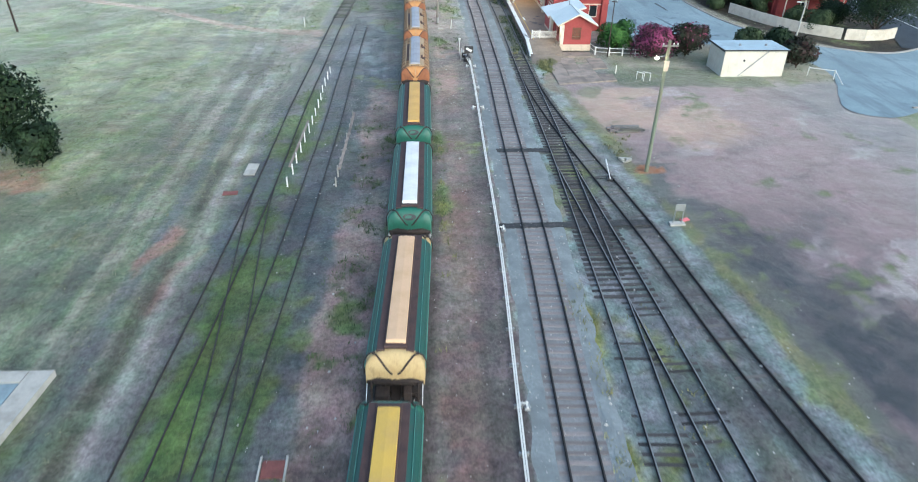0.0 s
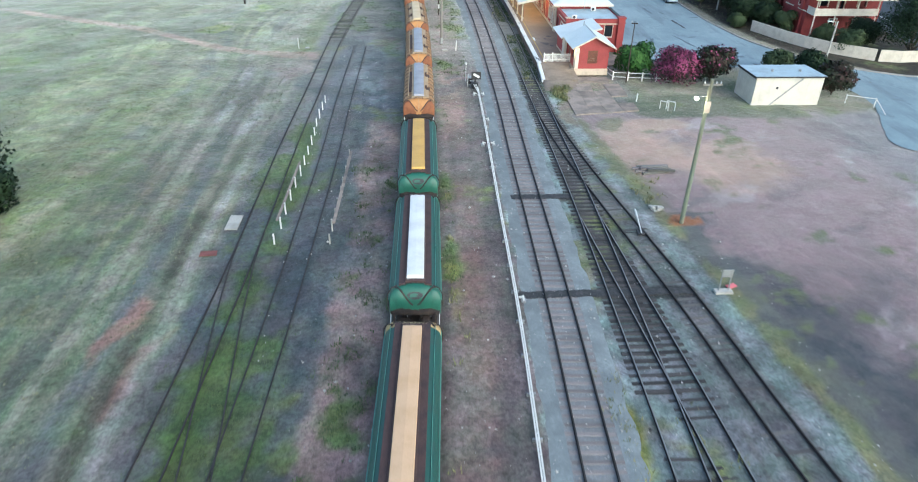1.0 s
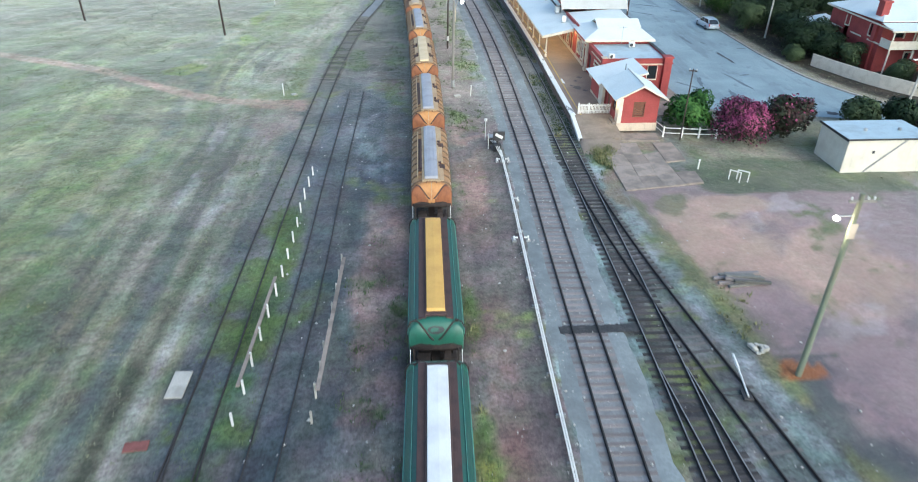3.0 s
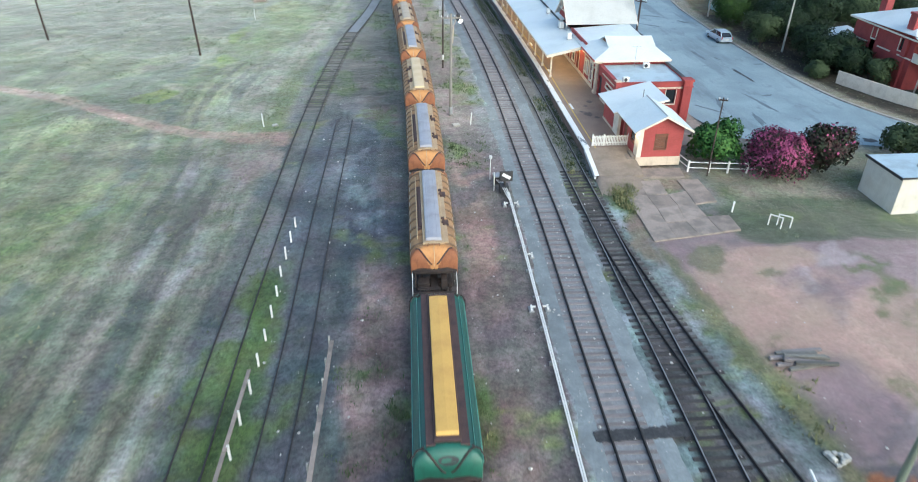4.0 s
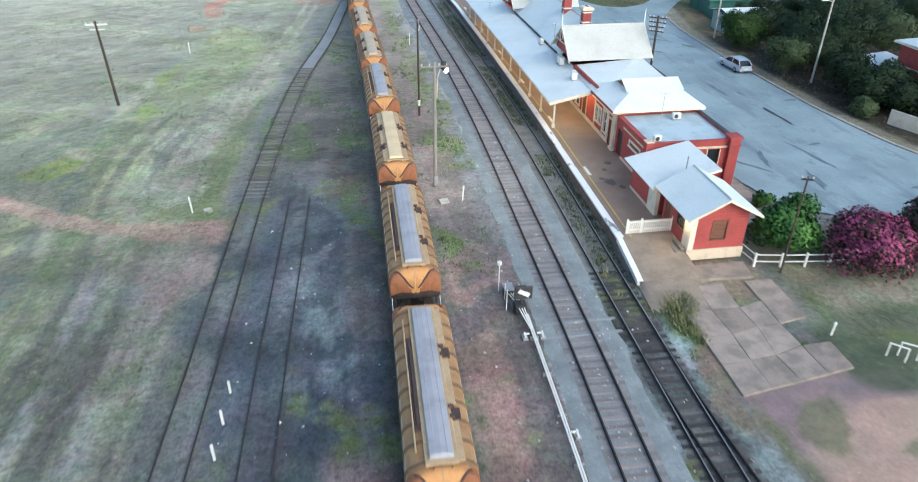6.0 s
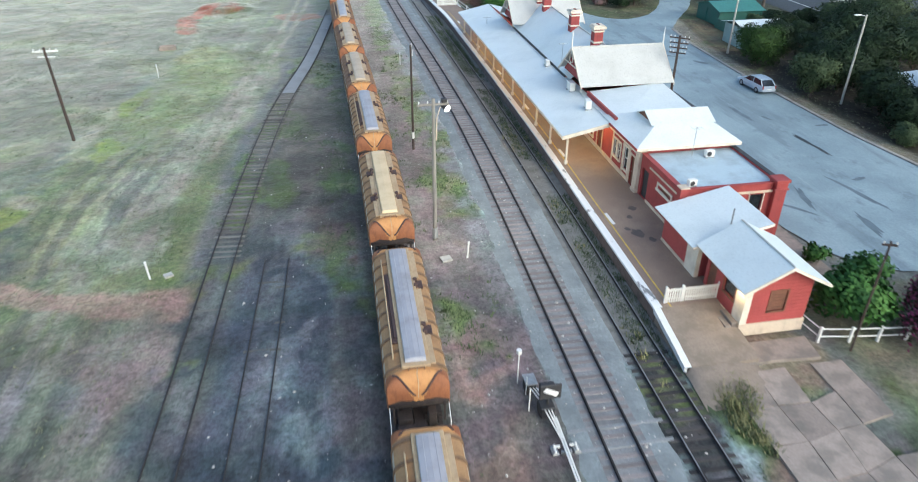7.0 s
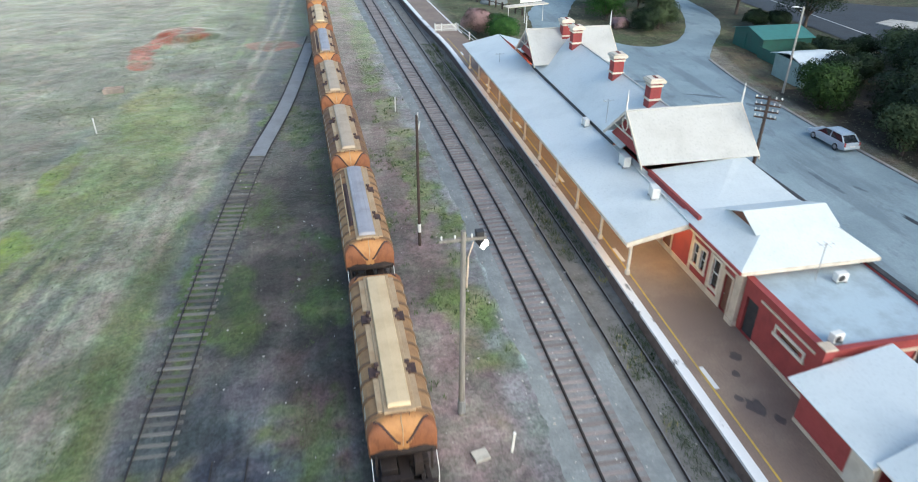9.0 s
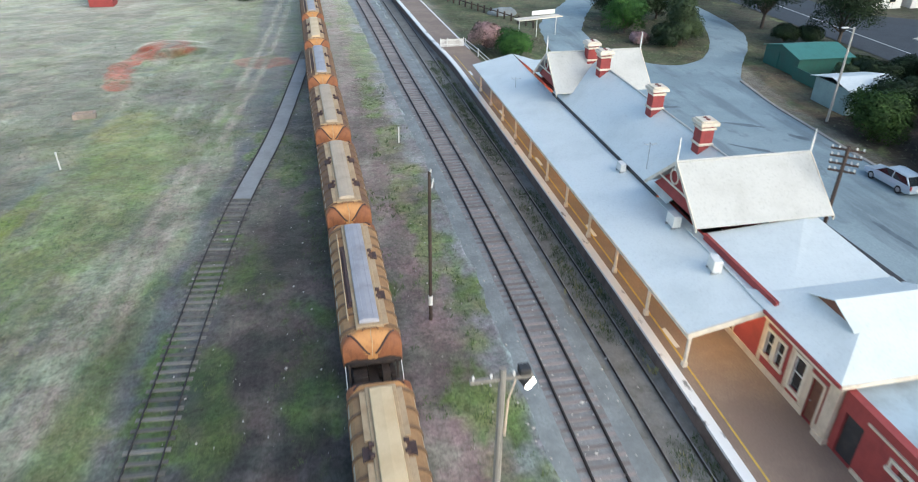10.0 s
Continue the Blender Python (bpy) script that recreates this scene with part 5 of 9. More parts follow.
def rib_mesh(side):
    bm = bmesh.new()
    if side:
        s = [(x, z) for x, z in SECTION if x >= 0.62 and z > 2.1]
        rows = []
        for x, z in s:
            rows.append([bm.verts.new((side * (x + 0.04 * (x > 1.1)), y, z + 0.04 * (z > 2.6))) for y in (-0.075, 0.075)] + [bm.verts.new((side * (x - 0.02), y, z - 0.02)) for y in (0.09, -0.09)])
        for r, q in zip(rows, rows[1:]):
            for k in range(4):
                bm.faces.new((r[k], r[(k + 1) % 4], q[(k + 1) % 4], q[k]))
        bm.faces.new(rows[0])
        bm.faces.new(rows[-1][::-1])
    return bm


def hatch_mesh(ridged, half=0.49):
    bm = bmesh.new()
    ys = [0.98, 1.02, 1.08] + list(np.arange(1.6, 10.0, 0.9)) + [10.38, 10.44, 10.48]
    prof = [(-half, 3.76), (-half, 3.86), (-half * 0.94, 3.9), (-half * 0.5, 3.945), (-half * 0.46, 3.93), (0, 3.955), (half * 0.46, 3.93), (half * 0.5, 3.945), (half * 0.94, 3.9), (half, 3.86), (half, 3.76)]
    if not ridged:
        prof = [(-half, 3.76), (-half, 3.86), (-half * 0.94, 3.9), (0, 3.93), (half * 0.94, 3.9), (half, 3.86), (half, 3.76)]
    rows = []
    for i, y in enumerate(ys):
        low = {0: 0.12, 1: 0.05, 2: 0.0, len(ys) - 1: 0.12, len(ys) - 2: 0.05}.get(i, 0.006 * math.sin(i * 2.1))
        rows.append([bm.verts.new((x, y, max(3.76, z - low))) for x, z in prof])
    for r, q in zip(rows, rows[1:]):
        for k in range(len(prof)):
            bm.faces.new((r[k], r[(k + 1) % len(prof)], q[(k + 1) % len(prof)], q[k]))
    bm.faces.new(rows[0])
    bm.faces.new(rows[-1][::-1])
    return bm


def bogie_mesh():
    bm = bmesh.new()
    for s in (-1, 1):
        box(bm, s * 1.0 - 0.08, s * 1.0 + 0.08, -1.25, 1.25, 0.48, 0.62)
        box(bm, s * 1.0 - 0.1, s * 1.0 + 0.1, -0.35, 0.35, 0.3, 0.75)
        for y in (-0.88, 0.88):
            box(bm, s * 1.0 - 0.11, s * 1.0 + 0.11, y - 0.14, y + 0.14, 0.32, 0.6)
    box(bm, -1.1, 1.1, -0.2, 0.2, 0.55, 0.85)
    return bm


def wheelset_mesh():
    bm = tubes(((-0.95, 0, 0.43), (0.95, 0, 0.43), 0.07))
    for s in (-1, 1):
        tube(bm, (s * 0.68, 0, 0.43), (s * 0.82, 0, 0.43), 0.43, 0.42, 20)
        tube(bm, (s * 0.66, 0, 0.43), (s * 0.69, 0, 0.43), 0.47, 0.47, 20)
    return bm


def wagon(y0, rust, hood, hatch, hatch_name, ridged, label, roof=None):
    x0, x1 = float(x_on(LINE_TRAIN, y0)), float(x_on(LINE_TRAIN, y0 + LENGTH))
    top = base("grain_wagon", pose(x0, y0, 0.16, 0, 0, -math.degrees(math.atan2(x1 - x0, LENGTH))), label, "railway wagon", "grain train")
    body = roof or (W_RUST if rust else W_GREEN)
    key = (body.name, hood.name)
    at = Matrix.Identity(4)
    mid_ys = [0.74, 1.4] + list(np.arange(1.9, 9.7, 0.95)) + [10.1, LENGTH - 0.74]
    shared("body", kept(("body", *key), lambda: shell(mid_ys, None, rust), [body, W_SIDE]), top, at)
    pale = W_RUST_PALE if hood is W_RUST_DEEP else hood
    for nm, ys in (("near", NEAR), ("far", [LENGTH - y for y in NEAR[::-1]])):
        h = shared("end_hood", kept(("end_hood", nm, *key), lambda: shell(ys, True), [hood, pale, W_FRAME], True), top, at)

        def seams(s):
            bm = bmesh.new()
            if s:
                prev = None
                for k in range(9):
                    f = k / 8
                    y = 0.015 + 0.68 * (1 - math.cos(f * 1.45))
                    x = s * (0.12 + 0.95 * f)
                    sec = section_at(y)
                    xs, zs = [p[0] for p in sec][::-1], [p[1] for p in sec][::-1]
                    z = float(np.interp(abs(x), xs, zs)) + 0.015
                    yy = y if nm == "near" else LENGTH - y
                    if prev:
                        tube(bm, prev, (x, yy, z), 0.05, 0.05, 6)
                    prev = (x, yy, z)
            return bm
        for s in (-1, 1):
            shared("hood_rib", kept(("hood_rib", nm, s, rust), lambda: seams(s), [W_BROWN if rust else W_FRAME]), h, at)
        e = 0.0 if nm == "near" else LENGTH
        d = 1 if nm == "near" else -1
        shared("end_sill", kept(("end_sill", nm), lambda: boxes((-1.25, 1.25, min(e - 0.85 * d, e - 0.65 * d), max(e - 0.85 * d, e - 0.65 * d), 0.9, 1.25), bevel=0.02), [W_FRAME]), top, at)
        shared("coupler", kept(("coupler", nm), lambda: boxes((-0.12, 0.12, min(e - 0.6 * d, e - 1.2 * d), max(e - 0.6 * d, e - 1.2 * d), 0.74, 0.98), (-0.19, 0.19, min(e - 1.05 * d, e - 1.22 * d), max(e - 1.05 * d, e - 1.22 * d), 0.7, 1.02), bevel=0.03), [W_FRAME]), top, at)
        shared("brake_platform", kept(("brake_platform", nm), lambda: boxes((-1.0, 0.3, min(e - 0.6 * d, e - 0.3 * d), max(e - 0.6 * d, e - 0.3 * d), 1.3, 1.36), (-0.95, -0.3, min(e - 0.15 * d, e + 0.5 * d), max(e - 0.15 * d, e + 0.5 * d), 1.1, 1.5), (0.4, 0.75, min(e - 0.2 * d, e + 0.5 * d), max(e - 0.2 * d, e + 0.5 * d), 1.0, 1.75), bevel=0.02), [W_RUST_BROWN if rust else W_FRAME]), top, at)
        for s in (-1, 1):
            shared("handrail", kept(("handrail", nm, s), lambda: tubes(((s * 1.3, e - 0.75 * d, 0.9), (s * 1.3, e - 0.75 * d, 1.75), 0.024), ((s * 1.3, e - 0.75 * d, 1.75), (s * 1.3, e - 0.1 * d, 2.2), 0.02)), [WHITE_WOOD]), top, at, )
            shared("corner_post", kept(("corner_post", nm, s), lambda: boxes((s * 1.12 - 0.05, s * 1.12 + 0.05, min(e - 0.12 * d, e + 0.02 * d), max(e - 0.12 * d, e + 0.02 * d), 1.2, 2.2)), [W_FRAME]), top, at)
    if rust:
        for k in range(10):
            for s in (-1, 1):
                shared("roof_rib", kept(("roof_rib", s), lambda: rib_mesh(s), [W_RIB]), top, pose(0, 0.98 + k * 1.06, 0))
        shared("coaming", kept(("coaming", "rust"), lambda: boxes((-0.64, 0.64, 0.76, 10.7, 3.5, 3.74), bevel=0.03), [W_COAMING]), top, at)
        for s in (-1, 1):
            if s < 0 and hatch is H_GREY:
                # brown strip whose dark colour also stands for the shadow gap under the hatch
                shared("shadow_gap_strip", kept(("shadow_gap_strip",), lambda: boxes((-0.9, -0.66, 2.6, 8.4, 3.4, 3.62), (-0.8, -0.55, 2.9, 8.0, 3.62, 3.7), bevel=0.02), [W_BROWN]), top, at)
                shared("gap_edge", kept(("gap_edge",), lambda: boxes((-0.98, -0.91, 1.6, 9.8, 3.4, 3.68), bevel=0.015), [W_COAMING]), top, at)
                continue
            for k, (a, b) in enumerate(((0.9, 2.9), (3.9, 6.7), (7.8, 10.5))):
                shared("side_walkway", kept(("side_walkway", s, k), lambda: boxes((s * 0.76 - 0.13, s * 0.76 + 0.13, a, b, 3.6, 3.68), bevel=0.015), [W_COAMING]), top, at)
            for y in (3.4, 7.25):
                shared("hatch_bracket", kept(("hatch_bracket", s, y), lambda: boxes((s * 0.82 - 0.2, s * 0.82 + 0.2, y - 0.32, y + 0.32, 3.44, 3.62), (s * 0.66 - 0.1, s * 0.66 + 0.1, y - 0.38, y - 0.2, 3.6, 3.84), (s * 0.66 - 0.1, s * 0.66 + 0.1, y + 0.15, y + 0.34, 3.6, 3.84), bevel=0.02), [W_BROWN]), top, at)
        def runnel():
            bm, prev = bmesh.new(), None
            for k in range(9):
                y = 0.74 - 0.092 * k
                q = (0.02 * math.sin(k * 1.3), max(y, 0.004), cap(max(y, 0.0)) + 0.012)
                if prev:
                    tube(bm, prev, q, 0.022, 0.022, 5)
                prev = q
            return bm
        shared("centre_seam", kept(("centre_seam",), runnel, [W_COAMING]), top, at)
        shared("hatch_handle", kept(("hatch_handle",), lambda: tubes(((-0.35, 0.6, 3.55), (-0.35, 0.6, 3.75), 0.025), ((-0.35, 0.6, 3.75), (0.35, 0.6, 3.75), 0.025), ((0.35, 0.6, 3.75), (0.35, 0.6, 3.55), 0.025)), [W_RUST_BROWN]), top, at)
    else:
        for s in (-1, 1):
            shared("walkway", kept(("walkway", s), lambda: boxes((min(s * 0.5, s * 0.88), max(s * 0.5, s * 0.88), 0.6, 10.9, 3.45, 3.665), bevel=0.01), [W_BROWN]), top, at)
            shared("roof_seam", kept(("roof_seam", s), lambda: tubes(((s * 1.1, 0.6, 3.44), (s * 1.1, 10.9, 3.44), 0.018), n=5), [W_GREEN_LIGHT]), top, at)
            shared("edge_rail", kept(("edge_rail", s), lambda: boxes((s * 1.41 - 0.03, s * 1.41 + 0.03, 0.3, 11.2, 2.82, 2.95), bevel=0.01), [W_GREEN_LIGHT]), top, at)
        shared("coaming", kept(("coaming", "green"), lambda: boxes((-0.55, 0.55, 0.74, 10.76, 3.55, 3.77), bevel=0.02), [W_BROWN]), top, at)
        for e, d in ((0.0, 1), (LENGTH, -1)):
            for s in (-1, 1):
                hoop = ((s * 0.95, e + 0.62 * d, 3.56), (s * 1.28, e + 0.5 * d, 3.46), (s * 1.46, e + 0.42 * d, 3.12), (s * 1.48, e + 0.42 * d, 2.4))
                shared("corner_grab_rail", kept(("corner_grab_rail", d, s), lambda: tubes(*((p, q, 0.035) for p, q in zip(hoop, hoop[1:])), n=6), [W_FRAME]), top, at)
        # a dark oval sheet on the middle of the near hood
        if hood is W_GREEN_HOOD:
            bm_key = ("dark_oval",)

            def oval():
                bm = bmesh.new()
                ring = []
                for k in range(20):
                    a = k * math.tau / 20
                    y = 0.17 + 0.09 * math.sin(a)
                    ring.append(bm.verts.new((0.42 * math.cos(a), y, cap(y) + 0.012)))
                bm.faces.new(ring)
                return bm
            shared("dark_oval", kept(bm_key, oval, [DARK_METAL]), top, at)
    part_hatch = shared("hatch_cover", kept(("hatch_cover", hatch.name, ridged), lambda: hatch_mesh(ridged, 0.47), [hatch]), top, at)
    part_hatch["label"] = hatch_name
    shared("centre_sill", kept(("centre_sill",), lambda: boxes((-0.22, 0.22, -0.8, LENGTH + 0.8, 0.85, 1.2)), [W_FRAME]), top, at)
    for yb in (0.95, LENGTH - 0.95):
        bg = shared("bogie", kept(("bogie",), bogie_mesh, [W_FRAME]), top, pose(0, yb, 0))
        for y in (-0.88, 0.88):
            shared("wheelset", kept(("wheelset",), wheelset_mesh, [W_FRAME]), bg, pose(0, y, 0))
    for k in range(3):
        yc = 3.4 + k * 2.35

        def chute():
            bm = bmesh.new()
            lo = [bm.verts.new(p) for p in ((-0.4, -0.4, 0.5), (0.4, -0.4, 0.5), (0.4, 0.4, 0.5), (-0.4, 0.4, 0.5))]
            hi = [bm.verts.new(p) for p in ((-1.2, -1.1, 1.26), (1.2, -1.1, 1.26), (1.2, 1.1, 1.26), (-1.2, 1.1, 1.26))]
            for i in range(4):
                bm.faces.new((lo[i], lo[(i + 1) % 4], hi[(i + 1) % 4], hi[i]))
            bm.faces.new(lo[::-1])
            bm.faces.new(hi)
            return bm
        shared("discharge_chute", kept(("discharge_chute",), chute, [W_FRAME]), top, pose(0, yc, 0))
    return top


STARTS = (-3.6, 10.0, 23.6, 37.2, 50.8, 66.0, 79.8, 93.8, 107.8, 120.8, 134.5, 148.2, 162.0, 175.8, 189.6)
GREEN_LBL = "dark green grain hopper wagon with %s hatch cover"
RUST_LBL = "rusty orange grain hopper wagon with %s hatch cover"
for n, (rust, hood, hatch, colour, ridged, roof) in enumerate((
        (False, W_GREEN_HOOD, H_WHITE, "a white", False, None), (False, W_GREEN_HOOD, H_YELLOW, "a yellow", False, None), (False, W_CREAM, H_PEACH, "a peach", False, None),
        (False, W_GREEN_HOOD, H_WHITE, "a white", False, None), (False, W_GREEN_HOOD, H_ORANGE, "an orange", False, None), (True, W_RUST_DEEP, H_GREY, "a grey", True, None),
        (True, W_RUST_DEEP, H_GREY, "a grey", True, None), (True, W_RUST_DEEP, H_CREAM, "a cream", False, None), (True, W_RUST_DEEP, H_GREY, "a grey", True, None),
        (True, W_RUST_DEEP, H_TAN, "a tan", True, W_RUST_BROWN), (True, W_RUST_DEEP, H_TAN, "a tan", True, W_RUST_BROWN), (True, W_RUST_DEEP, H_GREY, "a grey", True, W_RUST_BROWN),
        (True, W_RUST_DEEP, H_CREAM, "a cream", False, W_RUST_BROWN), (True, W_RUST_DEEP, H_GREY, "a grey", True, W_RUST_BROWN), (True, W_RUST_DEEP, H_CREAM, "a cream", False, W_RUST_BROWN))):
    wagon(STARTS[n], rust, hood, hatch, colour.split(" ")[1] + " hatch cover", ridged, (RUST_LBL if rust else GREEN_LBL) % colour, roof)


# ---- platform ----
PZ = 1.0
EDGE = smooth_line(curve_through([(86.4, 16.1), (99, 16.35), (111, 16.62), (125, 16.68), (149, 16.6), (163, 16.4), (170, 15.9), (190, 15.0), (230, 13.2)], 1.0), 6)
platform = base("platform", None, "raised station platform of worn brown asphalt", "platform", kind="structure")


def platform_deck():
    bm = bmesh.new()
    rows = []
    for x, y in EDGE:
        xr = 21.4 if y < 151 else max(17.5, 20.4 - (y - 151) * 0.045)
        rows.append([bm.verts.new(p) for p in ((x + 0.3, y, PZ), (xr, y, PZ), (xr, y, -0.1), (x + 0.3, y, -0.1))])
    for r, s in zip(rows, rows[1:]):
        for k in range(4):
            bm.faces.new((r[k], r[(k + 1) % 4], s[(k + 1) % 4], s[k]))
    bm.faces.new(rows[0])
    bm.faces.new(rows[-1][::-1])
    return bm


part("deck", platform_deck(), PLATFORM, platform)
part("edge_wall", sweep(bmesh.new(), EDGE, [(0.06, -0.15), (0.06, PZ - 0.12), (0.3, PZ - 0.12), (0.3, -0.15)]), PLATFORM_WALL, platform, "dark sooty brick platform face")
part("coping", sweep(bmesh.new(), EDGE, [(-0.04, PZ - 0.14), (-0.04, PZ + 0.012), (0.46, PZ + 0.012), (0.46, PZ - 0.14)]), COPING, platform, "chipped white painted platform coping")
part("yellow_line", sweep(bmesh.new(), cut(EDGE, 86, 164), [(0.92, PZ + 0.002), (0.92, PZ + 0.008), (1.02, PZ + 0.008), (1.02, PZ + 0.002)]), YELLOW_LINE, platform, "yellow safety line")
for y in (96.8, 108.4, 120.0, 131.5, 143.0, 156.0):
    x = float(x_on(EDGE, y)) + 1.15
    part("white_mark", boxes((x - 0.12, x + 0.12, y - 0.8, y + 0.8, PZ + 0.001, PZ + 0.008)), WHITE_LINE, platform)
for cx, cy, r in ((18.6, 94.6, 0.6), (19.2, 93.6, 0.35), (18.9, 96.8, 0.3), (19.6, 98.0, 0.4), (18.1, 95.2, 0.28)):
    poly = [(cx + r * (0.7 + 0.4 * noise.noise((cx + k, cy, k * 0.7))) * math.cos(k * math.tau / 12), cy + 1.3 * r * (0.7 + 0.4 * noise.noise((cy, k, 1))) * math.sin(k * math.tau / 12)) for k in range(12)]
    ob = flat_sheet("oil_stain", poly, PZ + 0.006, STAIN, "", "")
    del ob["kind"]
    ob.parent = platform
ramp_path = np.array([(16.1, 86.4), (16.0, 84.9), (15.95, 83.5), (15.9, 82.0)])
bm = bmesh.new()
rows = [[bm.verts.new(p) for p in ((x + 0.1, y, z), (20.0, y, z), (20.0, y, -0.1), (x + 0.1, y, -0.1))] for (x, y), z in zip(ramp_path, (PZ, 0.86, 0.68, 0.42))]
for r, s in zip(rows, rows[1:]):
    for k in range(4):
        bm.faces.new((r[k], r[(k + 1) % 4], s[(k + 1) % 4], s[k]))
bm.faces.new(rows[0])
bm.faces.new(rows[-1][::-1])
part("end_ramp", bm, EARTH, platform)
bm = bmesh.new()
rows = [[bm.verts.new(p) for p in ((x - 0.05, y, z + 0.015), (x + 0.33, y, z + 0.015), (x + 0.33, y, z - 0.3), (x - 0.05, y, z - 0.3))] for (x, y), z in zip(ramp_path, (PZ, 0.86, 0.68, 0.42))]
for r, s in zip(rows, rows[1:]):
    for k in range(4):
        bm.faces.new((r[k], r[(k + 1) % 4], s[(k + 1) % 4], s[k]))
bm.faces.new(rows[0])
bm.faces.new(rows[-1][::-1])
part("ramp_coping", bm, WHITE_LINE, platform)
part("back_line", sweep(bmesh.new(), np.array([(19.75 - (y - 166) * 0.045, y) for y in range(166, 231, 4)], float), [(-0.12, 0.9), (-0.12, PZ + 0.05), (0.12, PZ + 0.05), (0.12, 0.9)]), WHITE_LINE, platform)
bm = boxes((28.1, 29.6, 92.0, 113.0, -0.1, 0.14), (23.0, 29.6, 88.4, 92.5, -0.1, 0.12))
part("rear_footpath", bm, CONCRETE, platform)

bm = bmesh.new()
rows = []
for y, z, w in ((82.05, 0.41, 0), (81.2, 0.3, 0.2), (80.2, 0.14, 0.5), (79.0, -0.08, 0.8)):
    rows.append([bm.verts.new((x, y + 0.12 * noise.noise((x, y, 3)), z * (1 if 0 < k < 5 else 0.1) + 0.05 * noise.noise((x * 1.3, y, 1)))) for k, x in enumerate((15.95 - w * 0.2, 16.2, 16.9, 17.8, 18.8, 20.0))])
for r, s in zip(rows, rows[1:]):
    for k in range(5):
        bm.faces.new((r[k], r[k + 1], s[k + 1], s[k]))
part("earth_slope", bm, EARTH, platform, "dirt slope below the platform ramp", smooth=True)

# old concrete loading slabs beside the ramp, broken into uneven pieces
def dock_point(u, v):
    """A corner of the broken slab field, u across and v along, both in cells."""
    x = 17.45 + 1.72 * u + 0.05 * v
    y = 72.0 + 2.35 * v + 0.28 * u - 0.12 * u * v * 0.5
    if 0 < u < 4:
        x += 0.34 * noise.noise((u * 3.1, v * 2.7, 4.2))
    if 0 < v < 4:
        y += 0.6 * noise.noise((u * 2.3, v * 3.7, 8.1))
    return Vector((x, y, 0))


for u in range(4):
    for v in range(4):
        if (u, v) in ((2, 3), (3, 1)):
            continue
        cs = [dock_point(*c) for c in ((u, v), (u + 1, v), (u + 1, v + 1), (u, v + 1))]
        mid_c = sum(cs, Vector()) / 4
        ring = []
        for k in range(4):
            p, q = cs[k], cs[(k + 1) % 4]
            for f in (0.0, 0.36, 0.68):
                w = p.lerp(q, f)
                w += (mid_c - w).normalized() * (0.01 + 0.03 * abs(noise.noise((w.x * 2.2, w.y * 2.2, 1.0))))
                ring.append((w.x, w.y, 0.11 + 0.03 * noise.noise((w.x * 0.5, w.y * 0.5, 5)) + 0.012 * math.sin(u * 5 + v * 3)))
        ob = link_mesh("concrete_slab", slab(bmesh.new(), ring, 0.3), CONCRETE)
        tagged(ob, "cracked stained concrete slab of an old loading dock", "slab", "old dock slabs")
ob = link_mesh("concrete_slab", slab(bmesh.new(), [(18.7, 81.9, 0.2), (21, 82.0, 0.2), (23.5, 81.8, 0.19), (23.7, 83.55, 0.2), (18.7, 83.55, 0.22)], 0.3), CONCRETE)
tagged(ob, "sandy worn concrete apron before the hut", "slab", "old dock slabs")


# ---- buildings ----
def window_unit(parent, face, y0, y1, z0, z1, x, sill=True, fill=None, sash=True):
    """A window in a wall that runs along y at x and faces west (face -1)."""
    w = part("window", boxes((x - 0.06, x + 0.02, y0 - 0.14, y0, z0 - 0.1, z1 + 0.16), (x - 0.06, x + 0.02, y1, y1 + 0.14, z0 - 0.1, z1 + 0.16), (x - 0.06, x + 0.02, y0, y1, z1, z1 + 0.16), (x - 0.1, x + 0.02, y0 - 0.2, y1 + 0.2, z0 - 0.16, z0)), CREAM_PALE, parent)
    part("pane", boxes((x + 0.08, x + 0.1, y0, y1, z0, z1)), fill or PANE, w)
    if sash:
        m = (z0 + z1) / 2
        part("sash", boxes((x + 0.03, x + 0.075, y0, y1, m - 0.03, m + 0.03), (x + 0.03, x + 0.075, y0, y0 + 0.05, z0, z1), (x + 0.03, x + 0.075, y1 - 0.05, y1, z0, z1)), WHITE_WOOD, w)
    return w


station = base("station_building", None, "long red-painted railway station with pale metal roofs and cream trim", "station building")
X = 20.95
# west front, seen below the verandah and in the pavilion
west_open = [(101.35 - 100.6, 102.05 - 100.6, 1.02, 3.3), (102.6 - 100.6, 103.3 - 100.6, 1.75, 3.5), (104.1 - 100.6, 104.6 - 100.6, 2.0, 3.3), (104.9 - 100.6, 105.4 - 100.6, 2.0, 3.3)]
for y in np.arange(108.0, 146, 4.2):
    west_open += [(y - 100.6, y + 1.0 - 100.6, 1.02, 3.3), (y + 2.0 - 100.6, y + 3.0 - 100.6, 1.7, 3.3)]
part("west_wall", wall_along(bmesh.new(), (X, 100.6), (X, 147.5), 0.9, 4.55, 0.3, west_open), BRICK_RED, station)
part("plinth", boxes((X - 0.05, X - 0.002, 100.6, 101.3, PZ, 1.35), (X - 0.05, X - 0.002, 102.1, 147.5, PZ, 1.35)), CREAM, station)
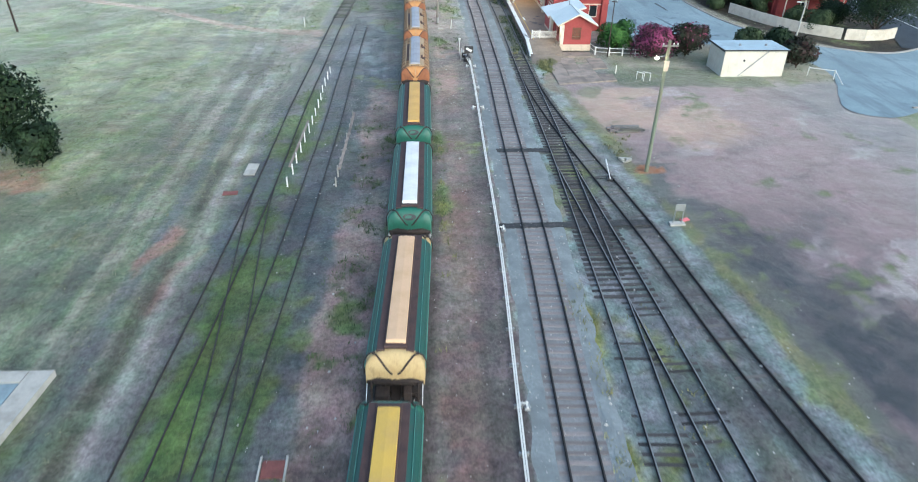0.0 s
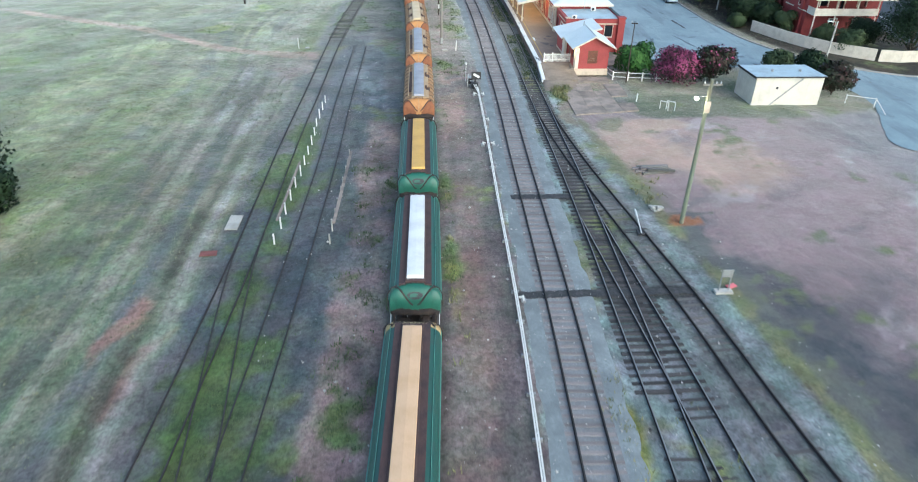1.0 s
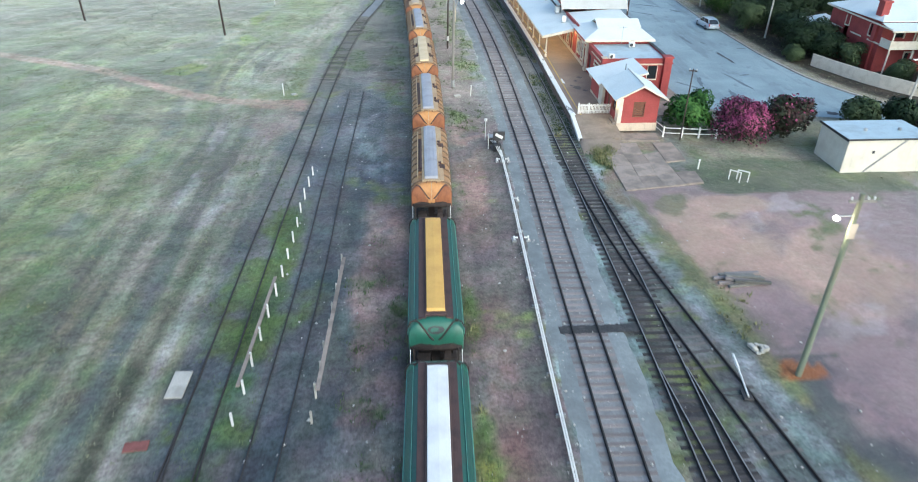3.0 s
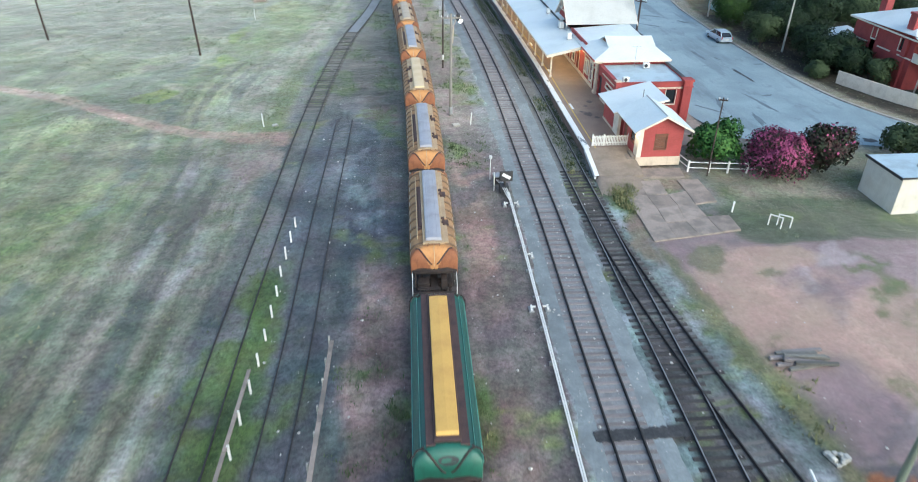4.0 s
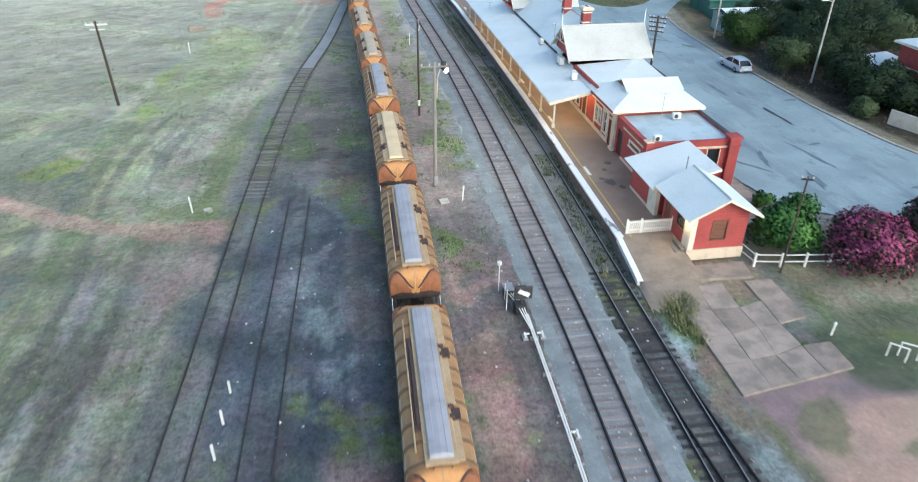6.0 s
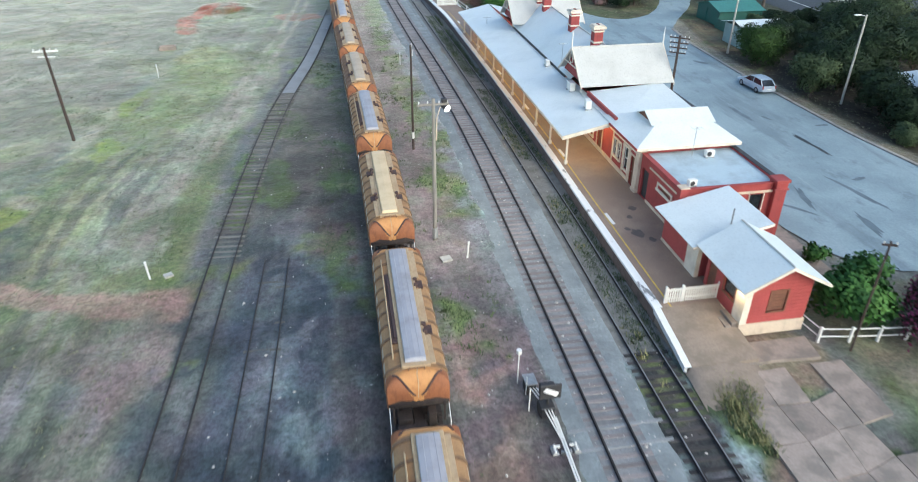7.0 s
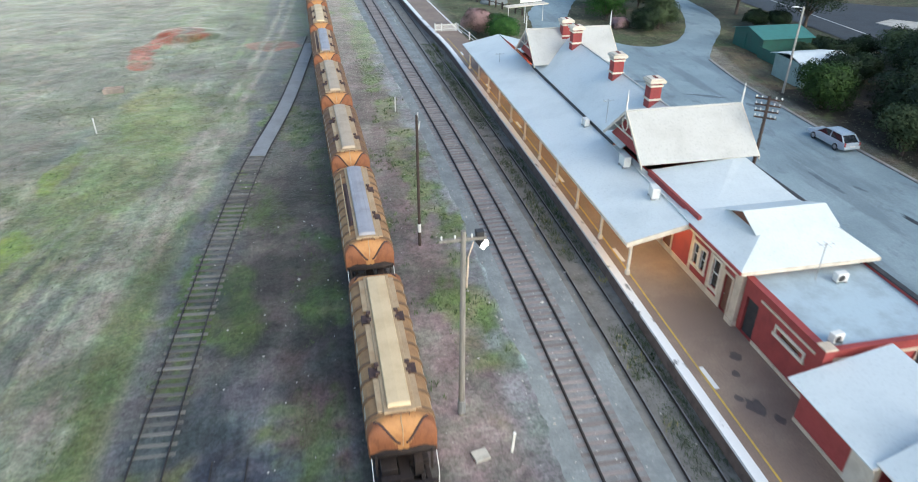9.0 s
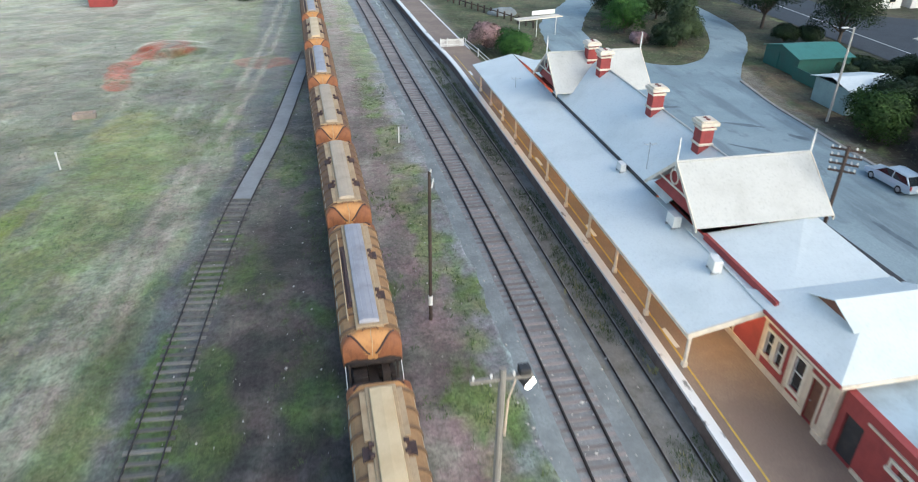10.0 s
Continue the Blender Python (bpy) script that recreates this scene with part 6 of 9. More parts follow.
part("cornice", boxes((X - 0.08, X - 0.002, 100.6, 106.9, 4.2, 4.34), (X - 0.05, X - 0.002, 100.6, 106.9, 3.72, 3.86)), CREAM_PALE, station)
window_unit(station, -1, 102.6, 103.3, 1.75, 3.5, X)
for y in (104.1, 104.9):
    window_unit(station, -1, y, y + 0.5, 2.0, 3.3, X)
part("pier", boxes((X - 0.22, X + 0.3, 100.35, 100.95, 0.95, 4.5), (X - 0.3, X + 0.35, 100.27, 101.03, 0.95, 1.25), bevel=0.02), CREAM, station, "cream masonry corner pier")
door = part("door", boxes((X + 0.12, X + 0.18, 101.35, 102.05, PZ, 3.3)), DARK_BOARD, station, "dark timber door in the pavilion")
part("door_handle", tubes(((X + 0.06, 101.95, 2.0), (X + 0.13, 101.95, 2.0), 0.03)), GREY_METAL, door)
part("door_surround", boxes((X - 0.06, X - 0.002, 101.2, 101.35, PZ, 3.45), (X - 0.06, X - 0.002, 102.05, 102.2, PZ, 3.45), (X - 0.06, X - 0.002, 101.35, 102.05, 3.3, 3.45)), CREAM, station)
for y in np.arange(108.0, 146, 4.2):
    d = part("door", boxes((X + 0.1, X + 0.16, y, y + 1.0, PZ, 3.3)), DARK_BOARD, station)
    part("door_surround", boxes((X - 0.05, X - 0.002, y - 0.14, y, PZ, 3.44), (X - 0.05, X - 0.002, y + 1.0, y + 1.14, PZ, 3.44), (X - 0.05, X - 0.002, y, y + 1.0, 3.3, 3.44)), CREAM, station)
    window_unit(station, -1, y + 2.0, y + 3.0, 1.7, 3.3, X)
part("east_wall", wall_along(bmesh.new(), (28.0, 147.5), (28.0, 100.6), 0.0, 4.55, 0.3, [(k, k + 1.0, 1.6, 3.4) for k in np.arange(3, 44, 4.0)]), BRICK_RED, station)
for k in np.arange(3, 44, 4.0):
    y = 147.5 - k
    w = part("window", boxes((27.99, 28.05, y - 1.12, y - 1.0, 1.5, 3.5), (27.99, 28.05, y, y + 0.12, 1.5, 3.5), (27.99, 28.1, y - 1.15, y + 0.15, 1.45, 1.6)), CREAM_PALE, station)
    part("pane", boxes((27.84, 27.86, y - 1.0, y, 1.6, 3.4)), PANE, w)
part("end_wall", boxes((X + 0.3, 27.7, 100.6, 100.9, 0.0, 4.55)), BRICK_RED, station)
part("end_wall", boxes((X + 0.3, 27.7, 147.2, 147.5, 0.0, 4.55)), BRICK_RED, station)


def gablet_roof(parent, material, x0, x1, y0, y1, ze, xr0, xr1, zr, zg):
    """A hipped roof whose hips stop at small upright gables below the ridge ends, plane by plane."""
    yr = (y0 + y1) / 2
    f = (zg - ze) / (zr - ze)
    ya, yb = y0 + (yr - y0) * f, y1 + (yr - y1) * f
    o = 0.3
    for yy, ym in ((y0, ya), (y1, yb)):
        part("roof_plane", slabs(0.05, [(x0, yy, ze), (x1, yy, ze), (xr1, ym, zg), (xr0, ym, zg)]), material, parent)
        part("ridge_plane", slabs(0.05, [(xr0 - o, ym, zg + 0.004), (xr1 + o, ym, zg + 0.004), (xr1 + o, yr, zr), (xr0 - o, yr, zr)]), material, parent)
    part("hip_plane", slabs(0.05, [(x0, y0, ze), (x0, y1, ze), (xr0, yb, zg), (xr0, ya, zg)]), material, parent)
    part("hip_plane", slabs(0.05, [(x1, y0, ze), (x1, y1, ze), (xr1, yb, zg), (xr1, ya, zg)]), material, parent)
    return ya, yb, yr


ya, yb, yr = gablet_roof(station, ROOF, 20.35, 28.45, 100.1, 107.1, 4.62, 22.5, 27.0, 6.15, 5.5)
for xg in (22.44, 27.06):
    bm = bmesh.new()
    vs = [bm.verts.new((xg, ya + 0.03, 5.48)), bm.verts.new((xg, yb - 0.03, 5.48)), bm.verts.new((xg, yr, 6.1))]
    bm.faces.new(vs)
    q = bmesh.ops.extrude_face_region(bm, geom=bm.faces[:])
    bmesh.ops.translate(bm, vec=(0.05, 0, 0), verts=[v for v in q["geom"] if isinstance(v, bmesh.types.BMVert)])
    part("gablet", bm, DARK_BOARD, station)
part("eave_board", boxes((20.35, 28.45, 100.02, 100.1, 4.4, 4.6)), CREAM_PALE, station)
part("eave_gutter", boxes((20.25, 20.34, 100.02, 105.4, 4.46, 4.62), bevel=0.015), BRICK_RED, station, "red painted eave gutter")
for y in (102.35, 103.55, 105.65):
    part("pilaster", boxes((X - 0.05, X - 0.002, y - 0.13, y + 0.13, 1.36, 3.71), bevel=0.01), CREAM, station)
bm = bmesh.new()
for k in range(26):
    x = 20.5 + k * 0.31
    box(bm, x, x + 0.14, 100.1, 100.3, 4.36, 4.5)
part("dentils", bm, CREAM_PALE, station)
# roof between pavilion and cross gable
part("middle_roof", slabs(0.05, [(20.95, 105.3, 4.95), (20.95, 112.0, 4.95), (26.9, 112.0, 5.35), (22.0, 105.9, 5.0)], [(22.0, 105.9, 5.0), (26.9, 112.0, 5.35), (27.7, 112.0, 5.3), (27.75, 105.3, 4.95)]), ROOF, station, "low pale metal roof between two blocks")
part("red_fascia", boxes((20.75, 20.93, 105.3, 111.9, 4.5, 5.02)), BRICK_RED, station, "red painted fascia board between two roofs")
part("dark_gutter", boxes((27.75, 28.15, 104.5, 112.2, 4.6, 4.98)), DARK_METAL, station, "dark gutter along the street side")


def cross_gable(yr, x0, x1, zr, ze, half):
    r = part("cross_gable_roof", slabs(0.07, [(x0, yr - half, ze), (x1, yr - half, ze), (x1, yr, zr), (x0, yr, zr)], [(x0, yr + half, ze), (x1, yr + half, ze), (x1, yr, zr), (x0, yr, zr)]), ROOF_WHITE, station, "steep whitish cross gable roof")
    part("ridge_cap", tubes(((x0, yr, zr + 0.02), (x1, yr, zr + 0.02), 0.07), n=6), ROOF_WHITE, r)
    for xg, d in ((x0 + 0.45, -1), (x1 - 0.45, 1)):
        bm = bmesh.new()
        h = half - 0.25
        vs = [bm.verts.new((xg, yr - h, ze - 0.1)), bm.verts.new((xg, yr + h, ze - 0.1)), bm.verts.new((xg, yr, zr - 0.25))]
        vs2 = [bm.verts.new((v.co.x - 0.2 * d, v.co.y, v.co.z)) for v in vs]
        bm.faces.new(vs)
        bm.faces.new(vs2[::-1])
        for i in range(3):
            bm.faces.new((vs[i], vs[(i + 1) % 3], vs2[(i + 1) % 3], vs2[i]))
        part("gable_wall", bm, BRICK_RED, station)
        xe = x0 if d < 0 else x1
        for s in (-1, 1):
            bm = bmesh.new()
            p, q = Vector((xe, yr + s * (half + 0.05), ze - 0.05)), Vector((xe, yr, zr + 0.06))
            dn = Vector((0, 0, -0.24))
            t = Vector((0.06 * d, 0, 0))
            vs = [bm.verts.new(v) for v in (p, q, q + dn, p + dn, p + t, q + t, q + dn + t, p + dn + t)]
            for f in ((0, 1, 2, 3), (7, 6, 5, 4), (0, 4, 5, 1), (1, 5, 6, 2), (2, 6, 7, 3), (3, 7, 4, 0)):
                bm.faces.new([vs[i] for i in f])
            part("bargeboard", bm, CREAM_PALE, station)
        ties = bmesh.new()
        zt = ze + (zr - ze) * 0.42
        w = half * 0.58
        tube(ties, (xe, yr - w, zt), (xe, yr + w, zt), 0.06, 0.06, 6)
        prev = None
        for k in range(17):
            a = k * math.tau / 16
            pt = (xe, yr + 0.42 * math.cos(a), zt + 0.55 + 0.42 * math.sin(a))
            if prev:
                tube(ties, prev, pt, 0.05, 0.05, 6)
            prev = pt
        part("gable_fretwork", ties, CREAM_PALE, station)
        fin = tubes(((xe + 0.03 * d, yr, zr - 0.55), (xe + 0.03 * d, yr, zr + 0.75), 0.06, 0.06), ((xe + 0.03 * d, yr, zr + 0.75), (xe + 0.03 * d, yr, zr + 1.45), 0.07, 0.02))
        part("finial", fin, WHITE_WOOD, station)
    return r


cross_gable(115.0, 20.2, 28.6, 7.95, 5.42, 3.15)
cross_gable(138.0, 20.1, 28.5, 7.95, 5.42, 3.15)
part("main_roof", slabs(0.06, [(20.6, 116.0, 4.82), (20.6, 137.2, 4.82), (24.2, 137.2, 7.35), (24.2, 116.0, 7.35)], [(27.9, 116.0, 4.7), (27.9, 137.2, 4.7), (24.2, 137.2, 7.35), (24.2, 116.0, 7.35)]), ROOF, station, "long whitish gabled roof")
part("ridge_cap", tubes(((24.2, 116.2, 7.38), (24.2, 137, 7.38), 0.07), n=6), ROOF_WHITE, station)
part("box_gutter", boxes((20.5, 20.58, 117.2, 137.0, 4.6, 4.8)), DARK_METAL, station, "dark box gutter between verandah and main roof")
part("north_roof", slabs(0.05, [(20.7, 140.8, 5.0), (20.7, 150.0, 4.62), (22.2, 147.6, 4.6), (28.1, 147.6, 4.6), (28.1, 140.8, 5.3)]), ROOF, station)
can = part("verandah_roof", slabs(0.07, [(16.65, 105.45, 3.68), (16.6, 128, 3.68), (16.5, 150.1, 3.68), (20.62, 150.1, 4.6), (20.62, 105.45, 4.6)]), ROOF, station, "wide pale metal verandah roof over the platform")
part("fascia", boxes((16.56, 16.63, 105.45, 150.1, 3.5, 3.68)), CREAM_PALE, can)
bm = bmesh.new()
vs = [bm.verts.new(p) for p in ((16.6, 105.36, 3.42), (20.62, 105.36, 4.3), (20.62, 105.36, 4.62), (16.6, 105.36, 3.72), (16.6, 105.44, 3.42), (20.62, 105.44, 4.3), (20.62, 105.44, 4.62), (16.6, 105.44, 3.72))]
for f in ((0, 1, 2, 3), (7, 6, 5, 4), (0, 4, 5, 1), (1, 5, 6, 2), (2, 6, 7, 3), (3, 7, 4, 0)):
    bm.faces.new([vs[i] for i in f])
part("end_barge", bm, CREAM_PALE, can)
for y in np.arange(106.2, 150, 4.35):
    ps = part("verandah_post", boxes((17.25, 17.4, y - 0.075, y + 0.075, PZ, 3.72), (17.2, 17.45, y - 0.125, y + 0.125, PZ, 1.3), (17.2, 17.45, y - 0.125, y + 0.125, 3.45, 3.6), bevel=0.01), CREAM_PALE, station)
    part("bracket", tubes(((17.32, y, 3.1), (17.32, y + 0.5, 3.6), 0.04), ((17.32, y, 3.1), (17.32, y - 0.5, 3.6), 0.04), n=5), CREAM_PALE, ps)
# lamps below the verandah
for y in (107.5, 113.5, 120.0, 126.5, 133.0, 139.5, 146.0):
    lamp = base("verandah_lamp", pose(19.5, y, 4.16), "lit warm batten lamp below the verandah roof", "lamp", "verandah lamps")
    part("housing", boxes((-0.1, 0.1, -0.5, 0.5, -0.04, 0.04)), WHITE_WOOD, lamp)
    part("diffuser", boxes((-0.08, 0.08, -0.46, 0.46, -0.1, -0.044)), LAMP_WARM, lamp)
    li = new("lamp_light", bpy.data.lights.new("lamp_light", "POINT"))
    li.data.energy, li.data.color, li.data.shadow_soft_size = 105.0, (1.0, 0.66, 0.3), 0.2
    li.location = (19.5, y, 3.88)


def chimney(y, x=23.8):
    c = part("chimney", boxes((x - 0.42, x + 0.42, y - 0.42, y + 0.42, 6.2, 8.35), (x - 0.42, x + 0.42, y - 0.42, y + 0.42, 8.5, 8.62)), BRICK_RED, station, "red chimney stack with cream bands")
    for zb in (7.35, 8.35):
        part("band", boxes((x - 0.5, x + 0.5, y - 0.5, y + 0.5, zb, zb + 0.15), bevel=0.02), CREAM_PALE, c)
    part("cap", boxes((x - 0.62, x + 0.62, y - 0.62, y + 0.62, 8.62, 8.85), (x - 0.5, x + 0.5, y - 0.5, y + 0.5, 8.85, 8.95), bevel=0.03), CREAM_PALE, c)
    part("chimney_pot", tubes(((x, y - 0.18, 8.9), (x, y - 0.18, 9.0), 0.13), ((x, y + 0.18, 8.9), (x, y + 0.18, 9.0), 0.13)), RUST_PLATE, c)


for y in (118.6, 125.2, 134.6, 137.4):
    chimney(y)


def ac_unit(x, y, z, rz=0, s=1.0):
    u = base("air_conditioner", pose(x, y, z, 0, 0, rz), "white box air conditioner on the metal roof", "air conditioner", "roof units")
    part("casing", boxes((-0.38 * s, 0.38 * s, -0.22 * s, 0.22 * s, 0.06, 0.66 * s), bevel=0.03), WHITE_WOOD, u)
    part("fan_grille", tubes(((-0.1 * s, -0.225 * s, 0.36 * s), (-0.1 * s, -0.24 * s, 0.36 * s), 0.22 * s), n=14), DARK_METAL, u)
    for sx in (-0.3, 0.3):
        part("foot", boxes((sx * s - 0.04, sx * s + 0.04, -0.25 * s, 0.25 * s, -0.05, 0.06)), GREY_METAL, u)


ac_unit(20.0, 113.9, 4.5, 90, 1.15)
ac_unit(20.1, 121.5, 4.5, 90, 0.9)
ac_unit(19.9, 109.2, 4.46, 80, 1.1)
ac_unit(22.0, 94.9, 4.0, 10, 0.8)
ac_unit(25.5, 99.2, 4.0, 0, 0.85)
for x, y, z, h in ((21.0, 119.8, 5.4, 1.7), (18.4, 141.0, 4.1, 0.9), (24.4, 99.6, 4.0, 2.2)):
    a = base("roof_aerial", pose(x, y, z), "thin metal television aerial on the roof", "aerial")
    part("mast", tubes(((0, 0, -0.1), (0, 0, h), 0.025)), GREY_METAL, a)
    part("boom", tubes(((-0.45, 0, h - 0.1), (0.45, 0, h - 0.1), 0.015), ((-0.3, -0.35, h - 0.1), (-0.3, 0.35, h - 0.1), 0.012), ((0.05, -0.28, h - 0.1), (0.05, 0.28, h - 0.1), 0.012), ((0.4, -0.2, h - 0.1), (0.4, 0.2, h - 0.1), 0.012), n=5), GREY_METAL, a)

# flat-roofed block south of the pavilion
block = base("flat_roof_block", None, "red painted brick block with a parapet and bluish flat roof", "building")
bw = wall_along(bmesh.new(), (20.95, 94.2), (20.95, 100.3), 0.9, 4.15, 0.28, [(1.35, 2.75, 2.75, 3.2), (4.7, 5.75, 1.02, 3.2)])
part("west_wall", bw, BRICK_RED, block)
part("south_wall", wall_along(bmesh.new(), (27.9, 94.2), (21.23, 94.2), 0.0, 4.15, 0.28, [(1.0, 2.0, 2.0, 3.4)]), BRICK_RED, block)
part("east_wall", boxes((27.9, 28.18, 94.2, 100.5, 0.0, 4.15)), BRICK_RED, block)
part("roof", slabs(0.06, [(21.2, 94.45, 3.9), (27.95, 94.45, 3.96), (27.95, 100.55, 4.02), (21.2, 100.55, 3.98)]), ROOF_BLUE, block, "bluish grey flat metal roof")
part("parapet_cap", boxes((20.87, 21.26, 94.1, 100.3, 4.15, 4.2), (21.3, 27.5, 94.12, 94.3, 4.15, 4.2)), BRICK_RED, block)
part("gutter", boxes((27.88, 28.22, 94.75, 100.4, 4.15, 4.22)), DARK_METAL, block)
part("string_course", boxes((20.88, 20.948, 94.2, 98.8, 3.62, 3.74), (21.3, 27.5, 94.13, 94.198, 3.5, 3.66)), CREAM, block)
part("plinth", boxes((20.88, 20.948, 94.2, 98.8, PZ, 1.2)), CREAM, block)
w = window_unit(block, -1, 95.3, 97.3, 2.8, 3.1, 20.95, sash=False, fill=DARK_BOARD)
part("corner_pier", boxes((27.5, 28.35, 93.85, 94.7, 0.0, 4.25), (27.42, 28.43, 93.77, 94.78, 3.7, 3.82), bevel=0.02), BRICK_RED, block)
part("pier_cap", boxes((27.4, 28.45, 93.75, 94.8, 4.25, 4.45), bevel=0.03), BRICK_RED, block)
part("corner_pier", boxes((20.84, 21.36, 94.04, 94.56, 0.9, 4.27)), BRICK_RED, block)
part("pier_cap", boxes((20.78, 21.42, 93.98, 94.62, 4.27, 4.36), bevel=0.02), CREAM, block)
# the dark panel stands in for the shade inside the doorway
part("door", boxes((21.1, 21.16, 98.9, 99.95, PZ, 3.2)), DARK_METAL, block, "open doorway filled by a dark panel in place of shade")
wd = part("window", boxes((25.9, 26.9, 94.1, 94.19, 1.9, 2.0), (25.85, 25.9, 94.1, 94.19, 1.9, 3.45), (26.9, 26.95, 94.1, 94.19, 1.9, 3.45)), CREAM_PALE, block)
part("pane", boxes((25.9, 26.9, 94.3, 94.32, 2.0, 3.4)), PANE, wd)

# skillion block
low = base("skillion_block", None, "low red boarded block with a sloping pale metal roof", "building")
part("west_wall", wall_along(bmesh.new(), (19.75, 89.0), (19.75, 93.5), 0.9, 3.25, 0.15), WEATHERBOARD, low)
part("south_wall", boxes((19.95, 23.6, 89.0, 89.15, 0.5, 3.3)), WEATHERBOARD, low)
part("east_wall", boxes((23.45, 23.6, 89.15, 93.5, 0.0, 4.2)), WEATHERBOARD, low)
part("north_wall", boxes((19.9, 23.45, 93.35, 93.5, 0.5, 3.3)), WEATHERBOARD, low)
part("roof", slabs(0.06, [(19.1, 88.65, 3.3), (24.0, 88.65, 4.42), (24.0, 93.85, 4.42), (19.1, 93.85, 3.3)]), ROOF, low, "sloping pale galvanised roof")
part("corner_panel", boxes((19.68, 19.96, 88.92, 90.2, 0.9, 3.2)), CREAM_PALE, low, "cream rendered corner")
part("barge", slabs(0.16, [(19.1, 88.58, 3.32), (24.0, 88.58, 4.44), (24.0, 88.645, 4.44), (19.1, 88.645, 3.32)]), CREAM_PALE, low)
part("plinth", boxes((19.7, 19.748, 90.2, 93.5, PZ, 1.2)), CREAM, low)
part("vent_pipe", tubes(((22.0, 89.8, 3.9), (22.0, 89.8, 5.0), 0.05)), GREY_METAL, low)

# gabled hut at the platform end
hut = base("platform_hut", None, "small red boarded hut with a pale gabled roof and cream base", "hut")
HX0, HX1, HY0, HY1 = 20.0, 23.8, 84.2, 88.3
part("west_wall", wall_along(bmesh.new(), (HX0, HY0), (HX0, HY1), 0.98, 3.55, 0.14, [(0.95, 2.1, 1.9, 2.9), (3.0, 3.8, 1.0, 3.0)]), WEATHERBOARD, hut)
part("east_wall", boxes((HX1 - 0.14, HX1, HY0, HY1, 0.98, 3.55)), WEATHERBOARD, hut)
for y0, op in ((HY0, True), (HY1 - 0.14, False)):
    bm = wall_along(bmesh.new(), (HX1 - 0.14, y0 + 0.14), (HX0 + 0.14, y0 + 0.14), 0.98, 3.5, -0.14, [(1.25, 2.2, 1.7, 2.95)] if op else [])
    vs = [bm.verts.new((x, y, z)) for y in (y0, y0 + 0.14) for x, z in ((HX0, 3.5), (HX1, 3.5), ((HX0 + HX1) / 2, 4.66))]
    for f in ((0, 1, 2), (5, 4, 3), (0, 3, 4, 1), (1, 4, 5, 2), (2, 5, 3, 0)):
        bm.faces.new([vs[i] for i in f])
    part("gable_wall", bm, WEATHERBOARD, hut)
for k in range(11):
    z = 1.12 + 0.23 * k
    for xa, xb in (((HX0, HX1 - 2.44), (HX1 - 1.29, HX1)) if 0.3 < k * 0.23 < 1.95 else ((HX0, HX1),)):
        part("weatherboard", boxes((xa, xb, HY0 - 0.022, HY0 - 0.002, z, z + 0.2)), WEATHERBOARD, hut)
part("base", boxes((HX0 - 0.06, HX1 + 0.06, HY0 - 0.06, HY1, 0.2, 0.98)), CREAM, hut, "cream rendered base")
xm = (HX0 + HX1) / 2
part("roof", slabs(0.05, [(19.4, 83.6, 3.5), (19.4, 88.75, 3.5), (xm, 88.75, 4.82), (xm, 83.6, 4.82)], [(24.4, 83.6, 3.5), (24.4, 88.75, 3.5), (xm, 88.75, 4.82), (xm, 83.6, 4.82)]), ROOF, hut, "pale galvanised gabled roof")
part("flashing", boxes((20.4, 20.96, 105.5, 117.1, 4.612, 4.65)), ROOF, station)
part("ridge_cap", tubes(((xm, 83.6, 4.83), (xm, 88.75, 4.83), 0.06), n=6), ROOF_WHITE, hut)
for xa, xb in ((19.4, xm), (24.4, xm)):
    part("bargeboard", slabs(0.18, [(xa, 83.52, 3.5), (xb, 83.52, 4.82), (xb, 83.595, 4.82), (xa, 83.595, 3.5)]), CREAM_PALE, hut)
part("gutter", tubes(((19.38, 83.6, 3.44), (19.38, 88.75, 3.44), 0.06)), WHITE_WOOD, hut)
w = part("window", boxes((HX1 - 2.42, HX1 - 2.34, HY0 - 0.05, HY0 + 0.02, 1.6, 3.05), (HX1 - 1.39, HX1 - 1.31, HY0 - 0.05, HY0 + 0.02, 1.6, 3.05), (HX1 - 2.34, HX1 - 1.39, HY0 - 0.05, HY0 + 0.02, 2.95, 3.05), (HX1 - 2.34, HX1 - 1.39, HY0 - 0.07, HY0 + 0.02, 1.6, 1.7)), DARK_BOARD, hut, "boarded brown window")
for k in range(6):
    part("louvre", boxes((HX1 - 2.33, HX1 - 1.4, HY0 + 0.02, HY0 + 0.07, 1.72 + k * 0.205, 1.9 + k * 0.205)), DARK_BOARD, w)
w = part("window", boxes((HX0 - 0.04, HX0 + 0.02, 85.08, 85.15, 1.8, 3.0), (HX0 - 0.04, HX0 + 0.02, 86.3, 86.37, 1.8, 3.0), (HX0 - 0.06, HX0 + 0.02, 85.08, 86.37, 1.8, 1.9)), DARK_BOARD, hut)
part("pane", boxes((HX0 + 0.06, HX0 + 0.08, 85.15, 86.3, 1.9, 2.9)), PANE, w)
part("door", boxes((HX0 + 0.06, HX0 + 0.1, 87.2, 88.0, 1.0, 3.0)), DARK_BOARD, hut)
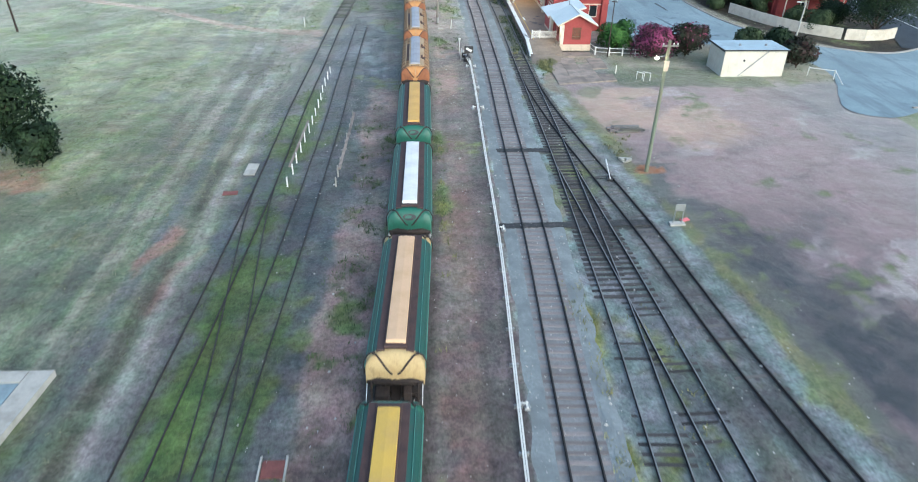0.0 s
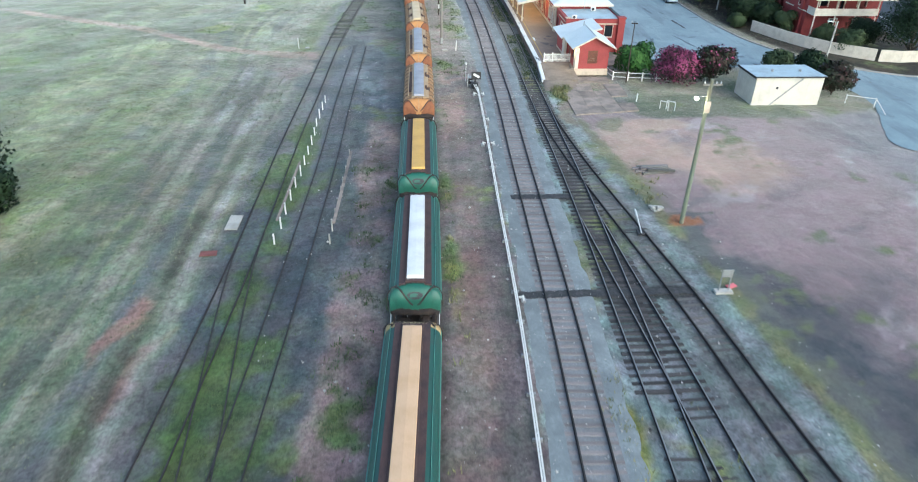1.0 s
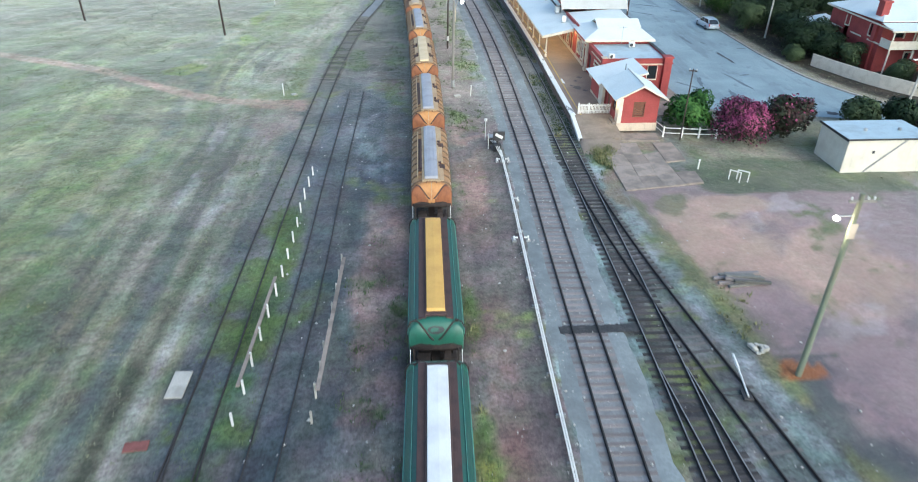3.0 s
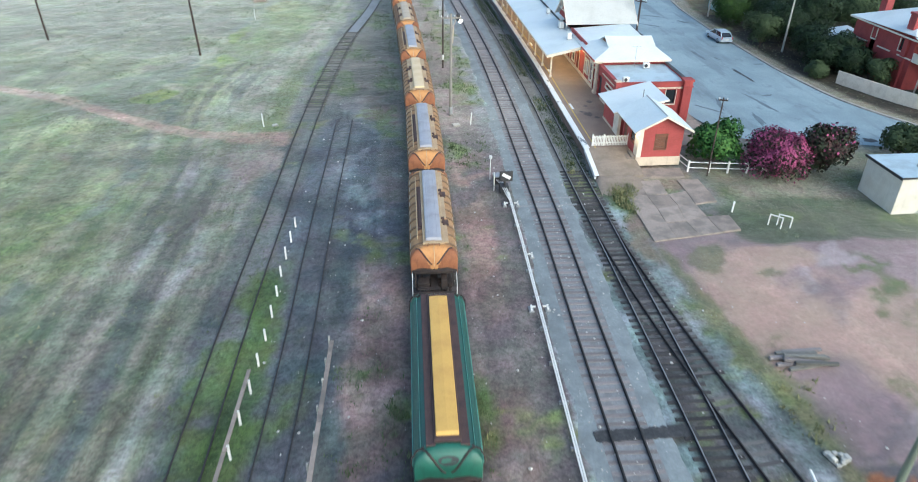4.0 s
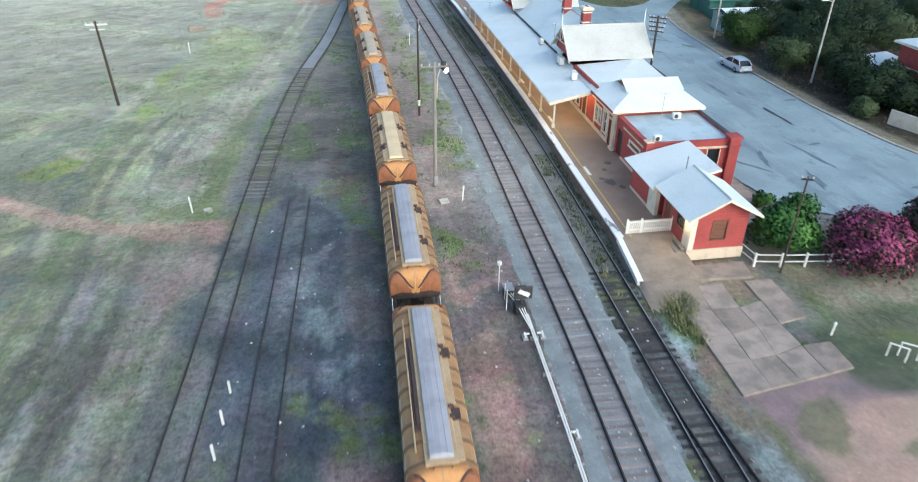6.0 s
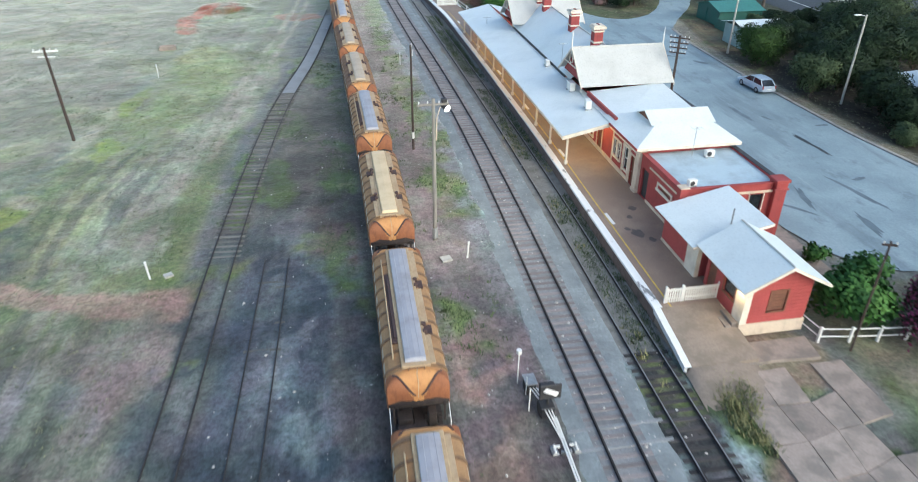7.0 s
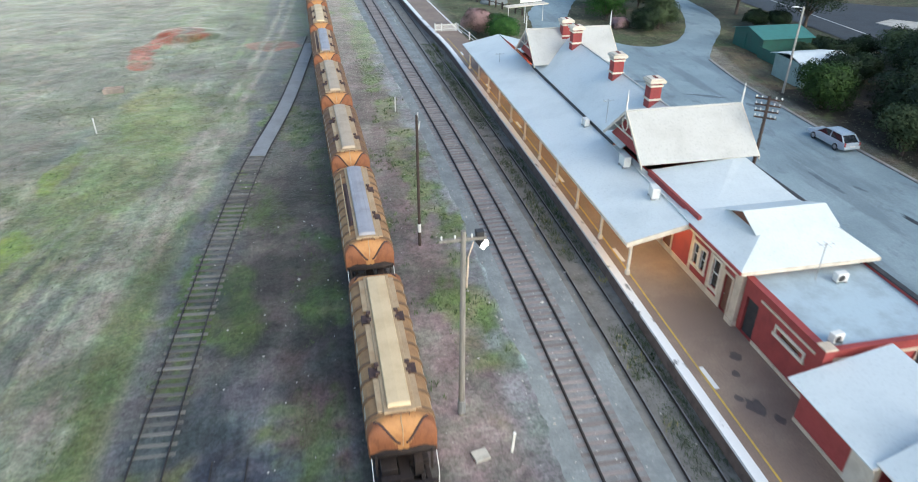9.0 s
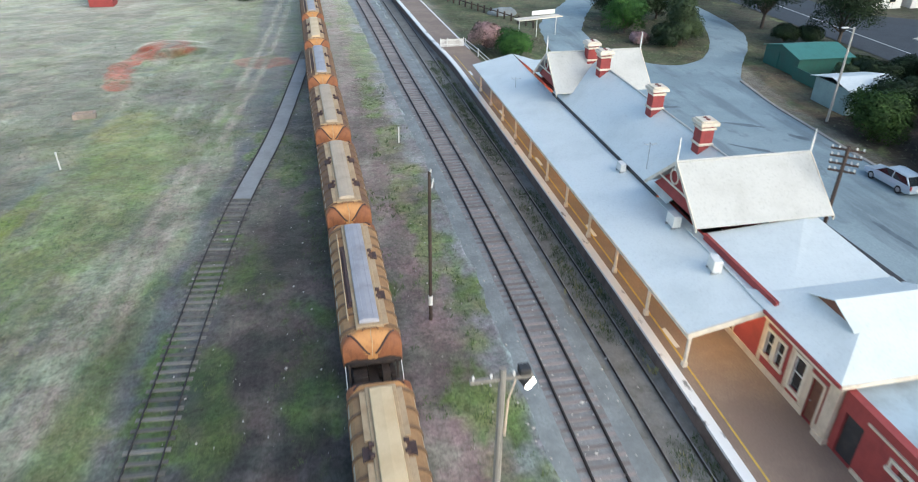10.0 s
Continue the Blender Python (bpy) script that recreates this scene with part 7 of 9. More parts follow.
part("corner_panel", boxes((HX0 - 0.03, HX0 - 0.003, HY0 - 0.03, HY0 + 0.85, 0.98, 3.3), (HX0 - 0.03, HX0 + 0.35, HY0 - 0.04, HY0 - 0.024, 0.98, 3.4)), CREAM_PALE, hut, "cream painted corner")
for k in range(3):
    st = link_mesh("step", boxes((18.9 + 0.36 * k, 19.24 + 0.36 * k, 84.3, 85.6, 0.5, 0.72 + 0.17 * k), bevel=0.02), CONCRETE)
    tagged(st, "concrete step beside the platform hut", "step", "hut steps")
wl = base("wall_lamp", pose(19.95, 84.1, 3.1), "small lit warm bulkhead lamp on the hut corner", "lamp")
part("housing", boxes((-0.1, 0.04, -0.06, 0.06, 0.06, 0.12)), WHITE_WOOD, wl)
part("bulb", tubes(((-0.04, 0, -0.06), (-0.04, 0, 0.06), 0.05)), LAMP_WARM, wl)
li = new("lamp_light", bpy.data.lights.new("lamp_light", "POINT"))
li.data.energy, li.data.color, li.data.shadow_soft_size = 40.0, (1.0, 0.7, 0.35), 0.1
li.location = (19.6, 84.6, 3.0)


# ---- white fences ----
def picket_fence(x0, x1, y, z, name_label, h=1.0):
    f = base("picket_fence", None, name_label, "fence")
    for k in range(int((x1 - x0) / 0.14) + 1):
        x = x0 + 0.14 * k
        bm = boxes((x - 0.04, x + 0.04, y - 0.015, y + 0.015, z + 0.05, z + h))
        part("picket", bm, WHITE_WOOD, f)
    for zz in (0.25, 0.8):
        part("rail", boxes((x0 - 0.05, x1 + 0.05, y + 0.018, y + 0.07, z + zz * h, z + zz * h + 0.09)), WHITE_WOOD, f)
    for x in (x0 - 0.1, (x0 * 0.7 + x1 * 0.3), x1 + 0.1):
        part("post", boxes((x - 0.06, x + 0.06, y + 0.02, y + 0.14, z, z + h + 0.1), bevel=0.01), WHITE_WOOD, f)


picket_fence(16.95, 19.95, 86.7, PZ, "white picket fence across the platform end")
picket_fence(16.5, 19.2, 167.2, PZ, "white picket gate across the far platform")


def rail_fence(points, z, label, h=1.0, rails=(0.35, 0.85)):
    f = base("post_and_rail_fence", None, label, "fence")
    for a, b in zip(points, points[1:]):
        for k in rails:
            part("rail", tubes(((*a, z + h * k), (*b, z + h * k), 0.045), n=5), WHITE_WOOD, f)
    for p in points:
        part("post", boxes((p[0] - 0.07, p[0] + 0.07, p[1] - 0.07, p[1] + 0.07, z - 0.1, z + h), bevel=0.01), WHITE_WOOD, f)


rail_fence([(24.0, 85.6), (24.3, 83.2), (26.0, 82.9), (27.6, 82.7), (29.2, 82.5), (30.6, 82.6)], 0.0, "white post and rail fence running behind the bushes")
rail_fence([(19.7, 168), (20.2, 163), (20.6, 157), (21.0, 152)], 0.9, "white rail beside the platform path", 0.9)


# ---- yard: poles, signal, rodding, posts ----
def pole(name, x, y, h, r0, r1, material, label, lean=(0, 0)):
    p = base(name, pose(x, y, 0), label, name.replace("_", " "))
    part("shaft", tubes(((0, 0, -0.2), (lean[0], lean[1], h), r0, r1), n=10), material, p)
    return p


def insulator(parent, x, y, z):
    part("insulator", tubes(((x, y, z), (x, y, z + 0.1), 0.03, 0.05), ((x, y, z + 0.1), (x, y, z + 0.16), 0.05, 0.02)), WHITE_WOOD, parent)


# green-stained pole with a lit lamp, beside the yard
lp = pole("lamp_pole", 20.45, 50.2, 10.9, 0.17, 0.12, POLE_GREEN, "green-stained timber pole with a lit white lamp")
part("crossarm", boxes((-0.55, 0.75, -0.05, 0.05, 10.45, 10.57)), POLE_WOOD, lp)
for x in (-0.45, 0.35, 0.65):
    insulator(lp, x, 0, 10.57)
part("lamp_arm", tubes(((0, 0, 9.75), (-0.7, 0.25, 9.6), 0.03)), GREY_METAL, lp)
part("lamp_glass", tubes(((-0.7, 0.25, 9.6), (-0.7, 0.25, 9.52), 0.08, 0.16), ((-0.7, 0.25, 9.52), (-0.7, 0.25, 9.4), 0.16, 0.1), n=12), LAMP_WHITE, lp)
part("name_plate", boxes((-0.18, 0.18, -0.19, -0.17, 8.6, 9.4)), CREAM, lp)
li = new("lamp_light", bpy.data.lights.new("lamp_light", "POINT"))
li.data.energy, li.data.color, li.data.shadow_soft_size = 120.0, (1.0, 0.85, 0.62), 0.2
li.location = (19.72, 50.3, 9.2)

# grey pole with crossarm and floodlight between the tracks
fp = pole("floodlight_pole", 5.4, 97.8, 9.95, 0.16, 0.11, POLE_WOOD, "grey timber pole with crossarm and a lit floodlight")
part("crossarm", boxes((-1.0, 0.95, -0.06, 0.06, 9.5, 9.63)), POLE_WOOD, fp)
for x in (-0.9, -0.35, 0.35, 0.85):
    insulator(fp, x, 0, 9.63)
part("spotlight", boxes((0.5, 0.85, -0.15, 0.2, 9.66, 9.9), bevel=0.03), DARK_METAL, fp)
part("flood_housing", tubes(((0.55, 0.3, 9.45), (0.85, -0.02, 9.27), 0.12, 0.22), n=14), DARK_METAL, fp)
part("flood_glass", tubes(((0.85, -0.02, 9.27), (0.92, -0.1, 9.22), 0.22, 0.17), n=14), LAMP_WHITE, fp)
part("conduit", tubes(((0.16, -0.02, 7.2), (0.2, -0.05, 8.7), 0.045), ((0.2, -0.05, 8.7), (0.45, 0.1, 9.35), 0.03), n=6), CREAM, fp)
part("foot_band", tubes(((0, 0, 0.15), (0, 0, 0.9), 0.2, 0.19), n=10), GREY_METAL, fp)
li = new("lamp_light", bpy.data.lights.new("lamp_light", "SPOT"))
li.data.energy, li.data.color, li.data.shadow_soft_size, li.data.spot_size = 900.0, (1.0, 0.88, 0.7), 0.2, radians(120)
li.matrix_world = look((6.5, 97.95, 9.15), (13, 100, 0))

bp = pole("telegraph_pole", 5.9, 113.7, 9.1, 0.11, 0.08, POLE_BLACK, "tarred black pole with a white top fitting")
part("top_fitting", tubes(((0.0, 0, 8.6), (0.08, 0, 9.25), 0.06, 0.04), ((0.1, 0, 8.2), (0.2, 0, 8.7), 0.05, 0.03)), WHITE_WOOD, bp)
part("white_band", tubes(((0, 0, 1.0), (0, 0, 1.6), 0.125, 0.125), n=10), WHITE_WOOD, bp)

for x, y, h, arms in ((28.9, 112.6, 9.2, 4), (25.6, 82.2, 6.8, 1)):
    tp = pole("telegraph_pole", x, y, h, 0.13 if arms > 1 else 0.07, 0.1 if arms > 1 else 0.05, POLE_BLACK, "dark telegraph pole with crossarms and pale insulators")
    tp.matrix_basis = pose(x, y, 0, 0, 0, -38 if arms > 1 else -20)
    for k in range(arms):
        z = h - 0.25 - k * 0.42
        w = 0.85 - 0.05 * k if arms > 1 else 0.35
        part("crossarm", boxes((-w, w, -0.05, 0.05, z, z + 0.1)), POLE_BLACK, tp)
        for s in ((-w + 0.08, -w * 0.5, w * 0.5, w - 0.08) if arms > 1 else (-w + 0.05, w - 0.05)):
            insulator(tp, s, 0, z + 0.1)
for x, y, h in ((-24.0, 121.0, 8.3), (-45.4, 129.3, 8.5), (-49.1, 93.6, 8.0)):
    tp = pole("telegraph_pole", x, y, h, 0.15, 0.11, POLE_BLACK, "dark telegraph pole with a pale crossarm in the paddock", (-0.25, 0))
    part("crossarm", boxes((-1.2, 0.8, -0.05, 0.05, h - 0.4, h - 0.26)), WHITE_WOOD, tp)
    part("lower_arm", boxes((-0.9, 0.45, -0.05, 0.05, h - 0.85, h - 0.75)), WHITE_WOOD, tp)
    for s in (-1.1, -0.6, 0.2, 0.7):
        insulator(tp, s, 0, h - 0.26)

# shunting signal and its rodding
sg = base("shunting_signal", pose(8.05, 80.6, 0), "low black shunting signal with a white bar", "railway signal")
part("post", tubes(((0.1, 0, -0.1), (0.1, 0, 1.3), 0.08)), DARK_METAL, sg)
part("target", boxes((-0.35, 0.7, -0.1, 0.02, 0.95, 1.8), bevel=0.03), DARK_METAL, sg)
bm = bmesh.new()
vs = [bm.verts.new(p) for p in ((-0.2, -0.106, 1.47), (-0.06, -0.106, 1.68), (0.58, -0.106, 1.33), (0.44, -0.106, 1.1))]
bm.faces.new(vs)
q = bmesh.ops.extrude_face_region(bm, geom=bm.faces[:])
bmesh.ops.translate(bm, vec=(0, -0.03, 0), verts=[v for v in q["geom"] if isinstance(v, bmesh.types.BMVert)])
part("white_bar", bm, WHITE_LINE, sg)
part("lamp_case", boxes((-0.25, 0.45, 0.03, 0.45, 0.95, 1.6), bevel=0.04), DARK_METAL, sg)
part("mechanism", boxes((-0.3, 0.4, -0.35, 0.4, 0.0, 0.6), bevel=0.04), DARK_METAL, sg)
part("lid", boxes((-0.6, 0.0, 1.3, 2.1, 0.62, 0.7), bevel=0.01), GREY_METAL, sg)
part("lid_box", boxes((-0.55, -0.05, 1.35, 2.05, -0.05, 0.62), bevel=0.02), DARK_METAL, sg)
for x in (-0.1, 0.06, 0.2):
    part("lid_rod", tubes(((x - 0.25, 1.35, 0.4), (x, 0.42, 0.4), 0.035), n=6), WHITE_WOOD, sg)
    part("down_rod", tubes(((x, -0.36, 0.5), (0.22 + x * 0.4, -1.9, 0.24), 0.04), n=6), WHITE_WOOD, sg)
for x, y, h, cap_on in ((7.35, 80.9, 1.4, False), (7.3, 82.9, 1.9, True), (7.5, 82.0, 1.1, False)):
    mp = base("marker_post", pose(x, y, 0), "thin white marker post beside the signal", "marker post", "signal posts")
    part("stem", tubes(((0, 0, -0.1), (0, 0, h), 0.035)), WHITE_WOOD, mp)
    if cap_on:
        part("cap", tubes(((0, 0, h), (0, 0, h + 0.2), 0.14, 0.14), n=10), WHITE_WOOD, mp)
ROD = smooth_line(curve_through([(-12, 3.6), (8, 4.8), (19.4, 5.35), (23.7, 5.65), (40.3, 6.75), (52.8, 7.25), (65, 7.8), (72, 8.1), (80, 8.35)]), 10)
rods = base("point_rodding", None, "long white steel point rods running beside the main line", "point rodding")
for o in (-0.055, 0.055):
    part("rod", sweep(bmesh.new(), ROD + normals_of(ROD) * o, [(-0.04, 0.2), (-0.04, 0.27), (0.04, 0.27), (0.04, 0.2)]), WHITE_WOOD, rods)
for y in np.arange(15, 80, 3.0):
    x = float(x_on(ROD, y))
    part("roller_stand", boxes((x - 0.24, x + 0.24, y - 0.05, y + 0.05, -0.05, 0.2)), GREY_METAL, rods)
for y, two in ((24.0, False), (41.2, False), (64.9, True), (70.8, False), (78.2, True)):
    x = float(x_on(ROD, y))
    for s in ((-0.5, 0.5) if two else (0.42,)):
        cr = part("crank_base", boxes((x + s - 0.15, x + s + 0.15, y - 0.26, y + 0.26, -0.02, 0.12), bevel=0.02), GREY_METAL, rods)
        part("crank_arm", boxes((x + s - 0.05, x + s + 0.05, y - 0.22, y + 0.2, 0.125, 0.22), (x + s - 0.16 * (1 if s > 0 else -1) - 0.12, x + s - 0.16 * (1 if s > 0 else -1) + 0.12, y + 0.08, y + 0.17, 0.125, 0.22), bevel=0.01), WHITE_WOOD, cr)
        part("pivot", tubes(((x + s, y + 0.1, 0.12), (x + s, y + 0.1, 0.3), 0.06), n=8), WHITE_WOOD, cr)
for y in (78.0, 79.2):
    dk = base("cable_duct", None, "pale cross duct laid between the sleepers", "cable duct", "cross ducts")
    part("channel", boxes((8.7, 13.4, y - 0.1, y + 0.1, -0.08, 0.045), bevel=0.01), FILL, dk)
for y, xs in ((41.7, (6.95, 9.0, 10.2, 12.2, 14.2, 16.4, 18.3)), (54.7, (8.4, 9.6, 11.2, 12.6, 13.4))):
    tr = base("cable_trench", None, "oily black trench filled with ballast across the tracks", "trench", "cross trenches")
    for a, b in zip(xs, xs[1:]):
        ring = [(a + (b - a) * k / 6, y - 0.34 + 0.16 * noise.noise((a + k, y, 1)), 0.05) for k in range(7)] + [(b - (b - a) * k / 6, y + 0.34 + 0.16 * noise.noise((b - k, y, 5)), 0.05) for k in range(7)]
        part("trench_fill", slab(bmesh.new(), ring, 0.14), SOOT, tr)
lv = base("points_lever", pose(16.95, 48.9, 0, 0, 0, -7), "long white points lever lying beside the spur track", "points lever")
part("stand", boxes((-0.25, 0.25, -0.45, 0.3, 0, 0.16), bevel=0.02), DARK_METAL, lv)
part("lever", tubes(((0, -0.3, 0.2), (0.0, 1.6, 0.42), 0.05), n=8), WHITE_WOOD, lv)
part("grip", tubes(((0.0, 1.6, 0.42), (0.0, 2.6, 0.52), 0.085, 0.07), n=8), WHITE_WOOD, lv)
part("pull_rod", tubes(((-0.1, -0.2, 0.1), (-1.4, -0.1, 0.08), 0.035), n=6), DARK_METAL, lv)
for x, y, h in ((7.1, 95.05, 1.25), (7.55, 139.9, 1.5), (-12.75, 96.0, 1.3), (-19.9, 138.8, 1.6), (24.9, 75.9, 0.9)):
    mp = base("marker_post", pose(x, y, 0, 4, random.uniform(-4, 4), 0), "short white painted marker post in the grass", "marker post", "marker posts")
    part("stem", boxes((-0.055, 0.055, -0.04, 0.04, -0.1, h), bevel=0.01), WHITE_WOOD, mp)
    part("tip", boxes((-0.065, 0.065, -0.05, 0.05, h - 0.18, h + 0.02), bevel=0.01), WHITE_LINE, mp)
for x, y, rz, s in ((5.7, 95.1, 12, 0.8), (-11.7, 96.2, 30, 0.6)):
    tagged(link_mesh("concrete_pad", boxes((-0.45 * s, 0.45 * s, -0.4 * s, 0.4 * s, -0.05, 0.1), bevel=0.02), CONCRETE_PALE), "small pale concrete pad in the weeds", "pad").matrix_basis = pose(x, y, 0.0, 0, 0, rz)

# two rows of old loading-ramp posts on both sides of the yard track
for ys, line, top_y, label in ((np.linspace(48.5, 76.2, 14), -1.85, 60.0, "row of white posts with a pale fallen beam"), (np.linspace(48.4, 62.4, 9), 1.85, 62.4, "row of short posts with a long pale plank")):
    row = base("loading_posts", None, label, "post row")
    for y in ys:
        x = float(x_on(LINE_YARD, y)) + line + random.uniform(-0.05, 0.05)
        part("post", boxes((x - 0.055, x + 0.055, y - 0.055, y + 0.055, -0.1, 0.85 + random.uniform(-0.12, 0.1)), bevel=0.01), WHITE_WOOD if line < 0 else CONCRETE_PALE, row)
    for a, b in ((50.3, 54.5), (54.6, 60.0)) if line < 0 else ((49.8, 56.0), (56.05, 62.0)):
        xa, xb = float(x_on(LINE_YARD, a)) + line + 0.02, float(x_on(LINE_YARD, b)) + line + 0.02
        dx = -0.14 if line < 0 else 0.16
        w = 0.09 if line < 0 else 0.11
        part("beam", slabs(0.08, [(xa + dx - w, a, 0.86), (xa + dx + w, a, 0.86), (xb + dx + w, b, 0.86), (xb + dx - w, b, 0.86)]), CONCRETE, row)
ws = link_mesh("fallen_panel", boxes((-0.45, 0.45, -0.95, 0.95, 0, 0.1), bevel=0.02), CONCRETE_PALE)
tagged(ws, "pale concrete panel lying in the grass", "panel").matrix_basis = pose(-12.1, 51.4, 0.06, 2, 0, -3)
tagged(link_mesh("steel_plate", boxes((-0.55, 0.55, -0.3, 0.3, 0, 0.06), bevel=0.01), RUST_PLATE), "rust red steel plate on the ground", "plate").matrix_basis = pose(-13.0, 47.4, 0.02, 0, 0, 4)
cg = base("pit_grate", pose(-5.85, 20.8, 0.0), "rust red pit cover between pale side bars", "pit cover")
part("cover", boxes((-0.5, 0.5, -0.45, 0.5, 0, 0.08)), RUST_PLATE, cg)
for s in (-0.58, 0.58):
    part("side_bar", boxes((s - 0.05, s + 0.05, -0.7, 0.7, 0, 0.16)), CONCRETE_PALE, cg)
tagged(link_mesh("concrete_box", boxes((-1.0, 1.0, -0.5, -0.35, -0.1, 0.55), (-1.0, 1.0, 0.35, 0.5, -0.1, 0.55), (-1.0, -0.8, -0.35, 0.35, -0.1, 0.55), (0.8, 1.0, -0.35, 0.35, -0.1, 0.55), (-0.8, 0.8, -0.35, 0.35, -0.1, 0.2), bevel=0.02), CONCRETE), "open concrete drain box in the paddock", "drain box").matrix_basis = pose(-21.0, 151.2, 0.0, 0, 0, 6)
dock = base("concrete_dock", pose(0, 0, 0), "pale concrete edged slab of an old weighbridge", "slab")
part("edge_beam", slabs(0.4, [(-17.8, 27.6, 0.35), (-19.0, 27.6, 0.35), (-20.4, 16, 0.35), (-19.4, 16, 0.35)], [(-19.05, 27.6, 0.35), (-24, 27.8, 0.35), (-24, 26.9, 0.35), (-19.15, 26.8, 0.35)]), CONCRETE_PALE, dock)
part("deck", slabs(0.3, [(-19.2, 26.75, 0.28), (-24, 26.85, 0.28), (-24, 16, 0.28), (-20.5, 16, 0.28)]), ASPHALT, dock)

# stack of old timbers, signs and hoops in the gravel yard
stack = base("timber_stack", None, "heap of old grey sleepers lying on the dirt", "timber heap")
for k in range(9):
    z = 0.1 if k < 6 else 0.3
    me = box(bmesh.new(), -1.15, 1.15, -0.11, 0.11, -0.09, 0.09, bevel=0.015)
    ob = part("timber", me, SLEEPER if k % 2 else SLEEPER_PALE, stack)
    ob.matrix_basis = pose(20.9 + random.uniform(-0.6, 0.8), 58.5 + (k % 6) * 0.27 + random.uniform(-0.08, 0.08), z, random.uniform(-3, 3), random.uniform(-3, 3), random.uniform(-14, 10))
for x, rz in ((27.05, 0), (27.75, 8)):
    hp = base("steel_hoop", pose(x, 73.5, 0, 0, 0, rz - 45), "white painted steel hoop rail in the grass", "hoop", "hoops")
    part("leg", tubes(((-0.45, 0, -0.1), (-0.45, 0, 0.85), 0.045)), WHITE_WOOD, hp)
    part("leg", tubes(((0.45, 0, -0.1), (0.45, 0, 0.85), 0.045)), WHITE_WOOD, hp)
    part("top_bar", tubes(((-0.48, 0, 0.85), (0.48, 0, 0.85), 0.05)), WHITE_WOOD, hp)
sgn = base("yard_sign", pose(20.0, 41.5, 0), "small grey sign frame on a pale base block", "sign")
part("base_block", boxes((-0.6, 0.55, -0.3, 0.2, -0.02, 0.14), bevel=0.02), CONCRETE_PALE, sgn)
for s in (-0.32, 0.3):
    part("leg", tubes(((s, 0, 0.1), (s, 0, 1.4), 0.04)), GREY_METAL, sgn)
part("board", boxes((-0.36, 0.36, -0.03, 0.03, 1.1, 1.65), bevel=0.01), GREY_METAL, sgn)
fl = link_mesh("pink_cloth", boxes((-0.35, 0.35, -0.2, 0.2, 0, 0.12), bevel=0.05), PINK_CLOTH)
tagged(fl, "crumpled pink plastic cloth on the ground", "cloth").matrix_basis = pose(20.75, 42.0, 0.0, 0, 0, 20)
bm = bmesh.new()
for k in range(16):
    a = k * 2.4
    r = 0.25 + 0.5 * random.random()
    box(bm, math.cos(a) * r - 0.12, math.cos(a) * r + 0.12, math.sin(a) * r * 0.6 - 0.1, math.sin(a) * r * 0.6 + 0.1, -0.02, 0.1 + 0.15 * random.random(), bevel=0.03)
rub = tagged(link_mesh("rubble_heap", bm, CONCRETE_PALE), "small heap of pale rubble", "rubble", kind="stuff")
rub.matrix_basis = pose(19.4, 52.4, 0)

# ---- cream tin shed ----
shed = base("tin_shed", None, "cream sheet metal shed with a bluish roof", "shed")
part("front_wall", boxes((36.9, 44.25, 74.6, 74.72, -0.05, 3.0)), SHED_CREAM, shed)
part("back_wall", boxes((36.9, 44.25, 78.7, 78.82, -0.05, 2.86)), SHED_CREAM, shed)
part("side_wall", boxes((36.9, 37.02, 74.72, 78.7, -0.05, 2.88)), SHED_CREAM, shed)
part("side_wall", boxes((44.13, 44.25, 74.72, 78.7, -0.05, 2.88)), SHED_CREAM, shed)
part("roof", slabs(0.07, [(36.75, 74.45, 3.12), (44.4, 74.45, 3.12), (44.4, 79.0, 2.98), (36.75, 79.0, 2.98)]), ROOF_BLUE, shed)
part("roof_edge", boxes((36.75, 44.4, 74.4, 74.446, 2.98, 3.12), (36.7, 36.746, 74.45, 79.0, 2.86, 3.06)), DARK_METAL, shed)
for k in range(24):
    x = 37.05 + k * 0.303
    part("sheet_rib", boxes((x, x + 0.05, 74.59, 74.599, 0.02, 2.96)), SHED_CREAM, shed)
part("diagonal_pipe", tubes(((38.9, 74.52, 0.05), (42.0, 74.52, 2.95), 0.055)), GREY_METAL, shed)
part("wall_vent", boxes((39.2, 39.42, 74.53, 74.572, 1.75, 1.97)), DARK_METAL, shed)
for x in (39.3, 42.4):
    part("roof_vent", tubes(((x, 76.4, 2.98), (x, 76.4, 3.28), 0.14, 0.14), n=10), GREY_METAL, shed)


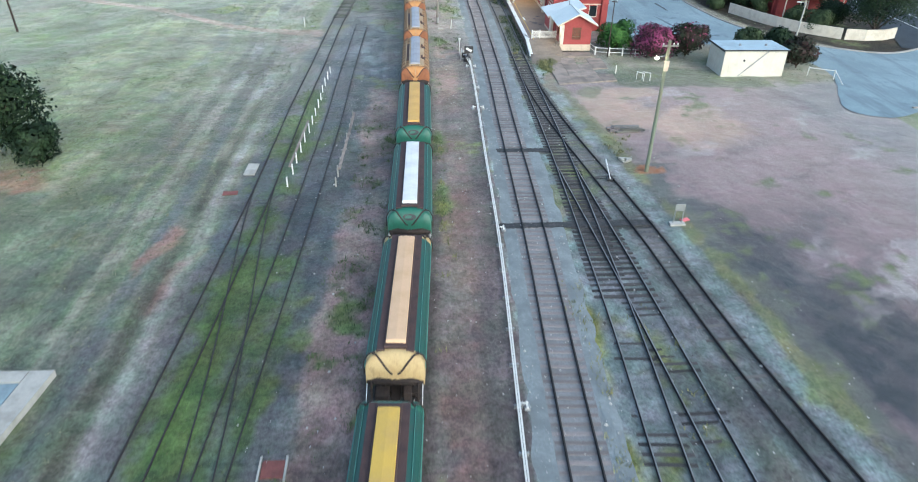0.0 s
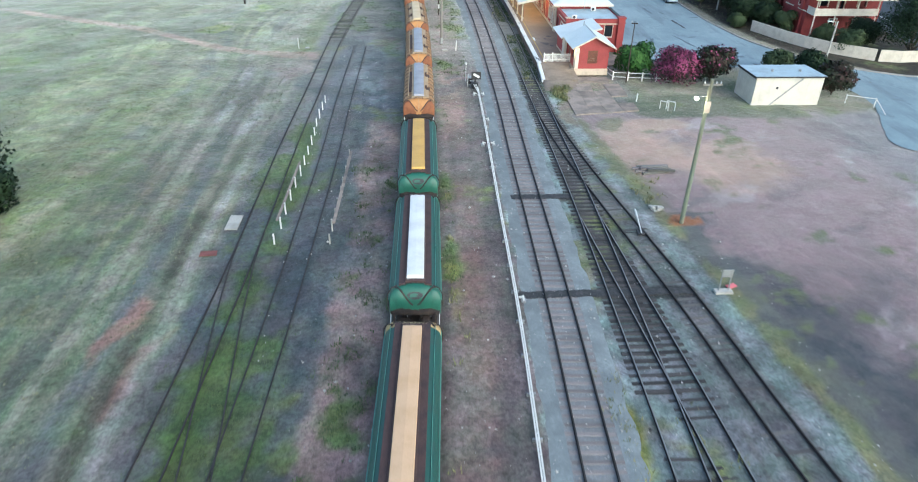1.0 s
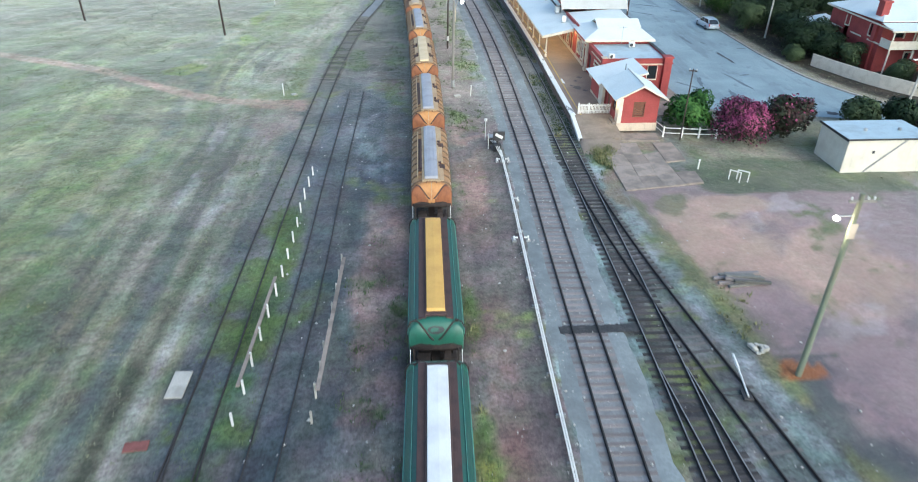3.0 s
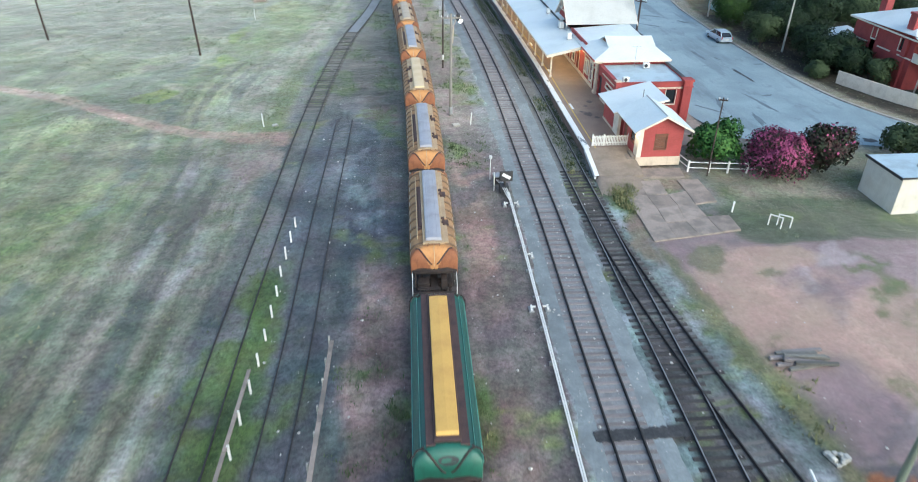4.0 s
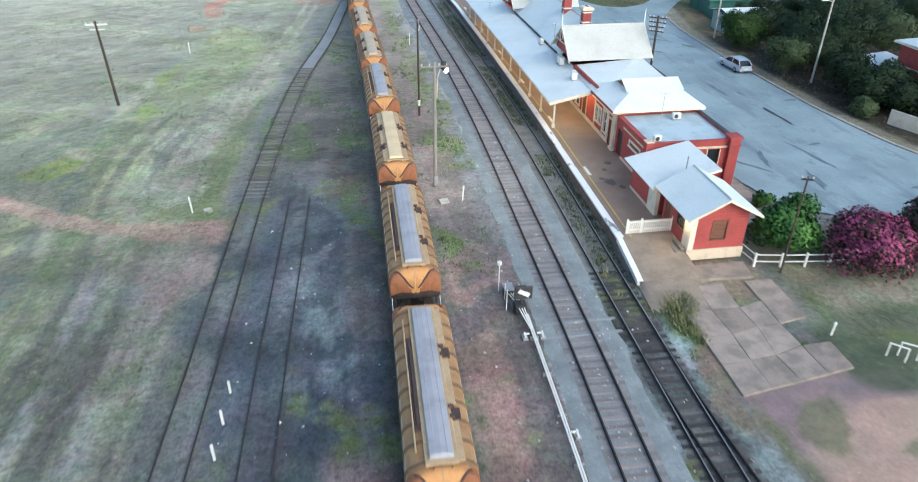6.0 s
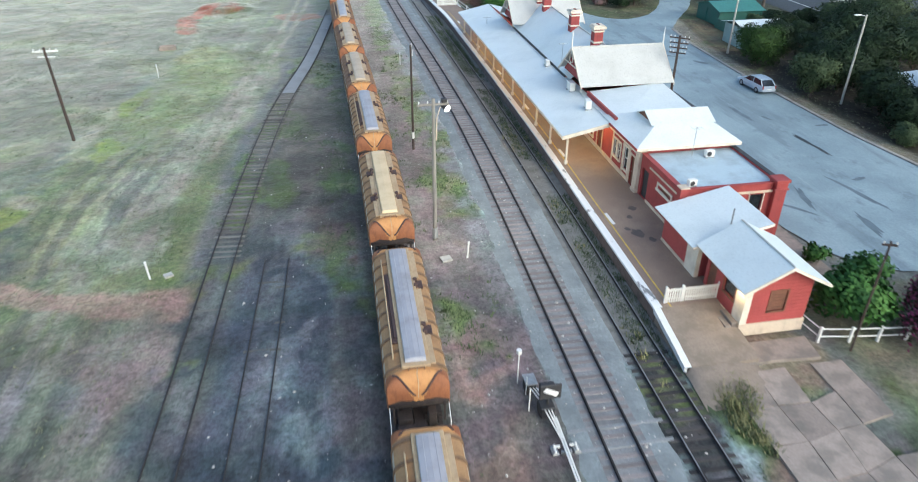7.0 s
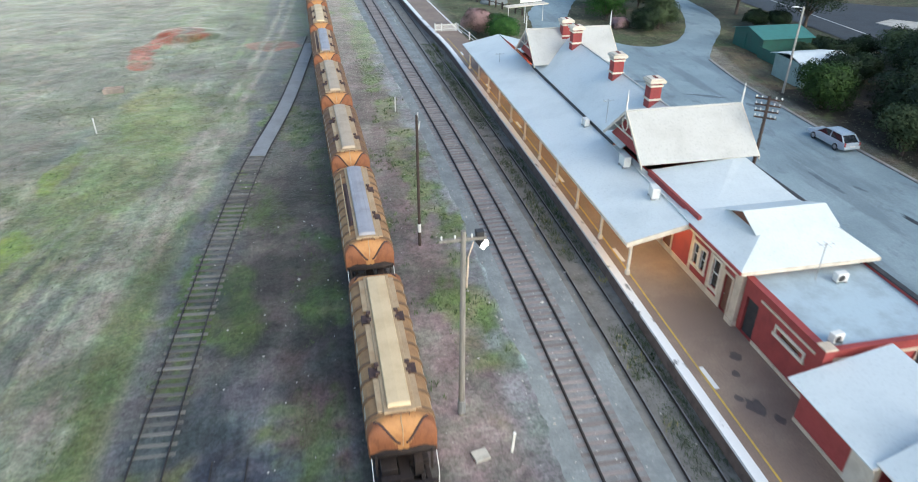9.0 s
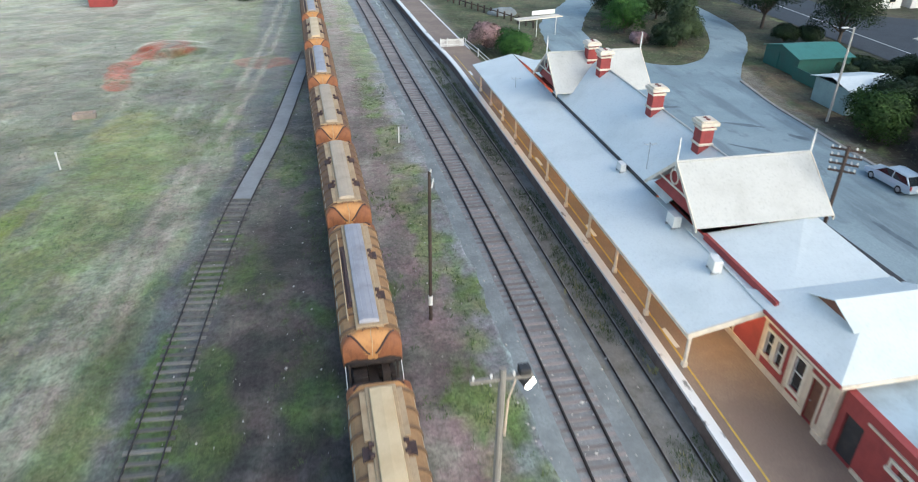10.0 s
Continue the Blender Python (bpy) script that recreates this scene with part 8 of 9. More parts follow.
# ---- trees and shrubs ----
def leaf_cloud(name, lobes, count, size, material, parent, seed, hollow=0.55, squash=1.0):
    """Many small leaf blades on and within uneven lobes, thinned by noise so that the outline is ragged."""
    rng = np.random.default_rng(seed)
    vol = np.array([l[3] * l[4] * l[5] for l in lobes]) ** 0.67
    pick = rng.choice(len(lobes), count, p=vol / vol.sum())
    lob = np.array(lobes)[pick]
    d = rng.normal(size=(count, 3))
    d /= np.linalg.norm(d, axis=1)[:, None]
    d[:, 2] = np.where(d[:, 2] < -0.55, -d[:, 2], d[:, 2])
    r = hollow + (1.08 - hollow) * rng.random(count) ** 0.6
    lump = fbm(d[:, 0] * 2 + lob[:, 0], d[:, 1] * 2 + d[:, 2] * 1.7 + lob[:, 1], 0.9, seed, 3)
    r *= 0.72 + 0.55 * lump
    c = lob[:, :3] + d * lob[:, 3:6] * r[:, None]
    c[:, 2] = np.maximum(c[:, 2], 0.05)
    nrm = d + rng.normal(size=(count, 3)) * 0.55
    nrm /= np.linalg.norm(nrm, axis=1)[:, None]
    u = np.cross(nrm, rng.normal(size=(count, 3)))
    u /= np.linalg.norm(u, axis=1)[:, None]
    v = np.cross(nrm, u)
    s = size * (0.55 + 0.9 * rng.random(count))[:, None]
    quad = np.stack([c - u * s, c - v * s * 0.55 + nrm * s * 0.15, c + u * s, c + v * s * 0.55 - nrm * s * 0.1], 1)
    me = bpy.data.meshes.new(name)
    me.from_pydata(quad.reshape(-1, 3).tolist(), [], (np.arange(count * 4).reshape(-1, 4)).tolist())
    me.materials.append(material)
    # leaves shade with the swell of the clump that they sit on
    out = c - np.array(lobes)[:, :3].mean(0)
    out /= np.linalg.norm(out, axis=1)[:, None] + 1e-6
    soft_n = d * 0.55 + out * (0.45 if parent else 0.0) + rng.normal(size=(count, 3)) * 0.16
    soft_n /= np.linalg.norm(soft_n, axis=1)[:, None]
    me.polygons.foreach_set("use_smooth", np.ones(count, bool))
    me.normals_split_custom_set_from_vertices(np.repeat(soft_n, 4, axis=0).tolist())
    ob = new(name, me)
    ob.parent = parent
    return ob


def plant(kind, x, y, height, radius, material, label, seed, count=2600, size=0.17, trunk=0.25, tall=0.62, lobes=7, material2=None, share2=0.4):
    rng = random.Random(seed)
    top = base(kind, pose(x, y, 0), label, kind.replace("_", " "))
    zc = height * (1 - tall / 2)
    bm = bmesh.new()
    tr = max(0.06, height * 0.022)
    fork = height * trunk
    tube(bm, (0, 0, -0.1), (0.05, 0.03, fork), tr * 1.3, tr, 8)
    crown = []
    for k in range(lobes):
        a = k * 2.4 + rng.random()
        rr = radius * (0.25 + 0.4 * rng.random())
        z = zc + height * tall * 0.5 * rng.uniform(-0.55, 0.5)
        cx, cy = math.cos(a) * rr, math.sin(a) * rr
        q = radius * rng.uniform(0.42, 0.62)
        crown.append((cx, cy, max(z, q * 0.75), q, q, q * 0.85))
        tube(bm, (0.05, 0.03, fork), (cx * 0.9, cy * 0.9, z), tr * 0.7, tr * 0.15, 5)
    crown.append((0, 0, zc, radius * 0.62, radius * 0.62, height * tall * 0.42))
    part("trunk", bm, BARK, top)
    leaf_cloud("crown", crown, count, size, material, top, seed)
    if material2:
        leaf_cloud("blossom", [(a, b, c + 0.15, d * 1.05, e * 1.05, f * 1.08) for a, b, c, d, e, f in crown], int(count * share2), size * 0.9, material2, top, seed + 50, 0.85)
    return top


plant("shrub", 27.3, 85.0, 3.7, 2.4, LEAF_GREEN, "bright green leafy shrub behind the white fence", 11, 7500, 0.14, 0.05, 1.0, 10)
plant("shrub", 31.1, 81.9, 4.0, 2.5, LEAF_RED, "crepe myrtle shrub covered in pink blossom", 12, 9000, 0.11, 0.05, 1.0, 17, LEAF_PINK, 1.0)
plant("shrub", 35.5, 82.4, 4.0, 2.4, LEAF_RED, "dark reddish green shrub with some pink blossom", 13, 8000, 0.14, 0.05, 1.0, 10, LEAF_PINK, 0.05)
plant("shrub", 44.6, 85.0, 2.8, 2.0, LEAF_OLIVE, "low olive green shrub beside the street", 14, 5200, 0.15, 0.05, 1.0, 9)
plant("shrub", 48.0, 83.4, 3.2, 2.5, LEAF_DARK, "dark olive hedge shrub behind the tin shed", 15, 5200, 0.15, 0.05, 1.0, 9)
plant("shrub", 47.6, 77.8, 3.2, 2.4, LEAF_RED, "dark reddish shrub beside the tin shed", 16, 5200, 0.15, 0.05, 1.0, 9)
plant("shrub", 39.2, 80.2, 1.6, 1.0, LEAF_DARK, "small dark shrub beside the tin shed", 17, 900, 0.13, 0.1, 0.9)
plant("shrub", 29.0, 90.5, 1.2, 0.8, LEAF_GREEN, "small green shrub behind the hut", 18, 700, 0.13, 0.1, 0.9)
plant("tree", -34.4, 56.0, 7.5, 5.0, LEAF_DARK, "broad dark green tree at the paddock edge", 21, 13000, 0.17, 0.08, 1.0, 12)
plant("tree", -29.6, 53.4, 3.0, 2.0, LEAF_DARK, "low dense green bush below the paddock tree", 22, 5000, 0.15, 0.05, 1.0, 9)
EAST = (("tree", 50.2, 132.9, 4.9, 3.0, LEAF_HEDGE, "round dense green tree on the street verge"), ("tree", 54.5, 127.0, 5.5, 3.4, LEAF_DARK, "dark dense tree in the garden row"),
        ("tree", 53.0, 121.5, 5.8, 3.2, LEAF_DARK, "dark dense tree in the garden row"), ("tree", 49.2, 120.6, 5.0, 2.3, LEAF_OLIVE, "olive street tree with a pale trunk"),
        ("tree", 57.6, 124.0, 6.2, 3.4, LEAF_DARK, "tall dark tree in the garden row"), ("tree", 52.6, 114.4, 4.0, 2.6, LEAF_DARK, "dark dense tree in the garden row"),
        ("tree", 54.6, 110.2, 4.3, 2.3, LEAF_OLIVE, "olive green tree behind the verge"), ("tree", 51.8, 109.8, 4.2, 2.6, LEAF_DARK, "dark dense tree in the garden row"),
        ("tree", 53.6, 107.2, 3.7, 2.2, LEAF_DARK, "dark dense tree beside the white wall"), ("shrub", 49.4, 107.0, 2.0, 1.3, LEAF_OLIVE, "small grey green shrub on the verge"),
        ("shrub", 54.9, 104.0, 3.2, 1.5, LEAF_OLIVE, "yellowish green shrub behind the white wall"), ("shrub", 57.9, 98.4, 2.6, 1.7, LEAF_OLIVE, "green shrub before the red house"),
        # the LEAF_DARK bush at 62.6, 97.2 is added to darken the shaded balcony
        ("shrub", 58.6, 93.6, 3.2, 1.9, LEAF_OLIVE, "green shrub leaning over the white wall"), ("tree", 62.6, 97.2, 3.6, 2.4, LEAF_DARK, "dark dense bush added for the shade below the balcony"), ("tree", 66.0, 91.8, 9.0, 5.0, LEAF_DARK, "large dark tree at the street corner"),
        ("tree", 62.0, 131.0, 6.0, 4.0, LEAF_DARK, "tall dark tree in a garden"), ("tree", 66.0, 126.0, 6.2, 4.0, LEAF_OLIVE, "tall olive tree in a garden"), ("tree", 55.8, 138.0, 4.0, 2.3, LEAF_DARK, "dark garden tree beside the pale shed"),
        ("tree", 73.0, 130.0, 7.0, 4.6, LEAF_DARK, "tall dark tree in a garden"), ("tree", 66.0, 137.5, 6.0, 4.0, LEAF_DARK, "dark tree in a garden"), ("tree", 72.0, 140.0, 7.0, 4.6, LEAF_OLIVE, "olive tree in a garden"),
        ("tree", 69.2, 162.6, 9.5, 4.4, LEAF_DARK, "tall dark tree beside the main road"), ("shrub", 63.4, 166.0, 2.6, 1.8, LEAF_DARK, "low dark hedge behind the green shed"), ("shrub", 66.2, 164.8, 2.6, 1.8, LEAF_DARK, "low dark hedge behind the green shed"), ("shrub", 58.8, 147.8, 2.6, 1.5, LEAF_OLIVE, "olive shrub between the two sheds"),
        ("tree", 61.6, 146.6, 2.8, 2.4, LEAF_DARK, "dark dense tree behind the pale shed"), ("shrub", 64.0, 151.8, 2.2, 1.6, LEAF_OLIVE, "brownish shrub beside the green shed"), ("shrub", 66.6, 148.2, 2.6, 2.0, LEAF_DARK, "dark hedge at the garden end"), ("tree", 68.5, 143.2, 4.6, 3.6, LEAF_OLIVE, "broad green garden tree below the main road"),
        ("tree", 73.0, 143.0, 5.0, 3.6, LEAF_OLIVE, "olive tree in a garden"), ("tree", 65.3, 174.0, 9.5, 5.0, LEAF_DARK, "spreading dark tree on a bare trunk on the far grass"),
        ("tree", 60.6, 140.0, 3.4, 2.0, LEAF_DARK, "dark bush against the pale shed"),
        ("tree", 68.0, 194.0, 8.0, 4.5, LEAF_DARK, "dark tree beside the main road"),
        ("tree", 46.0, 183.5, 7.0, 4.0, LEAF_DARK, "dark tree beside the gravel drive"), ("tree", 44.0, 174.5, 6.0, 3.0, LEAF_GREEN, "green tree beside the gravel drive"), ("tree", 48.0, 181.0, 7.0, 4.0, LEAF_DARK, "dark tree inside the drive loop"),
        ("tree", 49.0, 167.5, 7.0, 2.6, LEAF_OLIVE, "upright green tree inside the drive loop"), ("shrub", 46.3, 166.3, 3.0, 2.0, LEAF_DARK, "dark shrub inside the drive loop"), ("shrub", 50.6, 169.6, 3.4, 2.2, LEAF_OLIVE, "green shrub inside the drive loop"),
        ("tree", 52.5, 182.0, 7.5, 4.4, LEAF_DARK, "dark tree inside the drive loop"), ("shrub", 43.6, 168.8, 1.4, 1.2, LEAF_BLUSH, "pale grey shrub inside the drive loop"),
        ("shrub", 25.2, 165.0, 3.4, 2.4, LEAF_GREEN, "green shrub at the platform end"), ("shrub", 22.6, 168.6, 3.6, 2.4, LEAF_BLUSH, "pink flowering shrub at the platform end"),
        ("tree", -15.5, 205.5, 5.0, 3.4, LEAF_DARK, "dark tree at the far paddock edge"), ("shrub", -8.8, 204, 2.4, 1.8, LEAF_OLIVE, "green bush at the far paddock edge"), ("shrub", -5.5, 206, 2.2, 1.6, LEAF_DARK, "dark bush at the far paddock edge"))
for k, (kind, x, y, h, r, m, lab) in enumerate(EAST):
    plant(kind, x, y, h, r, m, lab, 100 + k, int(4800 + r * 3400), 0.105 if kind == "tree" else 0.09, *((0.2, 0.84) if h > 9.2 else (0.08, 1.0)), 13)
rng = np.random.default_rng(5)
fx = np.concatenate([rng.uniform(-250, 320, 700), rng.uniform(110, 330, 260), rng.uniform(-330, -90, 160)])
fy = np.concatenate([rng.uniform(300, 520, 700), rng.uniform(60, 320, 260), rng.uniform(150, 320, 160)])
woods = leaf_cloud("far_woods", [(a, b, 3.0, 4.5, 4.5, 4.0) for a, b in zip(fx, fy)], 60000, 0.9, LEAF_DARK, None, 77)
tagged(woods, "distant belt of dark trees round the town", "woods", kind="stuff")

# ---- red two-storey house ----
house = base("red_house", None, "two-storey red house with white roof and cream balcony", "house")
part("wall", wall_along(bmesh.new(), (56.8, 102.3), (56.8, 113.2), 0.0, 5.75, 0.3, [(1.6, 2.4, 3.9, 5.2), (6.6, 7.4, 1.2, 2.6), (6.6, 7.4, 4.0, 5.2)]), BRICK_RED, house)
part("wall", wall_along(bmesh.new(), (67.6, 102.3), (57.1, 102.3), 0.0, 5.75, 0.3, [(2.4, 3.6, 4.1, 5.3), (5.6, 6.5, 3.5, 5.4), (8.0, 9.1, 4.1, 5.3), (2.6, 3.6, 0.9, 2.3), (6.1, 7.1, 0.1, 2.3)]), BRICK_RED, house)
part("wall", boxes((57.1, 67.6, 112.9, 113.2, 0, 5.75), (67.3, 67.6, 102.6, 112.9, 0, 5.75)), BRICK_RED, house)
for x0, x1, z0, z1 in ((64.0, 65.2, 4.1, 5.3), (61.1, 62.0, 3.5, 5.4), (58.5, 59.6, 4.1, 5.3), (64.0, 65.0, 0.9, 2.3), (60.5, 61.5, 0.1, 2.3)):
    w = part("window", boxes((x0 - 0.14, x0, 102.2, 102.29, z0 - 0.1, z1), (x1, x1 + 0.14, 102.2, 102.29, z0 - 0.1, z1), (x0 - 0.14, x1 + 0.14, 102.2, 102.29, z1, z1 + 0.16)), CREAM_PALE, house)
    part("pane", boxes((x0, x1, 102.4, 102.43, z0, z1)), PANE, w)
for y0, z0, z1 in ((103.9, 3.9, 5.2), (108.9, 1.2, 2.6), (108.9, 4.0, 5.2)):
    w = part("window", boxes((56.7, 56.79, y0 - 0.08, y0, z0, z1), (56.7, 56.79, y0 + 0.8, y0 + 0.88, z0, z1), (56.68, 56.79, y0 - 0.08, y0 + 0.88, z0 - 0.12, z0)), CREAM_PALE, house)
    part("pane", boxes((56.92, 56.95, y0, y0 + 0.8, z0, z1)), PANE, w)
for y0, y1 in ((102.3, 104.6), (105.9, 108.2), (110.0, 113.2)):
    part("band", boxes((56.72, 56.79, y0, y1, 3.3, 3.46)), CREAM_PALE, house)
part("pilaster", boxes((56.5, 56.795, 103.1, 104.3, 0.0, 3.29), (56.5, 56.795, 103.1, 103.82, 3.47, 5.6)), BRICK_RED, house)
part("roof", slabs(0.08, [(56.2, 102.0, 6.1), (68.2, 102.0, 6.1), (65.0, 107.6, 7.9), (60.2, 107.6, 7.9)], [(56.2, 113.7, 5.75), (68.2, 113.7, 5.75), (65.0, 107.6, 7.9), (60.2, 107.6, 7.9)], [(56.2, 102.0, 6.1), (56.2, 113.7, 5.75), (60.2, 107.6, 7.9)], [(68.2, 102.0, 6.1), (68.2, 113.7, 5.75), (65.0, 107.6, 7.9)]), ROOF, house)
part("balcony_roof", slabs(0.07, [(56.2, 99.7, 5.55), (67.9, 99.7, 5.55), (67.9, 101.95, 5.95), (56.2, 101.95, 5.95)]), ROOF, house)
part("fascia", boxes((56.2, 67.9, 99.62, 99.69, 5.38, 5.56), (56.12, 56.19, 99.7, 113.7, 5.55, 5.72)), CREAM_PALE, house)
for x, y, z in ((57.2, 103.9, 5.9), (59.2, 112.0, 6.2)):
    c = part("chimney", boxes((x - 0.45, x + 0.45, y - 0.55, y + 0.55, z - 0.3, z + 2.0), bevel=0.02), BRICK_RED, house)
    part("cap", boxes((x - 0.55, x + 0.55, y - 0.65, y + 0.65, z + 2.0, z + 2.22), bevel=0.02), BRICK_RED, c)
part("balcony_floor", boxes((56.9, 66.0, 100.35, 102.19, 3.2, 3.38)), CREAM, house)
part("balcony_front", boxes((56.9, 66.0, 100.24, 100.34, 3.22, 4.2), (56.8, 56.9, 100.24, 102.2, 3.22, 4.2)), CREAM_PALE, house, "cream sheeted balcony front")
for k in range(4):
    x = 57.05 + k * 2.95
    part("balcony_post", boxes((x - 0.07, x + 0.07, 100.36, 100.5, 0.0, 3.19), (x - 0.07, x + 0.07, 100.36, 100.5, 3.39, 5.6)), CREAM_PALE, house)
low_house = base("low_house", None, "low red house with a white metal roof behind trees", "house")
part("wall", boxes((56.1, 60.2, 115.0, 118.2, 0, 2.6)), BRICK_RED, low_house)
part("roof", slabs(0.07, [(55.4, 114.3, 2.6), (60.8, 114.3, 2.6), (58.1, 116.6, 3.7)], [(55.4, 118.9, 2.6), (60.8, 118.9, 2.6), (58.1, 116.6, 3.7)], [(55.4, 114.3, 2.6), (55.4, 118.9, 2.6), (58.1, 116.6, 3.7)], [(60.8, 114.3, 2.6), (60.8, 118.9, 2.6), (58.1, 116.6, 3.7)]), ROOF, low_house)

# cream boundary wall panels along the verge
bw = base("boundary_wall", None, "cream painted boundary wall along the verge", "wall")
pts = [(50.9, 105.2), (51.9, 102.3), (53.0, 99.4), (54.4, 96.6), (56.2, 94.0), (58.4, 92.0), (60.6, 90.4), (60.9, 90.2), (63.4, 89.6), (66.2, 89.8), (68.6, 91.0)]
for k, (a, b) in enumerate(zip(pts, pts[1:])):
    if k != 6:
        part("wall_panel", wall_along(bmesh.new(), a, b, -0.1, 1.45, 0.14), CREAM_PALE, bw)

# sheds at the north-east
gs = base("green_shed", None, "dark green sheet metal garage with a green roof", "shed")
part("wall", boxes((55.2, 62.0, 151.4, 151.55, 0, 2.2), (55.2, 62.0, 157.8, 157.95, 0, 2.2), (61.85, 62.0, 151.55, 157.8, 0, 2.2)), SHED_GREEN, gs)
bm = wall_along(bmesh.new(), (55.35, 157.8), (55.35, 151.55), 0, 2.2, 0.15, [(2.6, 5.4, 0.0, 2.0)])
vs = [bm.verts.new(p) for p in ((55.2, 157.95, 2.2), (55.2, 151.4, 2.2), (55.2, 154.7, 2.95))]
bm.faces.new(vs)
part("front_wall", bm, SHED_GREEN, gs)
part("roller_door", boxes((55.28, 55.33, 152.4, 155.2, 0, 2.0)), SHED_GREEN, gs)
part("roof", slabs(0.06, [(54.9, 151.1, 2.15), (62.3, 151.1, 2.15), (62.3, 154.7, 3.0), (54.9, 154.7, 3.0)], [(54.9, 158.2, 2.15), (62.3, 158.2, 2.15), (62.3, 154.7, 3.0), (54.9, 154.7, 3.0)]), SHED_GREEN_ROOF, gs)
part("side_fence", boxes((54.6, 54.7, 145.8, 151.2, 0, 1.35), (54.7, 58.5, 145.8, 145.9, 0, 1.35)), SHED_GREEN, gs)
ts = base("pale_shed", None, "pale teal sheet metal garage with whitish roof", "shed")
part("wall", boxes((52.0, 52.15, 138.9, 144.2, 0, 2.5), (52.15, 57.8, 138.9, 139.05, 0, 2.5), (52.15, 57.8, 144.05, 144.2, 0, 2.5), (57.65, 57.8, 139.05, 144.05, 0, 2.5)), SHED_TEAL, ts)
part("roller_door", boxes((51.96, 51.995, 139.4, 143.6, 0, 2.2)), SHED_TEAL, ts)
part("roof", slabs(0.06, [(51.6, 138.4, 2.5), (58.2, 138.4, 2.5), (58.2, 141.5, 3.2), (51.6, 141.5, 3.2)], [(51.6, 144.7, 2.5), (58.2, 144.7, 2.5), (58.2, 141.5, 3.2), (51.6, 141.5, 3.2)]), ROOF, ts)
def white_house(x0, x1, y0):
    wh = base("white_house", None, "white weatherboard house across the main road", "house", "houses across the road")
    y1, xm = y0 + 7.0, (x0 + x1) / 2
    part("wall", boxes((x0, x1, y0, y1, 0, 3.1)), WHITE_WOOD, wh)
    e = 0.5
    part("roof", slabs(0.08, [(x0 - e, y0 - e, 3.0), (x1 + e, y0 - e, 3.0), (xm + 1.2, (y0 + y1) / 2, 4.9), (xm - 1.2, (y0 + y1) / 2, 4.9)], [(x0 - e, y1 + e, 3.0), (x1 + e, y1 + e, 3.0), (xm + 1.2, (y0 + y1) / 2, 4.9), (xm - 1.2, (y0 + y1) / 2, 4.9)],
                       [(x0 - e, y0 - e, 3.0), (x0 - e, y1 + e, 3.0), (xm - 1.2, (y0 + y1) / 2, 4.9)], [(x1 + e, y0 - e, 3.0), (x1 + e, y1 + e, 3.0), (xm + 1.2, (y0 + y1) / 2, 4.9)]), ROOF_WHITE, wh)
    for f in (0.18, 0.62):
        x = x0 + (x1 - x0) * f
        w = part("window", boxes((x, x + 1.2, y0 - 0.07, y0 - 0.005, 1.0, 2.3)), CREAM, wh)
        part("pane", boxes((x + 0.1, x + 1.1, y0 - 0.1, y0 - 0.075, 1.1, 2.2)), PANE, w)


white_house(90.0, 96.6, 183.0)
white_house(98.2, 108.0, 182.6)
tagged(link_mesh("traffic_island", slab(bmesh.new(), [(82.6, 164.5, 0.16), (84.2, 157.0, 0.16), (86.5, 156.0, 0.16), (90.0, 163.0, 0.16), (86.5, 166.0, 0.16)], 0.2), CONCRETE_PALE), "pale concrete traffic island in the main road", "traffic island", kind="structure")
red_shed = base("red_shed", None, "small rust red shed in the far paddock", "shed")
part("wall", boxes((-32.5, -29, 203, 206, 0, 2.3)), BRICK_RED, red_shed)
part("roof", slabs(0.06, [(-32.8, 202.7, 2.3), (-28.7, 202.7, 2.3), (-28.7, 206.3, 2.6), (-32.8, 206.3, 2.6)]), W_RUST_DEEP, red_shed)
awn = base("white_awning", None, "white flat awning beside the gravel drive", "awning")
part("awning_roof", slabs(0.12, [(28.0, 172.4, 2.7), (34.6, 174.2, 2.7), (34.2, 175.6, 2.7), (27.6, 173.8, 2.7)]), CREAM_PALE, awn)
part("fascia", slabs(0.6, [(30.6, 175.4, 3.2), (34.2, 176.3, 3.2), (34.2, 176.4, 3.2), (30.6, 175.5, 3.2)]), WHITE_WOOD, awn)
for x, y in ((28.2, 173.2), (31.0, 174.2), (34.0, 175.0)):
    part("post", tubes(((x, y, 0), (x, y, 2.65), 0.06)), WHITE_WOOD, awn)
df = base("timber_fence", None, "dark low timber fence beside the gravel drive", "fence")
for k in range(14):
    x, y = 23.6 + k * 0.66, 199.5 - k * 1.55
    part("post", boxes((x - 0.12, x + 0.12, y - 0.12, y + 0.12, -0.1, 1.1), bevel=0.02), POLE_BLACK, df)
part("rail", tubes(((23.6, 199.5, 0.75), (32.2, 179.3, 0.75), 0.08)), POLE_BLACK, df)
mound = bmesh.new()
bmesh.ops.create_icosphere(mound, subdivisions=3, radius=1.0)
for v in mound.verts:
    n = noise.noise(v.co * 1.7) * 0.25
    v.co = Vector((v.co.x * (2.4 + n), v.co.y * (1.6 + n), max(-0.1, v.co.z * (1.0 + n))))
ob = link_mesh("dirt_mound", mound, BALLAST, smooth=True)
tagged(ob, "low mound of grey dirt beside the drive", "mound").matrix_basis = pose(30.2, 189.0, 0)


